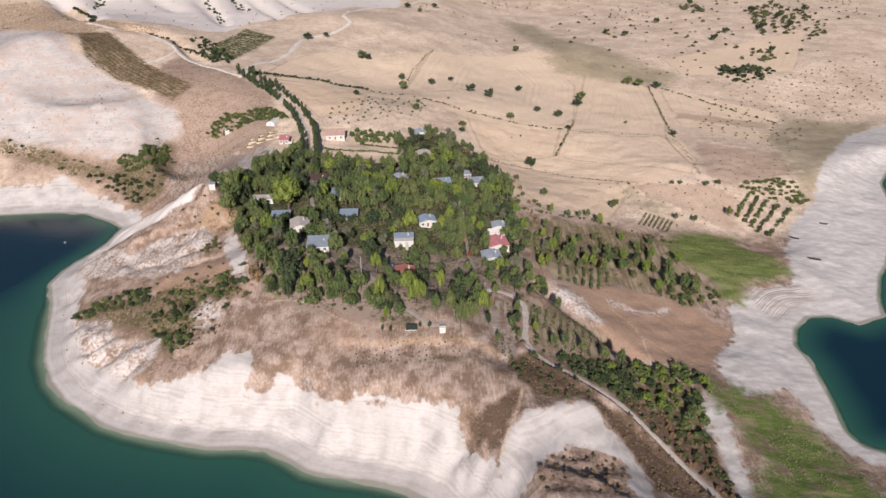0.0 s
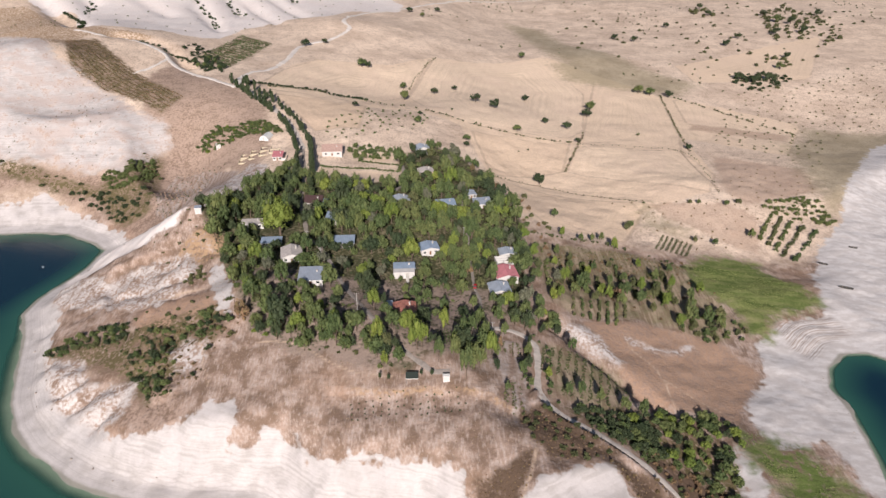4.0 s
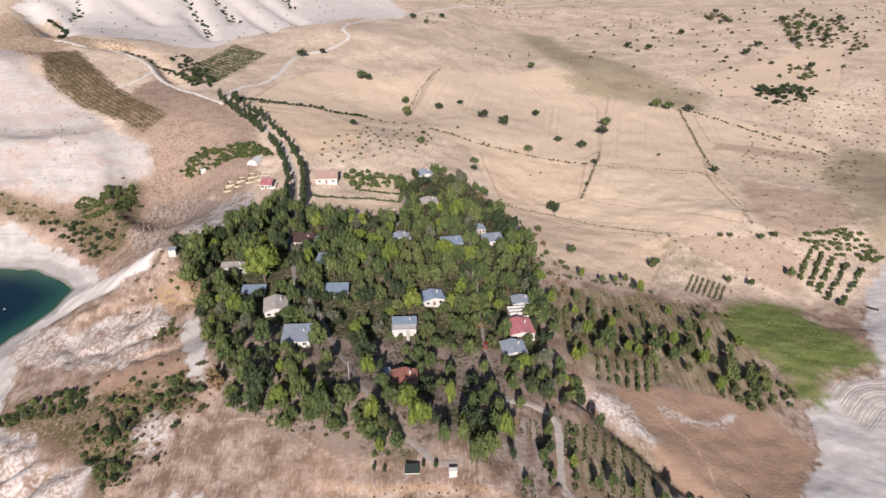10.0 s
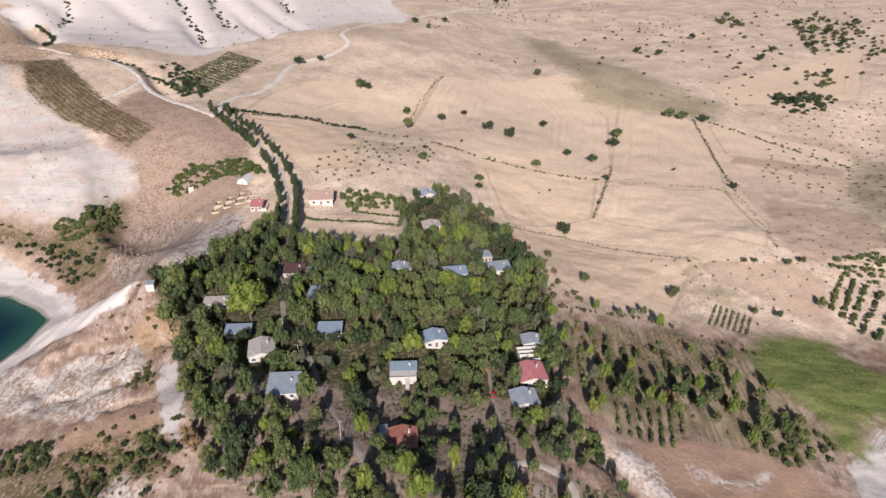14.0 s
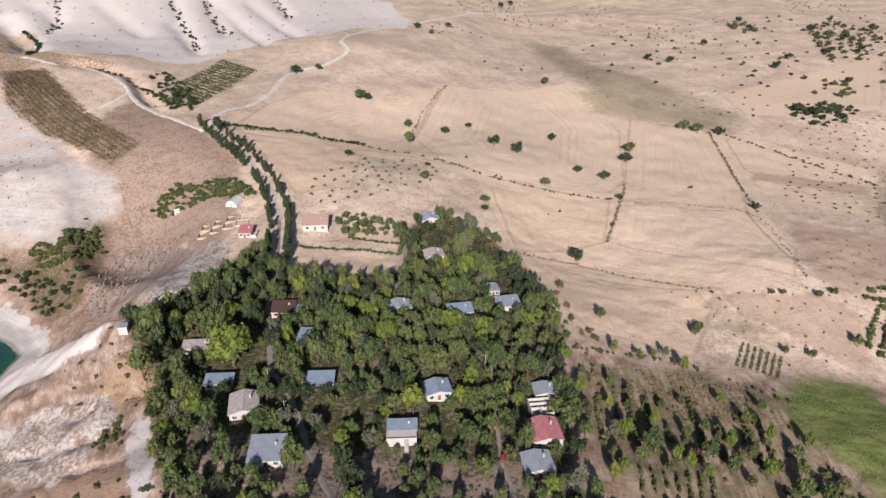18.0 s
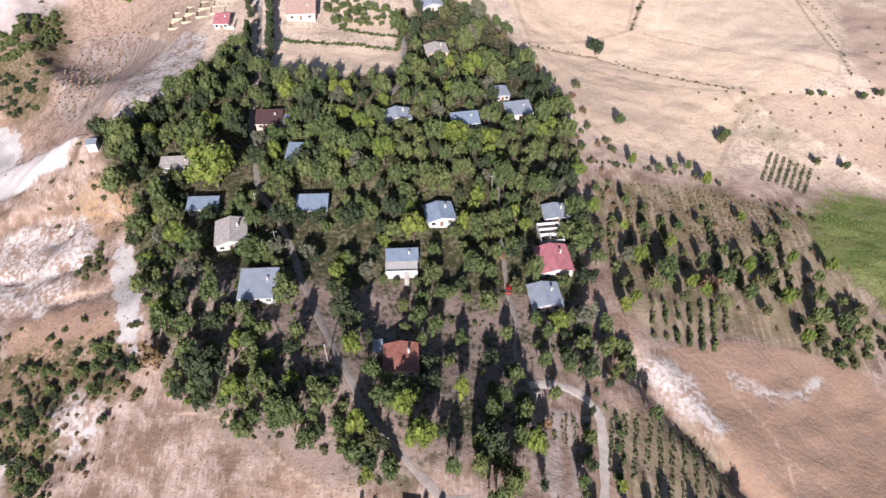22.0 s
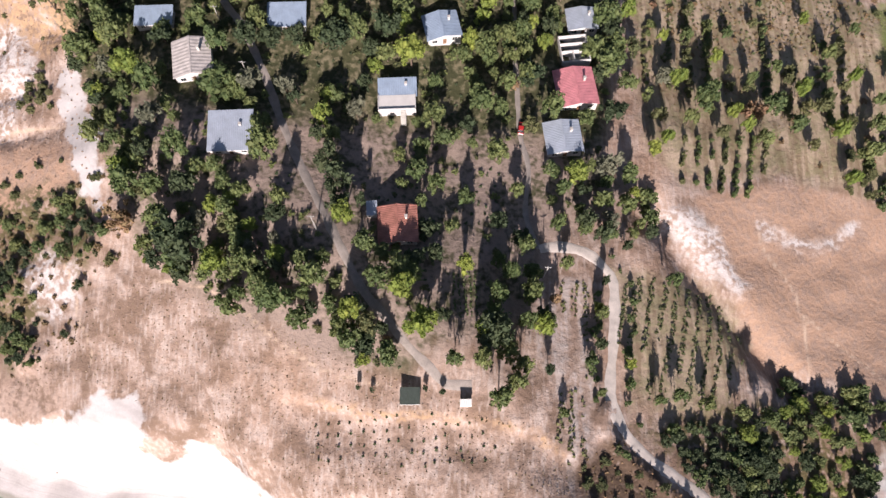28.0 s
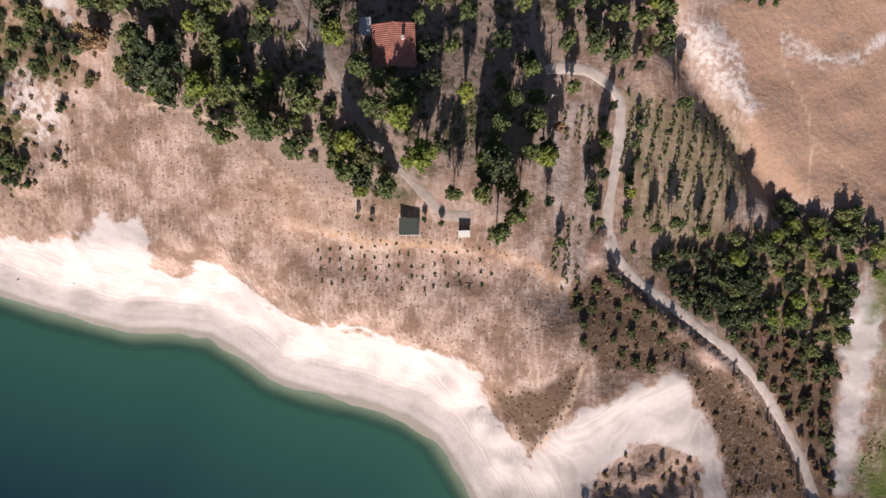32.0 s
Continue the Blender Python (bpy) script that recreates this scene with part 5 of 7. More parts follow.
shell(27.7, 329.2, 7.8, 8.4, 8)


def canopy(x, y, w, d, yaw):
    z = ground_z(x, y)
    ob = thing("shade_canopy", pose(x, y, z, 0, 0, yaw), "dark shade canopy on posts at the plateau's edge", "canopy")
    for i in (-1, 1):
        for j in (-1, 1):
            part("post", tube(bmesh.new(), (i * (w / 2 - 0.15), j * (d / 2 - 0.15), -1.2), (i * (w / 2 - 0.15), j * (d / 2 - 0.15), 2.4), 0.07, 0.06), WOOD, ob)
    r = part("roof_slope", sheet(w, d, 0.3, 0.03), SHADE_NET, ob)
    r.matrix_local = pose(0, -d / 2, 2.45, 3)
    part("front_beam", boxes((-w / 2, -d / 2 - 0.1, 2.3, w / 2, -d / 2 + 0.02, 2.5), bevel=0.02), FRAME, ob, "pale front beam")
    part("bench", boxes((-w / 2 + 0.4, d / 2 - 0.7, 0.4, w / 2 - 0.4, d / 2 - 0.3, 0.47), (-w / 2 + 0.5, d / 2 - 0.65, 0, -w / 2 + 0.6, d / 2 - 0.35, 0.4), (w / 2 - 0.6, d / 2 - 0.65, 0, w / 2 - 0.5, d / 2 - 0.35, 0.4)), WOOD, ob)


canopy(-12.6, 233.2, 4.5, 3.8, 2)


def car(x, y, yaw, paint, label, length=3.8):
    z = ground_z(x, y)
    ob = thing("car", pose(x, y, z + 0.02, 0, 0, yaw), label, "car")
    l, w = length / 2, 0.8
    bm = boxes((-l, -w, 0.3, l, w, 0.85), bevel=0.12)
    part("body", bm, paint, ob)
    bm = bmesh.new()
    lo = [(-l * 0.78, -w * 0.94, 0.84), (l * 0.5, -w * 0.94, 0.84), (l * 0.5, w * 0.94, 0.84), (-l * 0.78, w * 0.94, 0.84)]
    hi = [(-l * 0.6, -w * 0.78, 1.42), (l * 0.2, -w * 0.78, 1.42), (l * 0.2, w * 0.78, 1.42), (-l * 0.6, w * 0.78, 1.42)]
    vs = [bm.verts.new(p) for p in lo + hi]
    for q in ((0, 1, 5, 4), (1, 2, 6, 5), (2, 3, 7, 6), (3, 0, 4, 7), (4, 5, 6, 7), (3, 2, 1, 0)):
        bm.faces.new([vs[i] for i in q])
    part("glasshouse", bm, PANE, ob, "dark car windows")
    part("roof_panel", boxes((-l * 0.58, -w * 0.77, 1.42, l * 0.18, w * 0.77, 1.46), bevel=0.015), paint, ob)
    for i in (-1, 1):
        for j in (-1, 1):
            tyre = part("wheel", tube(bmesh.new(), (i * l * 0.62, j * (w - 0.02) - 0.1, 0.3), (i * l * 0.62, j * (w - 0.02) + 0.1, 0.3), 0.3, 0.3, 12), TYRE, ob)
            part("rim", tube(bmesh.new(), (i * l * 0.62, j * (w - 0.02) - 0.11, 0.3), (i * l * 0.62, j * (w - 0.02) + 0.11, 0.3), 0.18, 0.18, 10), STEEL, tyre)
        part("bumper", boxes((i * l - 0.08, -w * 0.9, 0.32, i * l + 0.08, w * 0.9, 0.5), bevel=0.03), TYRE, ob)


house(-0.2, 232.0, 2.6, 1.5, 3, "small white cabin at the lane's end", "mono", FRAME, PLASTER, 2.5, 4, over=0.1, chimney=False, name="cabin", category="hut", windows=False)
car(12.9, 303.5, 82, CAR_RED, "red car in the lane under trees", 3.6)


def polytunnel(x, y, w, d, yaw):
    z = ground_z(x, y)
    ob = thing("polytunnel", pose(x, y, z, 0, 0, yaw), "white film polytunnel in a walled garden", "greenhouse")
    bm = bmesh.new()
    n = 10
    rows = [[bm.verts.new((-w / 2 * math.cos(i * math.pi / n), j, -0.3 + 3.4 * math.sin(i * math.pi / n))) for i in range(n + 1)] for j in (-d / 2, d / 2)]
    for i in range(n):
        bm.faces.new((rows[0][i], rows[1][i], rows[1][i + 1], rows[0][i + 1]))
    bm.faces.new(rows[0])
    bm.faces.new(rows[1][::-1])
    part("cover", bm, FILM, ob)
    for j in range(5):
        y0 = -d / 2 + d * j / 4
        bm = bmesh.new()
        for i in range(n):
            a, b = i * math.pi / n, (i + 1) * math.pi / n
            tube(bm, (-(w / 2 + 0.03) * math.cos(a), y0, -0.3 + 3.43 * math.sin(a)), (-(w / 2 + 0.03) * math.cos(b), y0, -0.3 + 3.43 * math.sin(b)), 0.04, 0.04, 4)
        part("hoop", bm, STEEL, ob)
    part("door", boxes((-0.6, -d / 2 - 0.06, 0, 0.6, -d / 2 - 0.01, 2.0)), PLASTER_GREY, ob)
    HOUSES.append((x, y, w, d, yaw))


polytunnel(-118.0, 471.5, 6.5, 8.5, -12)

# ---- village trees, seen one by one ----
TREES_MIDDLE = [(-100.6, 356.9, 4.5), (-66.1, 359.5, 4.8), (-59.5, 361.7, 3.4), (-48, 360.3, 5.1), (-44.3, 372.6, 3.5), (-60.4, 345, 4.9), (-51.8, 342.9, 5.7), (-59.8, 335.6, 4), (-40.9, 349.4, 3.3), (-36.7, 348.6, 3.6), (-32.1, 342.8, 4.8), (-26.6, 358.4, 5), (-17.6, 364.6, 2.5), (-15.3, 352.4, 2.9), (-19.1, 344.4, 3.5), (-12.4, 342.5, 3.5), (-19.3, 333.6, 3.8), (-40, 324.8, 3), (-64.2, 307.8, 5.2), (-59, 307.4, 2.9), (-80.4, 323.3, 3.2), (-92.4, 321, 4), (-71.8, 326.8, 3.2), (-36.7, 306.8, 2), (-80.2, 307, 3.8), (-86.8, 311.5, 3.9), (-22.5, 320.2, 2.9), (-16.2, 319.1, 4.4), (-47.3, 308.4, 2.9), (-83.3, 367.6, 3.6), (-48.5, 371.2, 3.2)]
TREES_NORTH = [(-64.5, 382.9, 4.6), (-55.5, 383.1, 4.6), (-77.1, 382.5, 3.7), (-95.6, 376.5, 4.7), (-4.6, 367.6, 6.6), (2.6, 365.9, 4.2), (23.5, 384.8, 3.6), (29.8, 390, 3.3), (37, 405, 3.9), (15.6, 377.9, 3.2), (27, 377.8, 3.5), (-0.8, 348.9, 3.2), (6.1, 353.9, 2.4), (13, 350.1, 3.2), (19.1, 348.4, 3.2), (25.5, 350.1, 3.6), (4.3, 342.6, 3.1), (15.4, 339.7, 3.1), (21.4, 338.6, 2.6), (20.4, 332.6, 2.8), (39.1, 330.4, 3.4), (15.5, 317.4, 4.1), (19.3, 328.1, 2.3), (37.3, 310, 4.1), (42.4, 320.5, 3), (2.7, 325.2, 3.7), (-3.3, 322, 2.6), (1.2, 310, 2.6), (9, 314.6, 2.6), (7.4, 307, 2.1), (53.5, 325.2, 2.8), (64.9, 318.8, 3.9), (80.6, 318.1, 3.2)]
TREES_SOUTH = [(-69.6, 287.7, 3.6), (-50.2, 290.0, 4.4), (-58.5, 280.6, 2.7), (-54.1, 278.6, 2.7), (-72.6, 271, 4.1), (-66.2, 265.7, 5.4), (-68.8, 263.2, 3.4), (-59, 262, 3.3), (-52.6, 265.9, 3.3), (-47.7, 257.2, 3.8), (-44.3, 263.6, 2.6), (-45.3, 272.9, 2.6), (-36.1, 263.6, 1.9), (-38.8, 249.7, 3.1), (-24.3, 267.0, 2.9), (-20.2, 265.0, 2.6), (-15.9, 260.5, 3.8), (-13.2, 287.4, 3.3), (-17.8, 292.1, 2), (-25.5, 251.3, 3.1), (-26.1, 244.9, 3.1), (-18.8, 247.7, 1.8), (-9.4, 248.7, 3.7), (-81.6, 279.7, 3.6), (-83.7, 272.1, 3.5), (-78.4, 287.9, 2.9), (-33.8, 287.1, 3.8)]
TREES_EAST = [(12.6, 271.3, 2.6), (15.2, 263, 2.3), (14.3, 256.7, 2.2), (17.4, 251.9, 2.7), (7, 265.5, 1.9), (11.4, 284.1, 2), (21.2, 275.8, 2), (32.8, 274.5, 2.9), (39.7, 283.2, 2.7), (26.7, 290.5, 3.4), (34.5, 292.4, 3.5), (20.6, 290.7, 2.7), (23.6, 266.2, 1.9), (33.2, 262.8, 1.3), (31.8, 254.4, 1.7), (51, 264.8, 1.9), (28.5, 275.8, 2), (46.1, 285.7, 1.4)]
PLANTED = []


def beside(x, y, gap):
    """The place, pushed out of any house's walls to leave the gap, and the room under the eaves to its north."""
    room = 99.0
    for hx, hy, w, d, yaw in HOUSES:
        c, q = math.cos(radians(yaw)), math.sin(radians(yaw))
        a, b = (x - hx) * c + (y - hy) * q, -(x - hx) * q + (y - hy) * c
        u, v = w / 2 + gap, d / 2 + gap
        if abs(a) < u and abs(b) < v:
            if u - abs(a) < v - abs(b):
                a = math.copysign(u, a)
            else:
                b = math.copysign(v, b)
            x, y = hx + a * c - b * q, hy + a * q + b * c
        if abs(a) < w / 2 + 1.6 and -d / 2 - 9 < b < 0:
            room = min(room, 3.2 + 0.5 * (-d / 2 - b))
    return x, y, room


def off_lane(x, y, r):
    """The place, moved sideways out of the southern lane."""
    if y > 300:
        return x, y
    a, b = min(((p.x, p.y) for p in SOUTH_LANE), key=lambda p: math.hypot(p[0] - x, p[1] - y))
    d, gap = math.hypot(a - x, b - y), 1.5 + 0.7 * r
    return (x, y) if d > gap else (a + (x - a + 0.01) / (d + 0.02) * gap, b + (y - b) / (d + 0.02) * gap)


SOUTH_LANE = spline(LANE_WEST[:12], 1.5)


def plant(rows, key_of, label, group, tall=2.05, name="tree"):
    rows = [(*beside(*off_lane(x, y, r), 0.55 * r), r) for x, y, r in rows]
    zs = height(np.array([r[0] for r in rows]), np.array([r[1] for r in rows]))
    for (x, y, room, r), z in zip(rows, zs):
        key = key_of(x, y)
        r *= 1.08
        kind, words = {"dark": ("pine_tree", "dark green pine in a village garden"), "silver": ("olive_tree", "silvery green olive tree in a village garden"), "dry": ("withered_tree", "half-withered brown tree in a village garden")}.get(key, (name, label))
        tree(x, y, z, r, min(room, r ** 0.75 * tall * pick.uniform(0.95, 1.6)), key, words, group, kind)
        PLANTED.append((x, y, r))


def mixed(x, y):
    return pick.choices(("orchard", "dark", "bright", "silver", "dry"), (0.64, 0.18, 0.10, 0.065, 0.015))[0]


for rows, tall in ((TREES_MIDDLE, 2.2), (TREES_NORTH, 2.2), (TREES_SOUTH, 2.5), (TREES_EAST, 2.7)):
    plant(rows, mixed, "leafy green orchard tree in a village garden", "village trees", tall)
plant([(-24.5, 302.2, 1.5), (-20.6, 301.0, 1.3), (-14.2, 302.0, 1.6)], lambda x, y: "orchard", "low leafy tree before a white terrace", "village trees", 1.9)
plant([(-81.5, 338.2, 10.0)], lambda x, y: "bright", "very large yellow-green plane tree beside a lane", "plane trees", 1.75)
plant([(-90.5, 364.5, 5.6), (-4.0, 366.5, 6.0), (8.5, 368.0, 4.6)], lambda x, y: "bright", "yellow-green tree beside a lane", "plane trees", 1.9)
plant([(-33.5, 275.0, 3.4), (-31.5, 281.5, 3.8), (5.4, 247.0, 4.8), (-124, 356, 3.6), (-58, 321.5, 3.6), (-52.4, 322.3, 3.9), (-46.0, 323.6, 3.4)], lambda x, y: "dark", "dark green conifer beside a lane", "conifers", 2.5)
plant([(8.6, 243.5, 3.0), (-11.6, 247.0, 3.2), (-15.0, 256.4, 3.2), (14.8, 257.8, 2.6), (17.2, 249.6, 2.4), (13.4, 269.0, 2.6), (-26.5, 250.6, 3.0), (-51.5, 260.8, 3.4), (-42.5, 252.6, 3.4), (-29.8, 273.0, 3.0), (3.6, 247.8, 2.6), (-1.0, 262.5, 2.2), (6.8, 256.0, 2.4), (9.8, 262.0, 2.2), (7.0, 232.5, 2.8), (3.2, 240.5, 2.6), (10.5, 236.0, 2.6), (13.4, 250.5, 2.4), (12.0, 240.0, 2.4), (-3.0, 240.5, 2.0)], lambda x, y: pick.choice(("orchard", "orchard", "bright")), "tall leafy tree on the plateau's southern edge", "tall trees on the southern edge", 3.6, "tall_tree")
plant([(x, y, pick.choice((1.6, 2.2, 2.8))) for x, y in scatter([(19, 274), (30, 277), (42, 270), (48, 280), (47, 290), (34, 294), (20, 291)], 3.4, 17, lambda x, y: beside(x, y, 1.5)[0] == x and min(math.hypot(p[0] - x, p[1] - y) for p in LANE_MAIN[13:18]) > 3, 22)], mixed, "leafy tree between a lane and a white house", "trees beside the lane", 2.4, "lane_tree")
plant([(28.5, 242.5, 1.8), (31.2, 247, 1.6), (38.5, 243, 1.5), (50, 236.5, 1.8), (57, 235, 1.9), (66, 233.5, 2.2), (72.5, 232.5, 2.2), (45, 235, 1.6), (31.5, 256, 1.5), (19, 250, 1.8), (20.5, 257, 1.6), (18.5, 240, 1.6), (22, 231, 1.4), (31, 236, 1.3)], mixed, "small leafy tree among terraced plots", "trees among the terraced plots", 2.8, "terrace_tree")
over = [(x + s * 2.0, y + pick.uniform(-1.5, 1.5), pick.choice((1.9, 2.3, 2.7))) for i, (x, y) in enumerate(along(LANE_MAIN[20:], 4.6)) for s in (-1, 1) if y > 316 and pick.random() < 0.62]
plant(over, mixed, "leafy tree overhanging a narrow lane", "trees over the lane", 2.3, "overhanging_tree")
plant([(-21.2, 234.4, 0.75), (-9.2, 234.9, 0.8), (-5.0, 235.2, 0.8), (-24.4, 234.8, 0.6)], lambda x, y: "dark", "small dark cypress at the plateau's edge", "small cypresses", 2.8)
# infill: smaller trees and bushes between them
CLEARINGS = [[(-77.3, 426.8), (-29.2, 425.1), (-29.5, 400.4), (-73.9, 397.8)], [(-8.2, 272.9), (2.1, 271.1), (3.8, 259.5), (0.4, 243.9), (-4.9, 252.5)], [(6, 250), (14, 246), (17, 300), (8, 300)], [(38, 288), (48, 290), (46, 302), (36, 300)], [(-30, 300), (-34, 288), (-24, 282), (-12, 292), (-24, 302)]]


def free(x, y, gap=1.2):
    if abs(beside(x, y, gap)[0] - x) + abs(beside(x, y, gap)[1] - y) > 0.01:
        return False
    if any(abs(x - a) < r * 0.62 and abs(y - b) < r * 0.62 for a, b, r in PLANTED):
        return False
    if any(inside(x, y, c) > 0 for c in CLEARINGS):
        return False
    p = np.array([x]), np.array([y])
    return min(line_dist(*p, l)[0] for l in (LANE_MAIN, LANE_WEST[:24], MID_LANE)) > (1.5 if y > 300 else 3.4)


DENSE = [(-126, 358), (-104, 394), (-98, 420), (-69, 396), (-26, 410), (-31, 449), (-10, 476), (10, 470), (36, 420), (43, 380), (36, 300), (10, 304), (-40, 304), (-98, 304)]
infill = [(x, y, pick.choice((2.0, 2.7, 3.4, 4.3))) for x, y in scatter(DENSE, 4.0, 5, free, 420)]
PLANTED += infill
infill += [(x, y, pick.choice((1.6, 2.0, 2.5, 3.0))) for x, y in scatter(VILLAGE, 3.1, 6, lambda x, y: inside(x, y, DENSE) < 0 and free(x, y, 0.8), 240)]
infill += [(x, y, pick.choice((2.0, 2.6, 3.2))) for x, y in scatter([(-86, 288), (-84, 268), (-58, 251), (-38, 248), (-24, 239), (-9, 241), (-8, 250), (-28, 258), (-40, 262), (-50, 272), (-66, 280)], 2.9, 7, lambda x, y: free(x, y, 0.6), 70)]
infill = [p for p in infill if beside(p[0], p[1], 0)[2] > 4.6]
pick.shuffle(infill)
more, infill = infill[270:], infill[:270]
plant(infill, mixed, "small leafy fruit tree in a village garden", "village trees", 2.5, "fruit_tree")

# ---- poplars along the road ----
ROAD_LINE = spline(LANE_WEST[16:24], 4.6)
for offset in (-4.3, 4.6):
    rows = []
    for i, p in enumerate(ROAD_LINE):
        d = (ROAD_LINE[min(i + 1, len(ROAD_LINE) - 1)] - ROAD_LINE[max(i - 1, 0)]).normalized()
        if pick.random() > 0.12:
            rows.append((p.x + d.y * offset + pick.uniform(-0.7, 0.7), p.y - d.x * offset + pick.uniform(-0.7, 0.7)))
    zs = height(np.array([p[0] for p in rows]), np.array([p[1] for p in rows]))
    for (x, y), z in zip(rows, zs):
        poplar(x, y, z, pick.uniform(1.0, 2.0), pick.uniform(4.5, 9.0))

# ---- lone trees of the open fields ----
FIELD_TREES = [(-34.2, 597.5, 4.2), (-37.1, 632.2, 3), (-10.4, 623.8, 3.3), (24.4, 602, 4.5), (40.1, 594, 4.5), (6.8, 644.3, 2.3), (-19.2, 536.2, 1.8), (-20.3, 514.2, 2.8), (4.4, 562, 1.3), (22.4, 540.8, 1.2), (25.9, 541.1, 0.9), (53.9, 545.3, 2.8), (79.7, 579.2, 2.7), (97, 574.4, 3.4), (126.5, 634.9, 4.6), (119, 611.6, 4.4), (100.2, 541.6, 2.2), (89, 505.8, 1.7), (62, 465.5, 4.8), (70.4, 647, 3.1), (80.5, 789.1, 3.5), (14.1, 501.9, 2.5), (13.7, 490.6, 2.1), (-76.5, 670.7, 4.9), (-71, 671.3, 3.2), (-67.8, 539.7, 2.4), (-45.5, 946.2, 3.7), (-29, 921.9, 3), (-11.2, 976.5, 3.2), (-133.7, 710.8, 4), (-118.1, 726.3, 2.7), (64, 1228.7, 9.9), (80.7, 1265.3, 6.9)]
FAR_TREES = [(181.3, 686.4, 4.4), (191, 681.3, 4.4), (207.7, 677.5, 3.5), (182.2, 533.1, 2.6), (108.6, 405.9, 2), (123.7, 433.9, 1), (59.3, 515, 1.1), (52, 509.4, 0.8), (151.9, 564.9, 1.7), (296, 738.8, 10.1), (307, 730.5, 9.1), (325.6, 739.9, 7.8), (457.1, 995.5, 16.2), (444.2, 1010.3, 16.3), (449.5, 941.1, 15.4), (363.4, 1045.6, 11.1), (330.7, 876, 6.1), (355, 782.1, 6.7), (380.7, 824.7, 4.8), (446.5, 1060.9, 11.7), (517.2, 1047.5, 15.9), (409.7, 928.8, 13.5), (369.4, 1101.8, 9.4), (290.5, 989.3, 4.1), (355.1, 907.4, 5.1), (228, 903, 4.8), (207.1, 915.9, 4.3)]
for rows, label, group in ((FIELD_TREES, "round green tree alone in a stubble field", "trees in the fields"), (FAR_TREES, "dusty green tree in dry open country", "trees in the far country")):
    zs = height(np.array([r[0] for r in rows]), np.array([r[1] for r in rows]))
    for (x, y, r), z in zip(rows, zs):
        r = min(r * (1.3 if r > 2 else 1.0), 4.6 + 0.14 * r)
        tree(x, y, z, r, r * 1.35, pick.choice(("orchard", "dark", "dark")), label, group, "field_tree")


# ---- scrub, by slope ----
def shrubs(poly, gap, seed, sizes, keys, limit, label, group):
    pts = scatter(poly, gap, seed, lambda x, y: True, limit)
    if not pts:
        return
    zs = height(np.array([p[0] for p in pts]), np.array([p[1] for p in pts]))
    for (x, y), z in zip(pts, zs):
        if z > 0.6:
            shrub(x, y, z, pick.uniform(*sizes), pick.choice(keys), label, group)


def thicket(poly, gap, seed, sizes, keys, limit, label, category="shrubs", mat=LEAF_GREY, keep=lambda x, y: True, spots=None, rise=(0.9, 1.3)):
    """Shrubs too many to tell apart, as one growth."""
    pts = spots or scatter(poly, gap, seed, keep, limit)
    zs = height(np.array([p[0] for p in pts]), np.array([p[1] for p in pts]))
    rng = random.Random(seed)
    vv, ff, n = [], [], 0
    for (x, y), z in zip(pts, zs):
        if z < 0.6:
            continue
        me = rng.choice(CROWNS[rng.choice(keys)])
        r = rng.uniform(*sizes)
        m = pose(x, y, z - 0.1 * r, 0, 0, rng.uniform(0, 360)) @ Matrix.Diagonal((r, r, r * rng.uniform(*rise), 1))
        co = np.empty(len(me.vertices) * 3)
        me.vertices.foreach_get("co", co)
        vv.append(co.reshape(-1, 3) @ np.array(m)[:3, :3].T + np.array(m)[:3, 3])
        ff += [tuple(i + n for i in p.vertices) for p in me.polygons]
        n += len(me.vertices)
    me = raw_mesh("thicket", np.concatenate(vv), ff)
    return tagged(link("thicket", me, mat), label, category, kind="stuff")


for i, (mat, share) in enumerate(((LEAF, more[::2]), (LEAF_BRIGHT, more[1::12]), (LEAF_GREY, more[3::6]), (LEAF_DARK, more[5::6] + more[7::12]))):
    thicket(VILLAGE, 1, 33 + i, (1.8, 3.4), ("clump", "orchard"), 1, "dense leafy garden trees grown together", "trees", mat, spots=[p[:2] for p in share], rise=(1.5, 2.3))
SLOPE = "dusty green shrub on a dry chalky slope"
shrubs([(-124, 350), (-112, 346), (-100, 330), (-100, 308), (-92, 292), (-84, 292), (-86, 315), (-96, 350)], 2.9, 221, (1.0, 2.6), ("low", "grey", "dark", "low"), 70, "dense bush on the plateau's western edge", "bushes on the western edge")
thicket([(-150, 345), (-124, 350), (-108, 338), (-106, 318), (-130, 322)], 4.6, 222, (0.5, 1.5), ("bush", "low"), 34, "low shrubs over a torn orange bank", "shrubs", LEAF_GREY)
shrubs(WEST_BAND, 2.1, 21, (1.1, 2.3), ("grey", "low", "dark", "low"), 110, SLOPE, "shrubs on the western slope")
thicket([(-139, 290), (-122, 288), (-104, 292), (-99, 281), (-111, 276), (-125, 276), (-134, 266), (-150, 277)], 4.2, 129, (0.7, 1.7), ("bush", "low"), 45, "half-dry shrubs over a brown slope", "shrubs", LEAF_GREY)
shrubs(WEST_HOLLOW, 2.5, 121, (1.0, 2.4), ("low", "low", "dark", "orchard"), 130, SLOPE, "shrubs on the western slope")
thicket(WEST_HOLLOW, 1.8, 126, (0.5, 1.2), ("bush",), 260, "low half-dry bushes on a chalky slope", "shrubs", LEAF_GREY)
thicket([(-102.2, 315.9), (-83.7, 291.9), (-82.3, 269.3), (-94.1, 245.8), (-116.6, 235.7), (-120.7, 274.6), (-104, 282.9), (-89.4, 285.6)], 2.6, 127, (0.5, 1.2), ("bush",), 160, "low dry bushes on a chalky slope", "shrubs", LEAF_DRY)
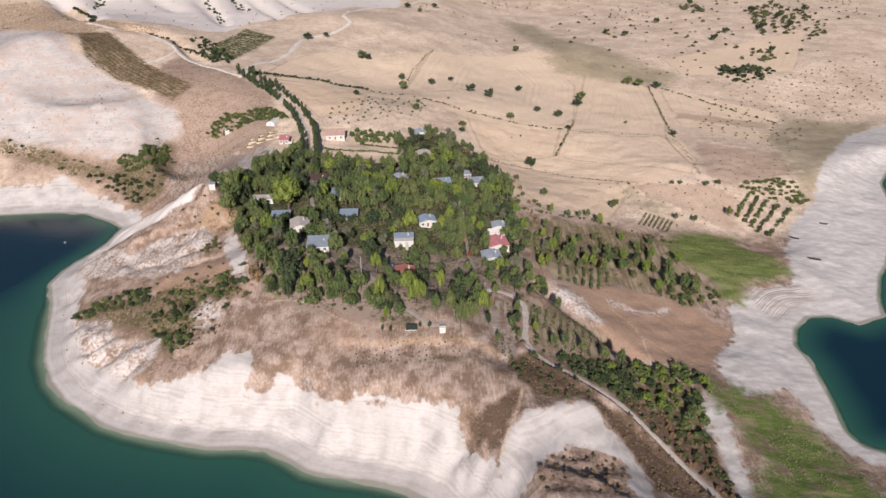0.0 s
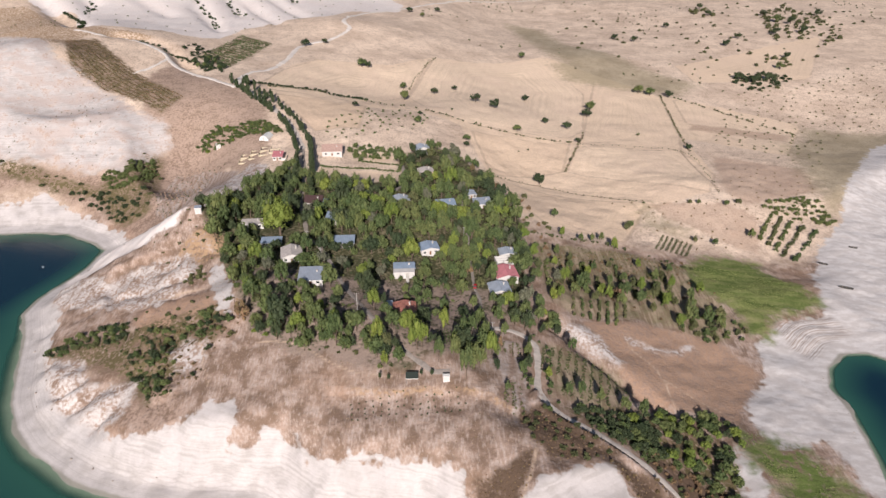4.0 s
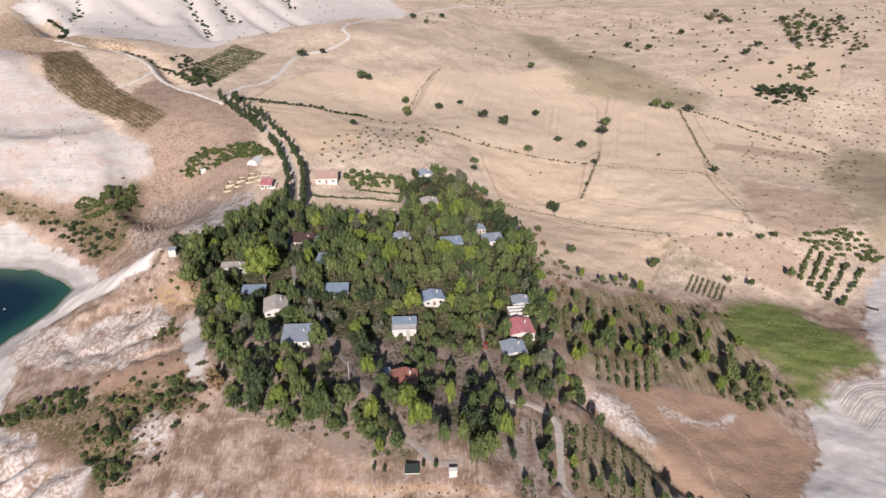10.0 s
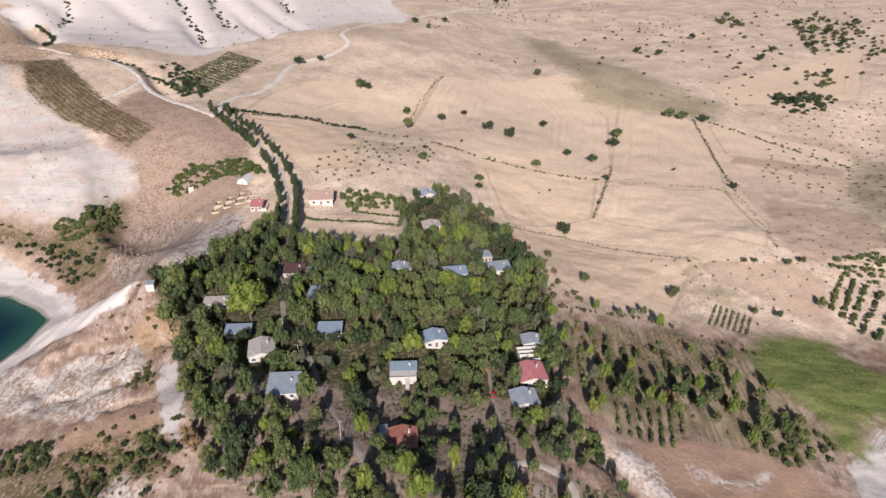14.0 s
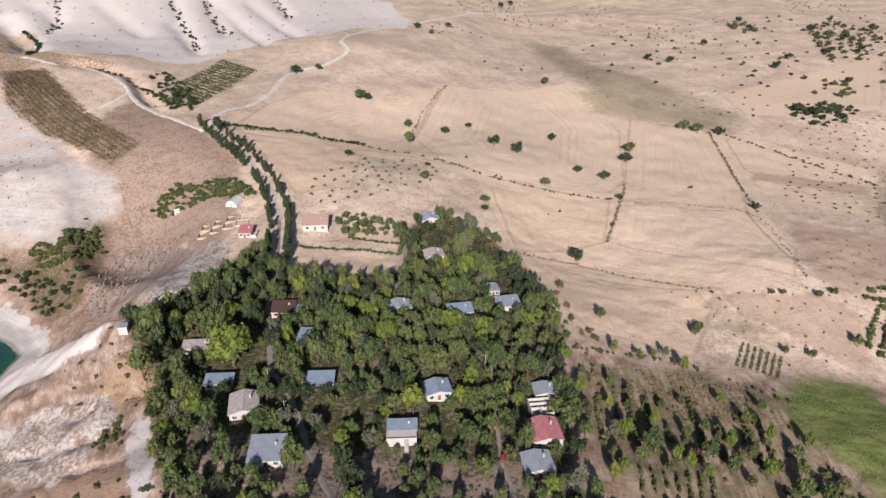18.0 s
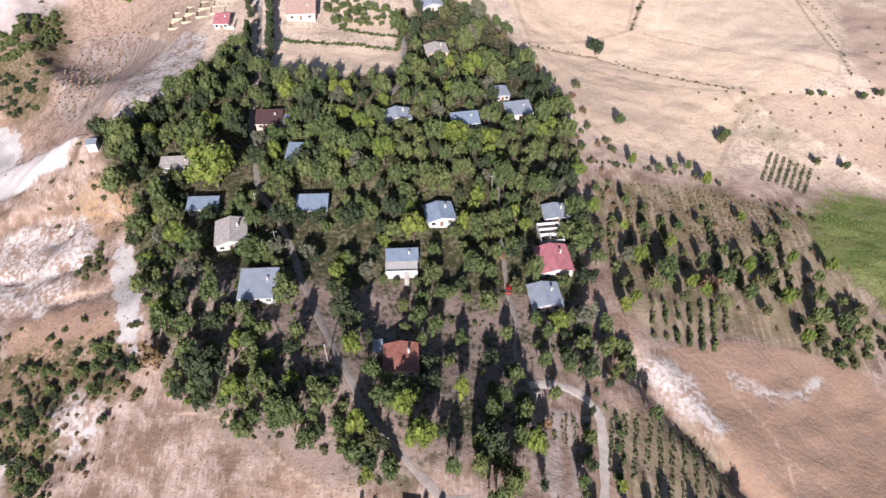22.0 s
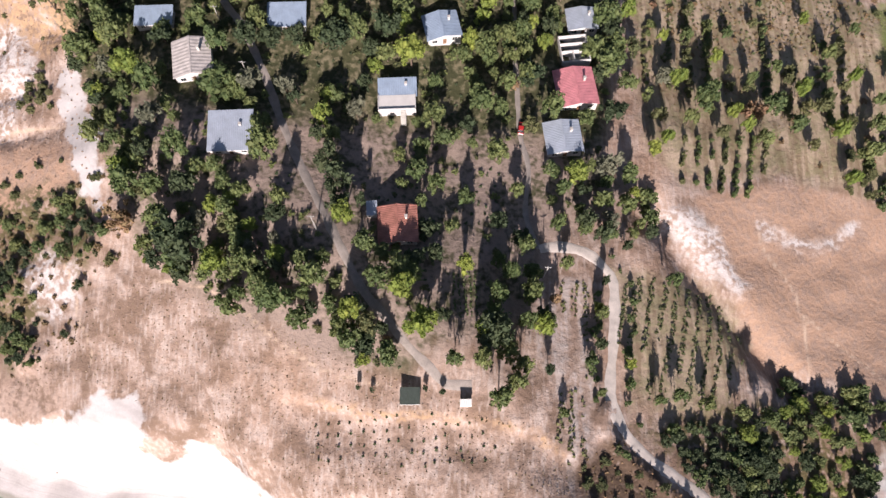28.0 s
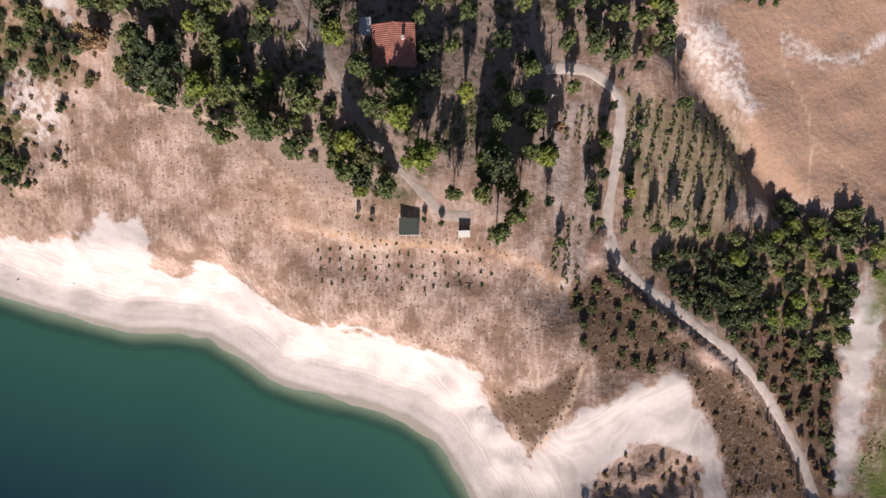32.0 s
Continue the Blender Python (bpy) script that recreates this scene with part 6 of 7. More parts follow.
shrubs([(-102.2, 315.9), (-83.7, 291.9), (-82.3, 269.3), (-94.1, 245.8), (-116.6, 235.7), (-120.7, 274.6), (-104, 282.9), (-89.4, 285.6)], 6.0, 22, (0.8, 1.9), ("grey", "low", "dark", "dry"), 34, SLOPE, "shrubs on the western slope")
thicket([(-310.9, 470.9), (-287, 469.9), (-226.4, 451.3), (-216.1, 457.8), (-201.2, 485.5), (-192, 479.3), (-179.9, 417.3), (-198.5, 413), (-223.7, 442.5), (-265.8, 452.4), (-306.9, 460.4)], 5.5, 23, (1.0, 2.4), ("grey",), 90, "dusty shrubs in a dry valley below a chalk hill")
thicket([(-226, 458), (-211, 462), (-197, 478), (-191, 466), (-198, 445), (-213, 445)], 2.7, 123, (1.6, 3.2), ("low",), 90, "dense green thicket in a dry valley", "shrubs", LEAF)
thicket([(-243, 448), (-220, 445), (-197, 438), (-191, 444), (-190, 418), (-200, 415), (-213, 429), (-226, 435)], 3.4, 124, (1.5, 3.0), ("low",), 80, "dark shrubs above a chalk beach", "shrubs", LEAF_DARK)
thicket([(-121, 309), (-115, 318), (-107, 306), (-116, 302)], 2.4, 125, (1.0, 2.0), ("low",), 20, "green shrubs beside a chalk chute", "shrubs", LEAF_GREY)
EAST_TREES = [(66.4, 321, 2.4), (85.6, 319.7, 3.2), (101.1, 321.9, 3.0), (56.9, 323.7, 2.6), (63.5, 318.7, 2.0), (73.4, 316, 2.0), (63.6, 376.5, 1.6), (73.8, 375, 1.5), (80.5, 376.8, 1.5), (85.7, 378, 1.4), (91.6, 370.7, 2.0), (115.3, 309.5, 3.2), (60, 312, 2.4), (69, 309, 2.2), (76, 311, 2.0), (81, 308, 2.6), (92, 314, 2.6), (104, 313, 2.8), (110, 318, 2.2), (118, 318, 2.6), (120, 326, 2.0), (95, 326, 2.4), (112, 332, 2.2), (62, 341, 1.8), (75, 344, 1.8), (84, 349, 1.6), (100, 352, 1.8), (51, 312, 2.4), (48, 300, 2.2), (52, 304, 1.8), (123.3, 308.3, 3.0), (127.4, 303.6, 2.8), (106.9, 299.7, 2.4), (126.5, 331.6, 2.4), (41.1, 363.8, 2.8), (106.3, 401.6, 2.2), (54, 338, 1.8), (57, 352, 1.6), (70, 334, 2.2), (88, 333, 1.8), (106, 340, 1.9), (116, 350, 1.7), (97, 309, 2.0), (131, 314, 2.6), (80, 328, 1.6), (44, 345, 2.6), (45, 333, 2.6)]
plant(EAST_TREES, lambda x, y: pick.choice(("orchard", "grey", "orchard", "bright")), "tall slim fruit tree over dry brown ground", "trees east of the village", 3.0)
for a, b in (((56, 324), (58, 346)), ((67, 322), (70, 344)), ((85, 318), (88, 352)), ((101, 322), (104, 348)), ((49, 326), (50, 360))):
    line = [(p[0] + pick.uniform(-0.6, 0.6), p[1]) for p in along([a, b], 2.3) if pick.random() > 0.3]
    thicket([], 1, int(a[0]), (0.7, 1.5), ("bush", "low"), 1, "overgrown row of fruit bushes in a dry plot", "shrubs", LEAF_GREY, spots=line, rise=(1.2, 2.0))
for i in range(11):
    x = 49 + 6.1 * i
    line = [(p[0] + pick.uniform(-0.7, 0.7), p[1]) for p in along([(x, 318 + pick.uniform(-4, 4)), (x + 2.5, 352 + pick.uniform(-8, 8))], 2.2) if patchy(p[0], p[1], 11, 17) + pick.uniform(-0.5, 0.5) > -0.05]
    if line:
        thicket([], 1, 170 + i, (0.6, 2.3), ("bush", "low", "clump"), 1, "overgrown row of fruit trees in a dry plot", "shrubs", LEAF if i % 3 == 0 else LEAF_GREY, spots=line, rise=(1.3, 2.4))
for i in range(7):
    a, b = (56.6 + 3.75 * i, 293.6 - 0.5 * i), (58.5 + 4.25 * i, 307 + 0.6 * i)
    line = [(p[0] + pick.uniform(-0.35, 0.35), p[1]) for p in along([a, b], 1.3) if pick.random() > 0.3]
    thicket([], 1, 130 + i, (0.6, 1.2), ("bush", "low"), 1, "bushy row of young fruit trees in an orchard", "orchard", LEAF if i % 3 else LEAF_GREY, spots=line, rise=(1.4, 2.4))
shrubs([(111, 312), (127, 321), (138, 318), (143, 300), (118, 294), (105, 296)], 3.2, 25, (1.2, 2.4), ("grey", "low", "low"), 60, "green-grey shrub above the reed bed", "shrubs east of the village")
thicket([(56.3, 357.9), (138.4, 368.8), (136.7, 322.6), (143, 297), (127.2, 292.5), (89.5, 303.4), (57.8, 323)], 7.0, 26, (0.6, 1.4), ("dry",), 60, "dry shrubs over an abandoned plot", "shrubs", LEAF_DRY)
shrubs([(68, 230), (83, 243), (94, 240), (108, 244), (112, 234), (104, 214), (99, 198), (93, 200), (83, 210), (72, 214), (62, 218)], 2.9, 27, (1.5, 3.0), ("dark", "low", "orchard", "low", "bright"), 130, "dense dark green bush in a sheltered hollow", "bushes in the hollow")
NW_GARDEN = [(-172, 490), (-163, 501), (-145, 497), (-122, 494), (-112, 484), (-108, 478), (-124, 479), (-138, 480), (-153, 482), (-165, 482)]
thicket(NW_GARDEN, 2.1, 28, (1.6, 3.0), ("clump",), 130, "leafy green bushes in a walled garden", "bushes", LEAF)
thicket(NW_GARDEN, 4.5, 128, (1.2, 2.4), ("clump",), 24, "yellow-green bushes in a walled garden", "bushes", LEAF_BRIGHT)
shrubs([(-66, 460), (-52, 465), (-36, 459), (-34, 440), (-56, 440), (-60, 452)], 2.8, 128, (1.4, 2.8), ("low", "orchard"), 34, "leafy bush behind a pink-roofed house", "garden bushes")
thicket([(-230, 654), (-222, 674), (-180, 603), (-179, 586), (-191, 587), (-212, 626)], 3.6, 190, (1.6, 3.0), ("clump",), 90, "dark green thicket beside a stream bed", "shrubs", LEAF_DARK)
# first two lines: dark scrub added for shade in the channel and ravine
for i, line in enumerate(([(-266, 646), (-254, 647), (-236, 639), (-220, 628), (-207, 612)], [(-396, 788), (-347, 723), (-313, 648)], [(-150, 566), (-120, 569), (-99, 572), (-64, 572)])):
    thicket([], 1, 191 + i, (1.3, 2.4), ("clump",), 1, "dark scrub for shade in ditches and for a hedge", "shrubs", LEAF_DARK, spots=[(x + pick.uniform(-1.2, 1.2), y + pick.uniform(-1.2, 1.2)) for x, y in along(line, 2.4)])
shrubs([(-212.8, 603.3), (-198.1, 643.4), (-178.7, 608.4), (-195, 590.5)], 5.0, 29, (1.8, 3.2), ("low", "dark"), 30, "dark bush beside a stream bed", "bushes by the stream")
shrubs([(-86, 262), (-70, 260), (-56, 254), (-36, 247), (-24, 237), (-24, 241), (-38, 252), (-58, 259), (-84, 268)], 3.0, 30, (0.9, 2.0), ("low", "grey", "bright"), 40, "bush along the plateau's rim", "bushes on the rim")
shrubs([(-128, 350), (-105, 394), (-98, 430), (-90, 425), (-88, 392), (-100, 355)], 4.4, 31, (1.8, 3.2), ("low", "dark", "grey"), 50, "leafy tree-like bush on a bank beside the village", "bushes on the bank")
shrubs([(36, 410), (44, 380), (40, 360), (48, 345), (60, 350), (58, 395), (44, 425)], 4.6, 32, (1.2, 2.4), ("dry", "grey", "low"), 30, "half-dry shrub at a field's edge", "shrubs at the field edge")


# ---- growth that nobody could count ----
def stuff(name, pts, size, per, mat, label, category, seed, height_of=0.35, flat=0.7):
    rng = random.Random(seed)
    zs = height(np.array([p[0] for p in pts]), np.array([p[1] for p in pts]))
    keep = [(x, y, z + size * height_of) for (x, y), z in zip(pts, zs) if z > 0.5]
    v, f = tuft_cloud(rng, keep, size, per, flat)
    return tagged(link(name, raw_mesh(name, v, f), mat), label, category, kind="stuff")


def rows_in(poly, gap, step, turn, seed, jitter=0.25):
    rng = random.Random(seed)
    cx, cy = sum(p[0] for p in poly) / len(poly), sum(p[1] for p in poly) / len(poly)
    ca, sa = math.cos(radians(turn)), math.sin(radians(turn))
    size = max(math.hypot(p[0] - cx, p[1] - cy) for p in poly)
    pts = []
    u = -size
    while u < size:
        v = -size
        while v < size:
            a, b = u + rng.uniform(-jitter, jitter), v + rng.uniform(-jitter, jitter)
            pts.append((cx + a * ca - b * sa, cy + a * sa + b * ca))
            v += step
        u += gap
    px, py = np.array([p[0] for p in pts]), np.array([p[1] for p in pts])
    ok = (sdist(px, py, poly) > 0) & (np.array([rng.random() for _ in pts]) > 0.14)
    return [p for p, o in zip(pts, ok) if o]


stuff("vineyard", [p for p in rows_in([(37.4, 266.2), (64.6, 264.5), (73.3, 251.2), (59.7, 233.6), (40.2, 235.5), (36.1, 248.7)], 3.3, 0.4, -14, 1, 0.7) if patchy(*p, 5, 16) > -0.3], 0.42, 4, LEAF_GREY, "rows of vines on a dry terrace", "vineyard", 1)
stuff("vineyard", [p for p in rows_in([(12.8, 244.6), (22.3, 262.3), (31.2, 263), (31.3, 244.5), (25.4, 213.9), (20.9, 224.3)], 2.9, 0.5, -3, 3, 0.7) if patchy(*p, 6, 15) > -0.1], 0.42, 4, LEAF_GREY, "narrow rows of vines above a lane", "vineyard", 3)
stuff("vineyard", rows_in([(-304.4, 602.9), (-290.9, 625.3), (-249.8, 582.9), (-191.5, 533.7), (-201.9, 516.5), (-282.9, 560.8)], 3.4, 0.9, 54, 4), 0.6, 4, LEAF_DRY, "long rows of vines under a chalk hill", "vineyard", 4)
stuff("vineyard", rows_in([(-209.4, 630.4), (-201.5, 735.9), (-165, 713.4), (-178.7, 608.4)], 6.0, 1.6, 55, 5), 1.1, 4, LEAF, "orchard rows beside a country road", "orchard", 5)
for i, (a, b) in enumerate((((201, 425), (185, 401)), ((206, 423), (188, 395)), ((211, 419), (190, 390)), ((216, 414), (192, 384)), ((221, 408), (197, 379)))):
    line = [(p[0] + pick.uniform(-0.5, 0.5), p[1] + pick.uniform(-0.5, 0.5)) for p in along([a, b], 1.7) if pick.random() > 0.12]
    thicket([], 1, 150 + i, (1.2, 2.1), ("bush", "low"), 1, "green orchard row above a gravel shore", "orchard", LEAF_GREY if i % 2 else LEAF, spots=line, rise=(1.1, 1.7))
thicket([(196, 434), (212, 446), (225, 448), (238, 444), (242, 426), (232, 411), (227, 417), (213, 422), (202, 428)], 3.2, 156, (1.5, 2.8), ("low",), 60, "green shrubs at the head of an orchard", "shrubs", LEAF)
plant([(180, 401, 2.6), (174, 430, 2.0), (183, 434, 2.2), (152, 432, 1.6), (157, 431, 1.6), (63, 403, 2.4), (109, 406, 2.4), (155, 391, 2.0), (144, 393, 1.8), (48, 428, 2.0)], lambda x, y: pick.choice(("orchard", "grey")), "round green tree at a field's edge", "trees in the fields", 2.0)
stuff("vegetable_rows", [p for i in range(7) for p in rows_in([(117.3 + 2.5 * i, 381.1 - 1.05 * i), (126.8 + 2.4 * i, 399.6 - 1.3 * i), (128.0 + 2.4 * i, 398.9 - 1.3 * i), (118.5 + 2.5 * i, 380.5 - 1.05 * i)], 0.45, 0.45, 27, 70 + i, 0.2)], 0.3, 4, LEAF_GREY, "green vegetable beds in a small plot", "garden", 7, 0.4)
stuff("vegetable_rows", rows_in([(-5, 262), (2.5, 263), (3, 252), (-3, 251)], 1.3, 0.5, 4, 8), 0.3, 4, LEAF, "green vegetable rows beside a house", "garden", 8)
stuff("reed_bed", scatter(REEDS_NORTH, 0.8, 41, lambda x, y: patchy(x + 0.4 * y, 2 * y, 12, 12) > -0.1, 2600), 0.36, 4, REED_LEAF, "dense green reed bed beside a gravel shore", "reeds", 10, 0.1, 0.35)
stuff("reed_bed", scatter(REEDS_SOUTH, 0.85, 42, lambda x, y: patchy(x, y, 9, 2) + 0.5 * patchy(x, y, 4, 13) > 0.05, 2600), 0.4, 4, REED_LEAF, "patchy green reed bed along the shore", "reeds", 11, 0.1, 0.4)
stuff("dry_tufts", scatter([(-118, 232), (-80, 262), (-30, 242), (20, 226), (28, 205), (12, 190), (4, 202), (-34, 211), (-62, 226), (-92, 236)], 1.05, 43, limit=3800), 0.2, 3, STRAW_TUFT, "dry brown grass tufts over a chalky slope", "grass", 12)
stuff("dry_tufts", scatter([(-118, 232), (-80, 262), (-30, 242), (20, 226), (28, 205), (12, 190), (4, 202), (-34, 211), (-62, 226), (-92, 236)], 1.3, 143, lambda x, y: patchy(x, y, 7, 9) > 0.0, 1600), 0.24, 3, LEAF_DRY, "brown tussocks over a chalky slope", "grass", 112, 0.1)
stuff("dry_tufts", scatter([(-180, 300), (-130, 350), (-100, 330), (-95, 285), (-140, 285)], 1.6, 44, limit=2600), 0.3, 3, STRAW_TUFT, "dry brown grass tufts on the western slope", "grass", 13)
stuff("scrub_dots", scatter(CHALK_HILL, 4.0, 45, lambda x, y: patchy(x, y, 22, 5) > 0.1, 500), 0.55, 4, LEAF_GREY, "low dark scrub dotted over a chalk hill", "scrub", 14)
stuff("scrub_dots", scatter([(-420, 640), (-320, 660), (-140, 800), (-80, 960), (-90, 1100), (-540, 1000)], 16, 46, limit=260), 1.0, 4, LEAF_GREY, "low scrub over far chalk slopes", "scrub", 15)
stuff("scrub_dots", scatter([(40, 800), (250, 700), (420, 640), (700, 900), (700, 1400), (0, 1400), (-60, 1000)], 9, 47, lambda x, y: patchy(x, y, 70, 3) + 0.5 * patchy(x, y, 25, 4) > 0.45, 900), 1.5, 5, LEAF_GREY, "low scrub over dry open country", "scrub", 16)
for i, (poly, gap, count) in enumerate((([(300, 700), (400, 760), (470, 880), (560, 1000), (640, 1180), (420, 1160), (330, 1000), (290, 840)], 17, 120), ([(150, 800), (290, 760), (330, 900), (300, 1100), (140, 1000)], 22, 60))):
    thicket(poly, gap, 210 + i, (1.4, 3.4), ("low", "grey"), count, "low round shrubs dotted over dry open country", "shrubs", LEAF_GREY, lambda x, y: patchy(x, y, 60, 14) > -0.25)
stuff("scrub_dots", scatter([(210, 560), (280, 700), (420, 760), (480, 660), (330, 600), (260, 490)], 7, 48, limit=400), 1.1, 5, LEAF_GREY, "low scrub round a dry valley", "scrub", 17)
stuff("scrub_dots", scatter([(-75, 470), (-20, 500), (-10, 540), (-60, 545), (-85, 490)], 5.5, 49, limit=120), 1.1, 6, LEAF, "young trees in a bare orchard", "orchard", 18)
stuff("scrub_dots", rows_in([(-182, 432), (-180, 466), (-165, 473), (-144, 459), (-150, 448), (-151, 401), (-162, 395), (-178, 419)], 3.0, 2.4, 25, 50, 0.7), 0.5, 6, STRAW_TUFT, "pale dry tussocks in rows on a bare slope", "scrub", 19)
stuff("scrub_dots", rows_in([(-182, 432), (-180, 466), (-165, 473), (-144, 459), (-150, 448), (-151, 401), (-162, 395), (-178, 419)], 3.0, 4.4, 25, 150, 0.8), 0.5, 5, LEAF_GREY, "low grey-green plants on a bare slope", "scrub", 119)
stuff("scrub_dots", scatter([(100, 440), (180, 440), (200, 500), (250, 480), (230, 420), (140, 380)], 6, 51, limit=220), 0.7, 5, LEAF_DRY, "dry scrub at a ploughed field's edge", "scrub", 20)

for pts, gap, size, seed in (([(-135.9, 563.2), (-99, 570.7), (-63.4, 571.9), (-22.8, 556.2), (18.9, 539.6), (94, 540.3)], 2.6, 1.0, 1), ([(29.8, 456.1), (60.1, 463), (89.6, 450.5), (119.8, 438.7)], 2.2, 0.55, 2), ([(109.4, 568), (96.4, 526.8), (82.8, 489.2)], 2.4, 0.8, 3), ([(201.3, 682.7), (195.6, 634.7), (188.4, 580.2), (181.5, 528.9)], 2.4, 0.9, 4), ([(-34.2, 616.9), (-25.7, 675.7), (-11.2, 736.6)], 3.0, 0.8, 5), ([(212.4, 678.2), (241.1, 649), (270, 618.9), (295.3, 599.1)], 2.6, 1.3, 6), ([(98.9, 538.9), (174.6, 528.5), (175, 447.7)], 2.5, 0.5, 7)):
    rng = random.Random(60 + seed)
    line = [(x + rng.uniform(-1, 1), y + rng.uniform(-1, 1)) for x, y in along(pts, gap) if rng.random() > 0.3]
    stuff("field_hedge", line, size, 7, LEAF_GREY, "thin scrubby hedge between stubble fields", "hedge", 70 + seed)

for i, line in enumerate(FAR_GULLIES[5:]):
    stuff("gully_scrub", [(x + pick.uniform(-5, 5), y + pick.uniform(-5, 5)) for x, y in along(line, 4.5)], 2.0, 7, LEAF_DARK, "dark scrub along a dry gully in chalk", "scrub", 95 + i)
thicket([(440, 1069), (513, 1144), (516, 1057), (510, 963), (476, 896), (427, 903), (396, 909)], 8, 180, (2.0, 5.0), ("low",), 110, "dark open grove in dry country", "trees", LEAF_GREY)
thicket([(293, 752), (327, 766), (356, 754), (343, 732), (306, 708), (285, 720)], 5, 181, (2.0, 4.2), ("low",), 70, "dark grove in dry open country", "trees", LEAF_DARK)
thicket([(349, 1080), (384, 1116), (368, 1026), (339, 1017)], 9, 182, (3.0, 6.0), ("low",), 14, "small grove in dry open country", "trees", LEAF_GREY)
thicket([(367, 840), (382, 809), (362, 775), (355, 795), (330, 860)], 8, 183, (2.0, 4.5), ("low",), 16, "small grove in dry open country", "trees", LEAF_GREY)
thicket([(45, 229), (76, 231), (77, 211), (59, 214), (49, 221)], 2.8, 195, (1.4, 2.7), ("clump",), 70, "dense dark green bushes beside a lane", "bushes", LEAF_DARK, rise=(1.2, 1.7))
thicket([(45, 229), (76, 231), (77, 211), (59, 214), (49, 221)], 4.2, 196, (1.2, 2.4), ("clump",), 30, "olive green bushes beside a lane", "bushes", LEAF, rise=(1.2, 1.7))
verge = [(p.x + q + pick.uniform(-1, 1), p.y + pick.uniform(-1, 1)) for p in spline(LANE_MAIN, 2.2) if 200 < p.y < 275 for q in (-4.2, 4.4) if pick.random() > 0.45]
verge = [p for p in verge if line_dist(np.array([p[0]]), np.array([p[1]]), LANE_MAIN)[0] > 2.9]
thicket([], 1, 197, (0.8, 1.8), ("bush", "clump"), 1, "green bushes along a lane's verge", "shrubs", LEAF, spots=verge, rise=(1.2, 1.8))
# weeds take the dark leaf colour to paint in shade between the trees
stuff("undergrowth", scatter(VILLAGE, 1.9, 52, lambda x, y: patchy(x, y, 8, 6) > (-0.6 if y > 305 else 0.1) and free(x, y, 0.2), 3400), 0.45, 4, LEAF_DARK, "weeds and low growth between garden trees", "undergrowth", 21)
thicket(VILLAGE, 2.5, 60, (0.8, 1.7), ("bush",), 600, "low green bushes between garden trees", "undergrowth", LEAF, lambda x, y: patchy(x, y, 10, 8) > (-0.5 if y > 305 else 0.15) and free(x, y, -0.3))
thicket(VILLAGE, 3.6, 61, (0.7, 1.4), ("bush",), 200, "dusty low bushes between garden trees", "undergrowth", LEAF_GREY, lambda x, y: free(x, y, -0.3))
stuff("brown_scrub", scatter(SCRUB_ROAD, 1.3, 53, limit=900), 0.38, 4, LEAF_DRY, "dry brown scrub beside a lane", "scrub", 22, 0.1)
stuff("brown_scrub", scatter(SCRUB_LANE, 1.3, 54, limit=700), 0.38, 4, LEAF_DRY, "dry brown scrub below a lane", "scrub", 23, 0.1)
stuff("brown_scrub", scatter(SCRUB_DIP, 1.2, 55, limit=400), 0.38, 4, LEAF_DRY, "dry brown scrub in a hollow", "scrub", 24, 0.1)
stuff("brown_scrub", scatter(EAST_PLOTS, 1.9, 56, limit=1300), 0.38, 4, LEAF_DRY, "dry brown scrub over an abandoned plot", "scrub", 25, 0.1)
tangle = scatter([(57, 340), (80, 338), (104, 346), (128, 358), (98, 370), (56, 366)], 1.1, 226, lambda x, y: patchy(x, y, 7, 18) > -0.45, 1600)
stuff("brown_scrub", tangle[::2], 0.5, 4, LEAF_DRY, "tangled dry brown growth over an abandoned plot", "scrub", 227, 0.2)
stuff("brown_scrub", tangle[1::4], 0.5, 4, LEAF_GREY, "grey-green growth over an abandoned plot", "scrub", 228, 0.2)
border = [(x + pick.uniform(-0.9, 0.9), y + pick.uniform(-0.9, 0.9)) for x, y in along([(46, 374), (72, 377), (100, 374), (116, 366), (132, 358)], 2.6) if pick.random() > 0.25]
thicket([], 1, 229, (0.6, 1.6), ("bush", "low"), 1, "shrubs along the edge of a stubble field", "shrubs", LEAF_GREY, spots=border, rise=(1.1, 1.9))
thicket(SCRUB_BANK, 3.4, 57, (1.0, 2.4), ("grey",), 90, "dusty green shrubs between a lane and a bank")
thicket(SCRUB_LANE, 3.2, 58, (0.7, 1.8), ("grey", "dry"), 60, "low dusty shrubs below a lane")
thicket(SCRUB_BANK, 2.6, 223, (0.7, 1.6), ("dry",), 120, "dry brown shrubs between a lane and a bank", "shrubs", LEAF_DRY, rise=(1.2, 2.0))
thicket(SCRUB_ROAD, 3.0, 224, (0.5, 1.2), ("dry",), 90, "dry brown shrubs on a knoll", "shrubs", LEAF_DRY)
thicket(KNOLL_BROWN, 2.6, 225, (0.5, 1.1), ("dry",), 40, "dry brown shrubs on a knoll", "shrubs", LEAF_DRY)

# seedlings on the slope below the canopy
stuff("seedlings", rows_in([(-36.5, 226.7), (-15.8, 229.7), (4.9, 229.6), (7.7, 223.9), (2.9, 218.4), (-34.5, 218.7)], 2.7, 2.7, 6, 80, 0.4), 0.32, 8, LEAF_DARK, "rows of small dark seedlings on a bare slope", "seedlings", 81, 0.9)


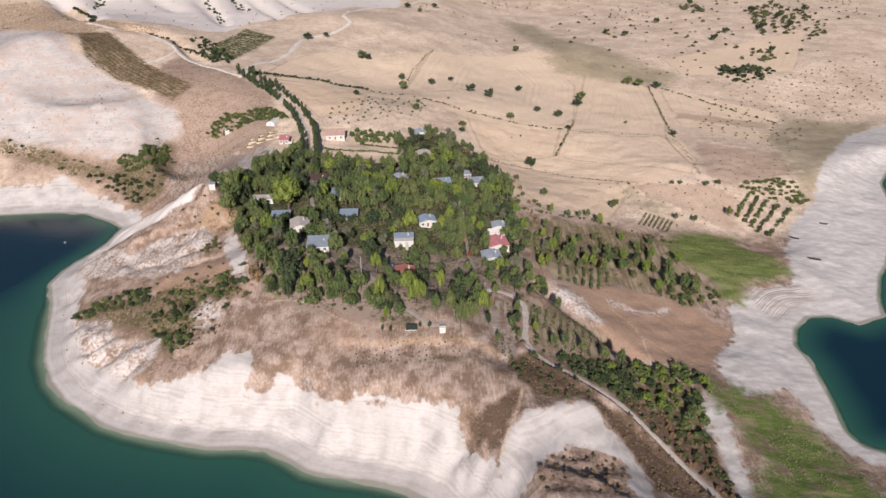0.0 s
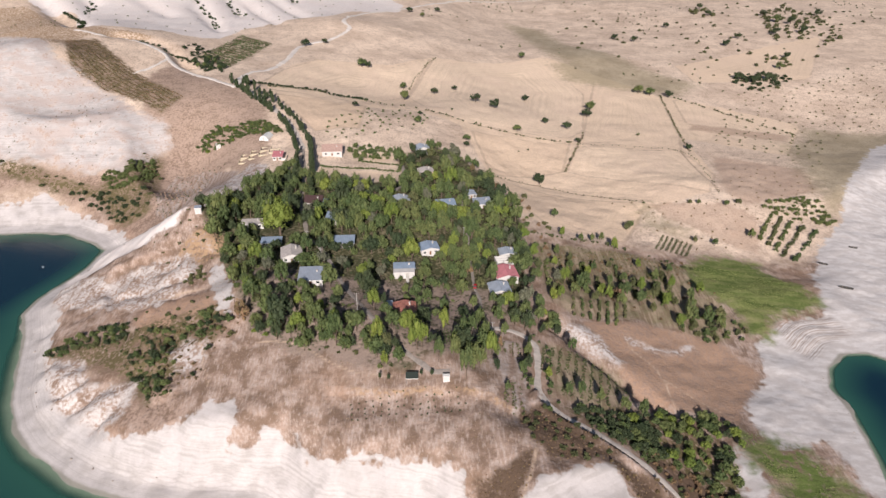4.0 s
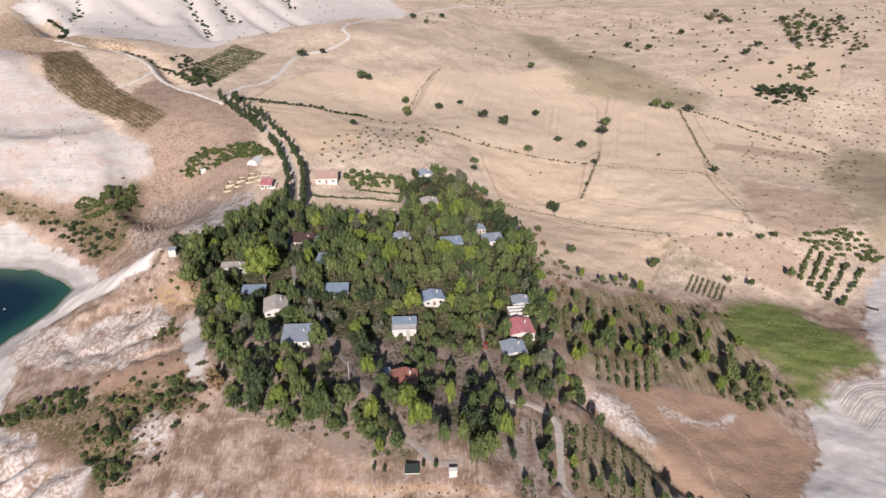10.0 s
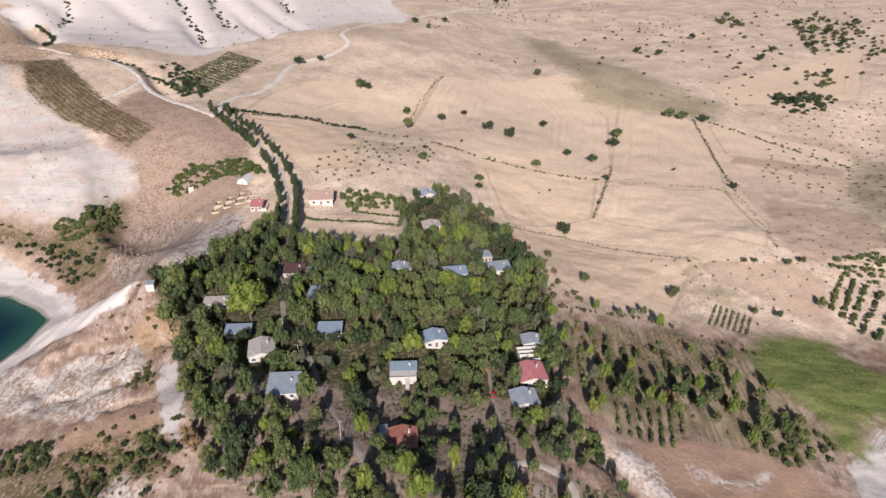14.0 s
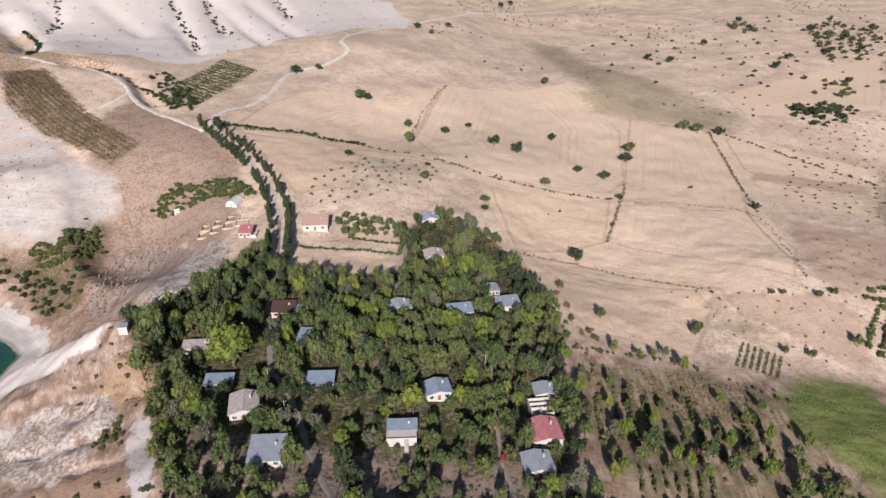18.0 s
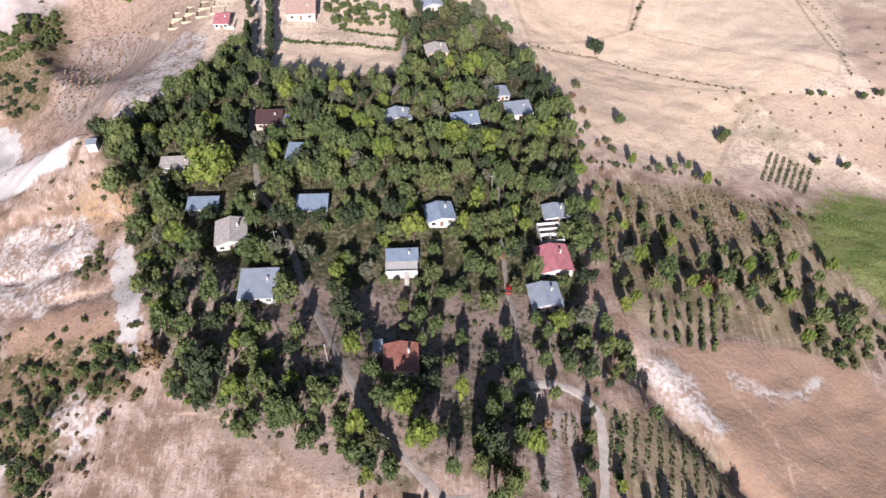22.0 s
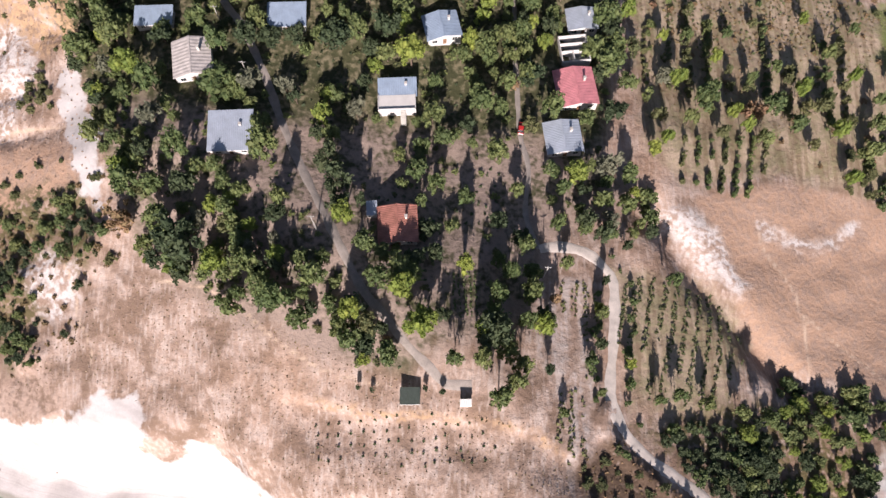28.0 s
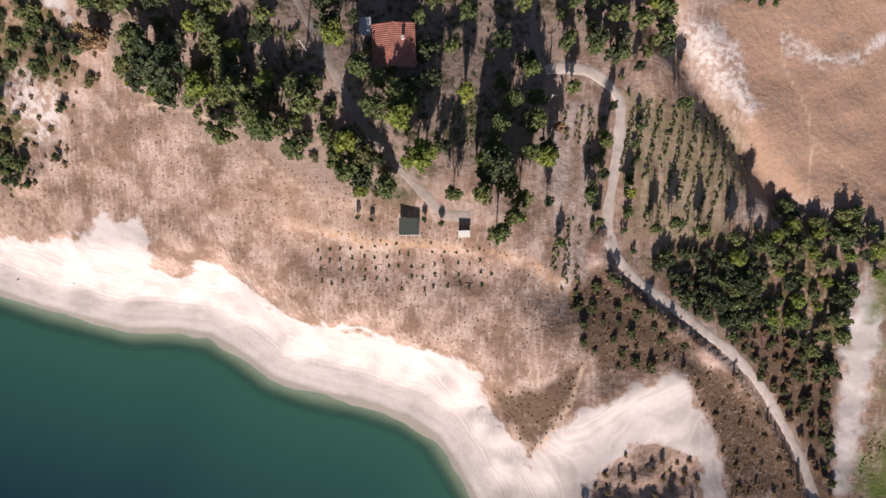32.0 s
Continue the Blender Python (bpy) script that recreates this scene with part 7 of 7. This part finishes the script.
for pts in ([(-76, 428.5), (-50, 429), (-29, 427)], [(-28, 456), (-28, 440), (-29, 428)], [(-52, 458), (-40, 458), (-28, 456)], [(-54, 441), (-40, 438), (-29, 438)]):
    stuff("garden_hedge", [(x + pick.uniform(-0.8, 0.8), y + pick.uniform(-0.8, 0.8)) for x, y in along(pts, 0.5)], 0.75, 8, LEAF, "clipped green hedge round a small field", "hedge", 90)


# ---- stones on the beach ----
def stone_mesh(seed):
    rng = random.Random(seed)
    bm = bmesh.new()
    bmesh.ops.create_icosphere(bm, subdivisions=1, radius=1)
    for v in bm.verts:
        v.co *= rng.uniform(0.7, 1.1)
        v.co.z *= 0.6
    me = bpy.data.meshes.new("boulder")
    bm.to_mesh(me)
    bm.free()
    me.materials.append(ROCK)
    return me


STONES = [stone_mesh(i) for i in range(4)]
rng = random.Random(91)
for poly, gap, limit in (([(-205, 312), (-190, 282), (-150, 228), (-112, 210), (-90, 206), (-92, 212), (-116, 219), (-150, 240), (-180, 290)], 4.5, 70), ([(-212, 350), (-203, 378), (-180, 380), (-150, 366), (-155, 362), (-195, 362)], 3.0, 60), ([(166, 205), (170, 230), (175, 262), (168, 282), (160, 270), (160, 230)], 4.0, 50)):
    pts = scatter(poly, gap, 92, limit=limit)
    zs = height(np.array([p[0] for p in pts]), np.array([p[1] for p in pts]))
    for (x, y), z in zip(pts, zs):
        if z > 0.1:
            ob = new("boulder", rng.choice(STONES))
            s = rng.choice((0.25, 0.35, 0.5, 0.8))
            ob.matrix_world = pose(x, y, z, rng.uniform(-15, 15), 0, rng.uniform(0, 360)) @ Matrix.Diagonal((s, s * 0.8, s, 1))
            tagged(ob, "grey boulder on a white chalk beach", "boulder", "boulders on the beach")


def boat(x, y, yaw, length):
    ob = thing("boat", pose(x, y, ground_z(x, y) + 0.25, 0, 0, yaw), "dark wooden boat drawn up on a gravel shore", "boat", "boats on the shore")
    bm = bmesh.new()
    rings = []
    for i in range(9):
        u = i / 8 * 2 - 1
        w = 0.16 * length * (1 - abs(u) ** 2.4) + 0.04
        h = 0.5 + 0.3 * u * u
        rings.append([bm.verts.new((u * length / 2, q * w, z)) for q, z in ((-1, h), (-0.8, 0.0), (0, -0.3), (0.8, 0.0), (1, h), (0.85, h), (0.6, 0.12), (-0.6, 0.12), (-0.85, h))])
    for p, q in zip(rings, rings[1:]):
        for i in range(9):
            bm.faces.new((p[i], q[i], q[(i + 1) % 9], p[(i + 1) % 9]))
    bm.faces.new(rings[0])
    bm.faces.new(rings[-1][::-1])
    bmesh.ops.recalc_face_normals(bm, faces=bm.faces)
    part("hull", bm, HULL, ob)
    for i in (-0.22, 0.05, 0.3):
        part("thwart", boxes((i * length - 0.14, -0.13 * length, 0.34, i * length + 0.14, 0.13 * length, 0.4)), WOOD, ob)


boat(209, 347, -25, 7.0)
boat(210, 374, -35, 5.0)
boat(235, 391, -20, 4.6)
buoy = thing("buoy", pose(-228.0, 376.2, 0.0), "small white buoy afloat on the lake", "buoy")
part("float", tube(bmesh.new(), (0, 0, -0.25), (0, 0, 0.3), 0.5, 0.42, 12), PLASTER, buoy)
part("mast", tube(bmesh.new(), (0, 0, 0.3), (0, 0, 0.95), 0.09, 0.06, 6), FRAME, buoy)


# ---- poles, fences, beds ----
def pole(x, y):
    ob = thing("utility_pole", pose(x, y, ground_z(x, y)), "pale concrete power pole beside a lane", "pole", "power poles")
    part("shaft", tube(bmesh.new(), (0, 0, -0.6), (0, 0, 8.2), 0.15, 0.1, 8), CONCRETE, ob)
    part("crossarm", boxes((-0.8, -0.05, 7.7, 0.8, 0.05, 7.82), bevel=0.01), STEEL, ob)
    for i in (-0.7, 0, 0.7):
        part("insulator", tube(bmesh.new(), (i, 0, 7.82), (i, 0, 8.0), 0.05, 0.04, 6), FRAME, ob)


for x, y in ((-66, 326.9), (-36.2, 270.7), (18.2, 263.2), (-57, 311.2), (8.6, 344.3)):
    pole(x, y)


def bed(x, y, w, d, yaw):
    ob = thing("garden_bed", pose(x, y, ground_z(x, y), 0, 0, yaw), "yellowed reed fence round an empty garden bed", "garden bed", "garden beds")
    for r in ((-w / 2, -d / 2, w / 2, -d / 2 + 0.25), (-w / 2, d / 2 - 0.25, w / 2, d / 2), (-w / 2, -d / 2 + 0.25, -w / 2 + 0.25, d / 2 - 0.25), (w / 2 - 0.25, -d / 2 + 0.25, w / 2, d / 2 - 0.25)):
        part("side", boxes((r[0], r[1], -0.8, r[2], r[3], 0.4), bevel=0.05), STRAW, ob)


for i in range(4):
    for j in range(2):
        bed(-128 + i * 6.4, 448.5 + j * 6.2 + i * 0.9, 6.3, 6.0, 8)
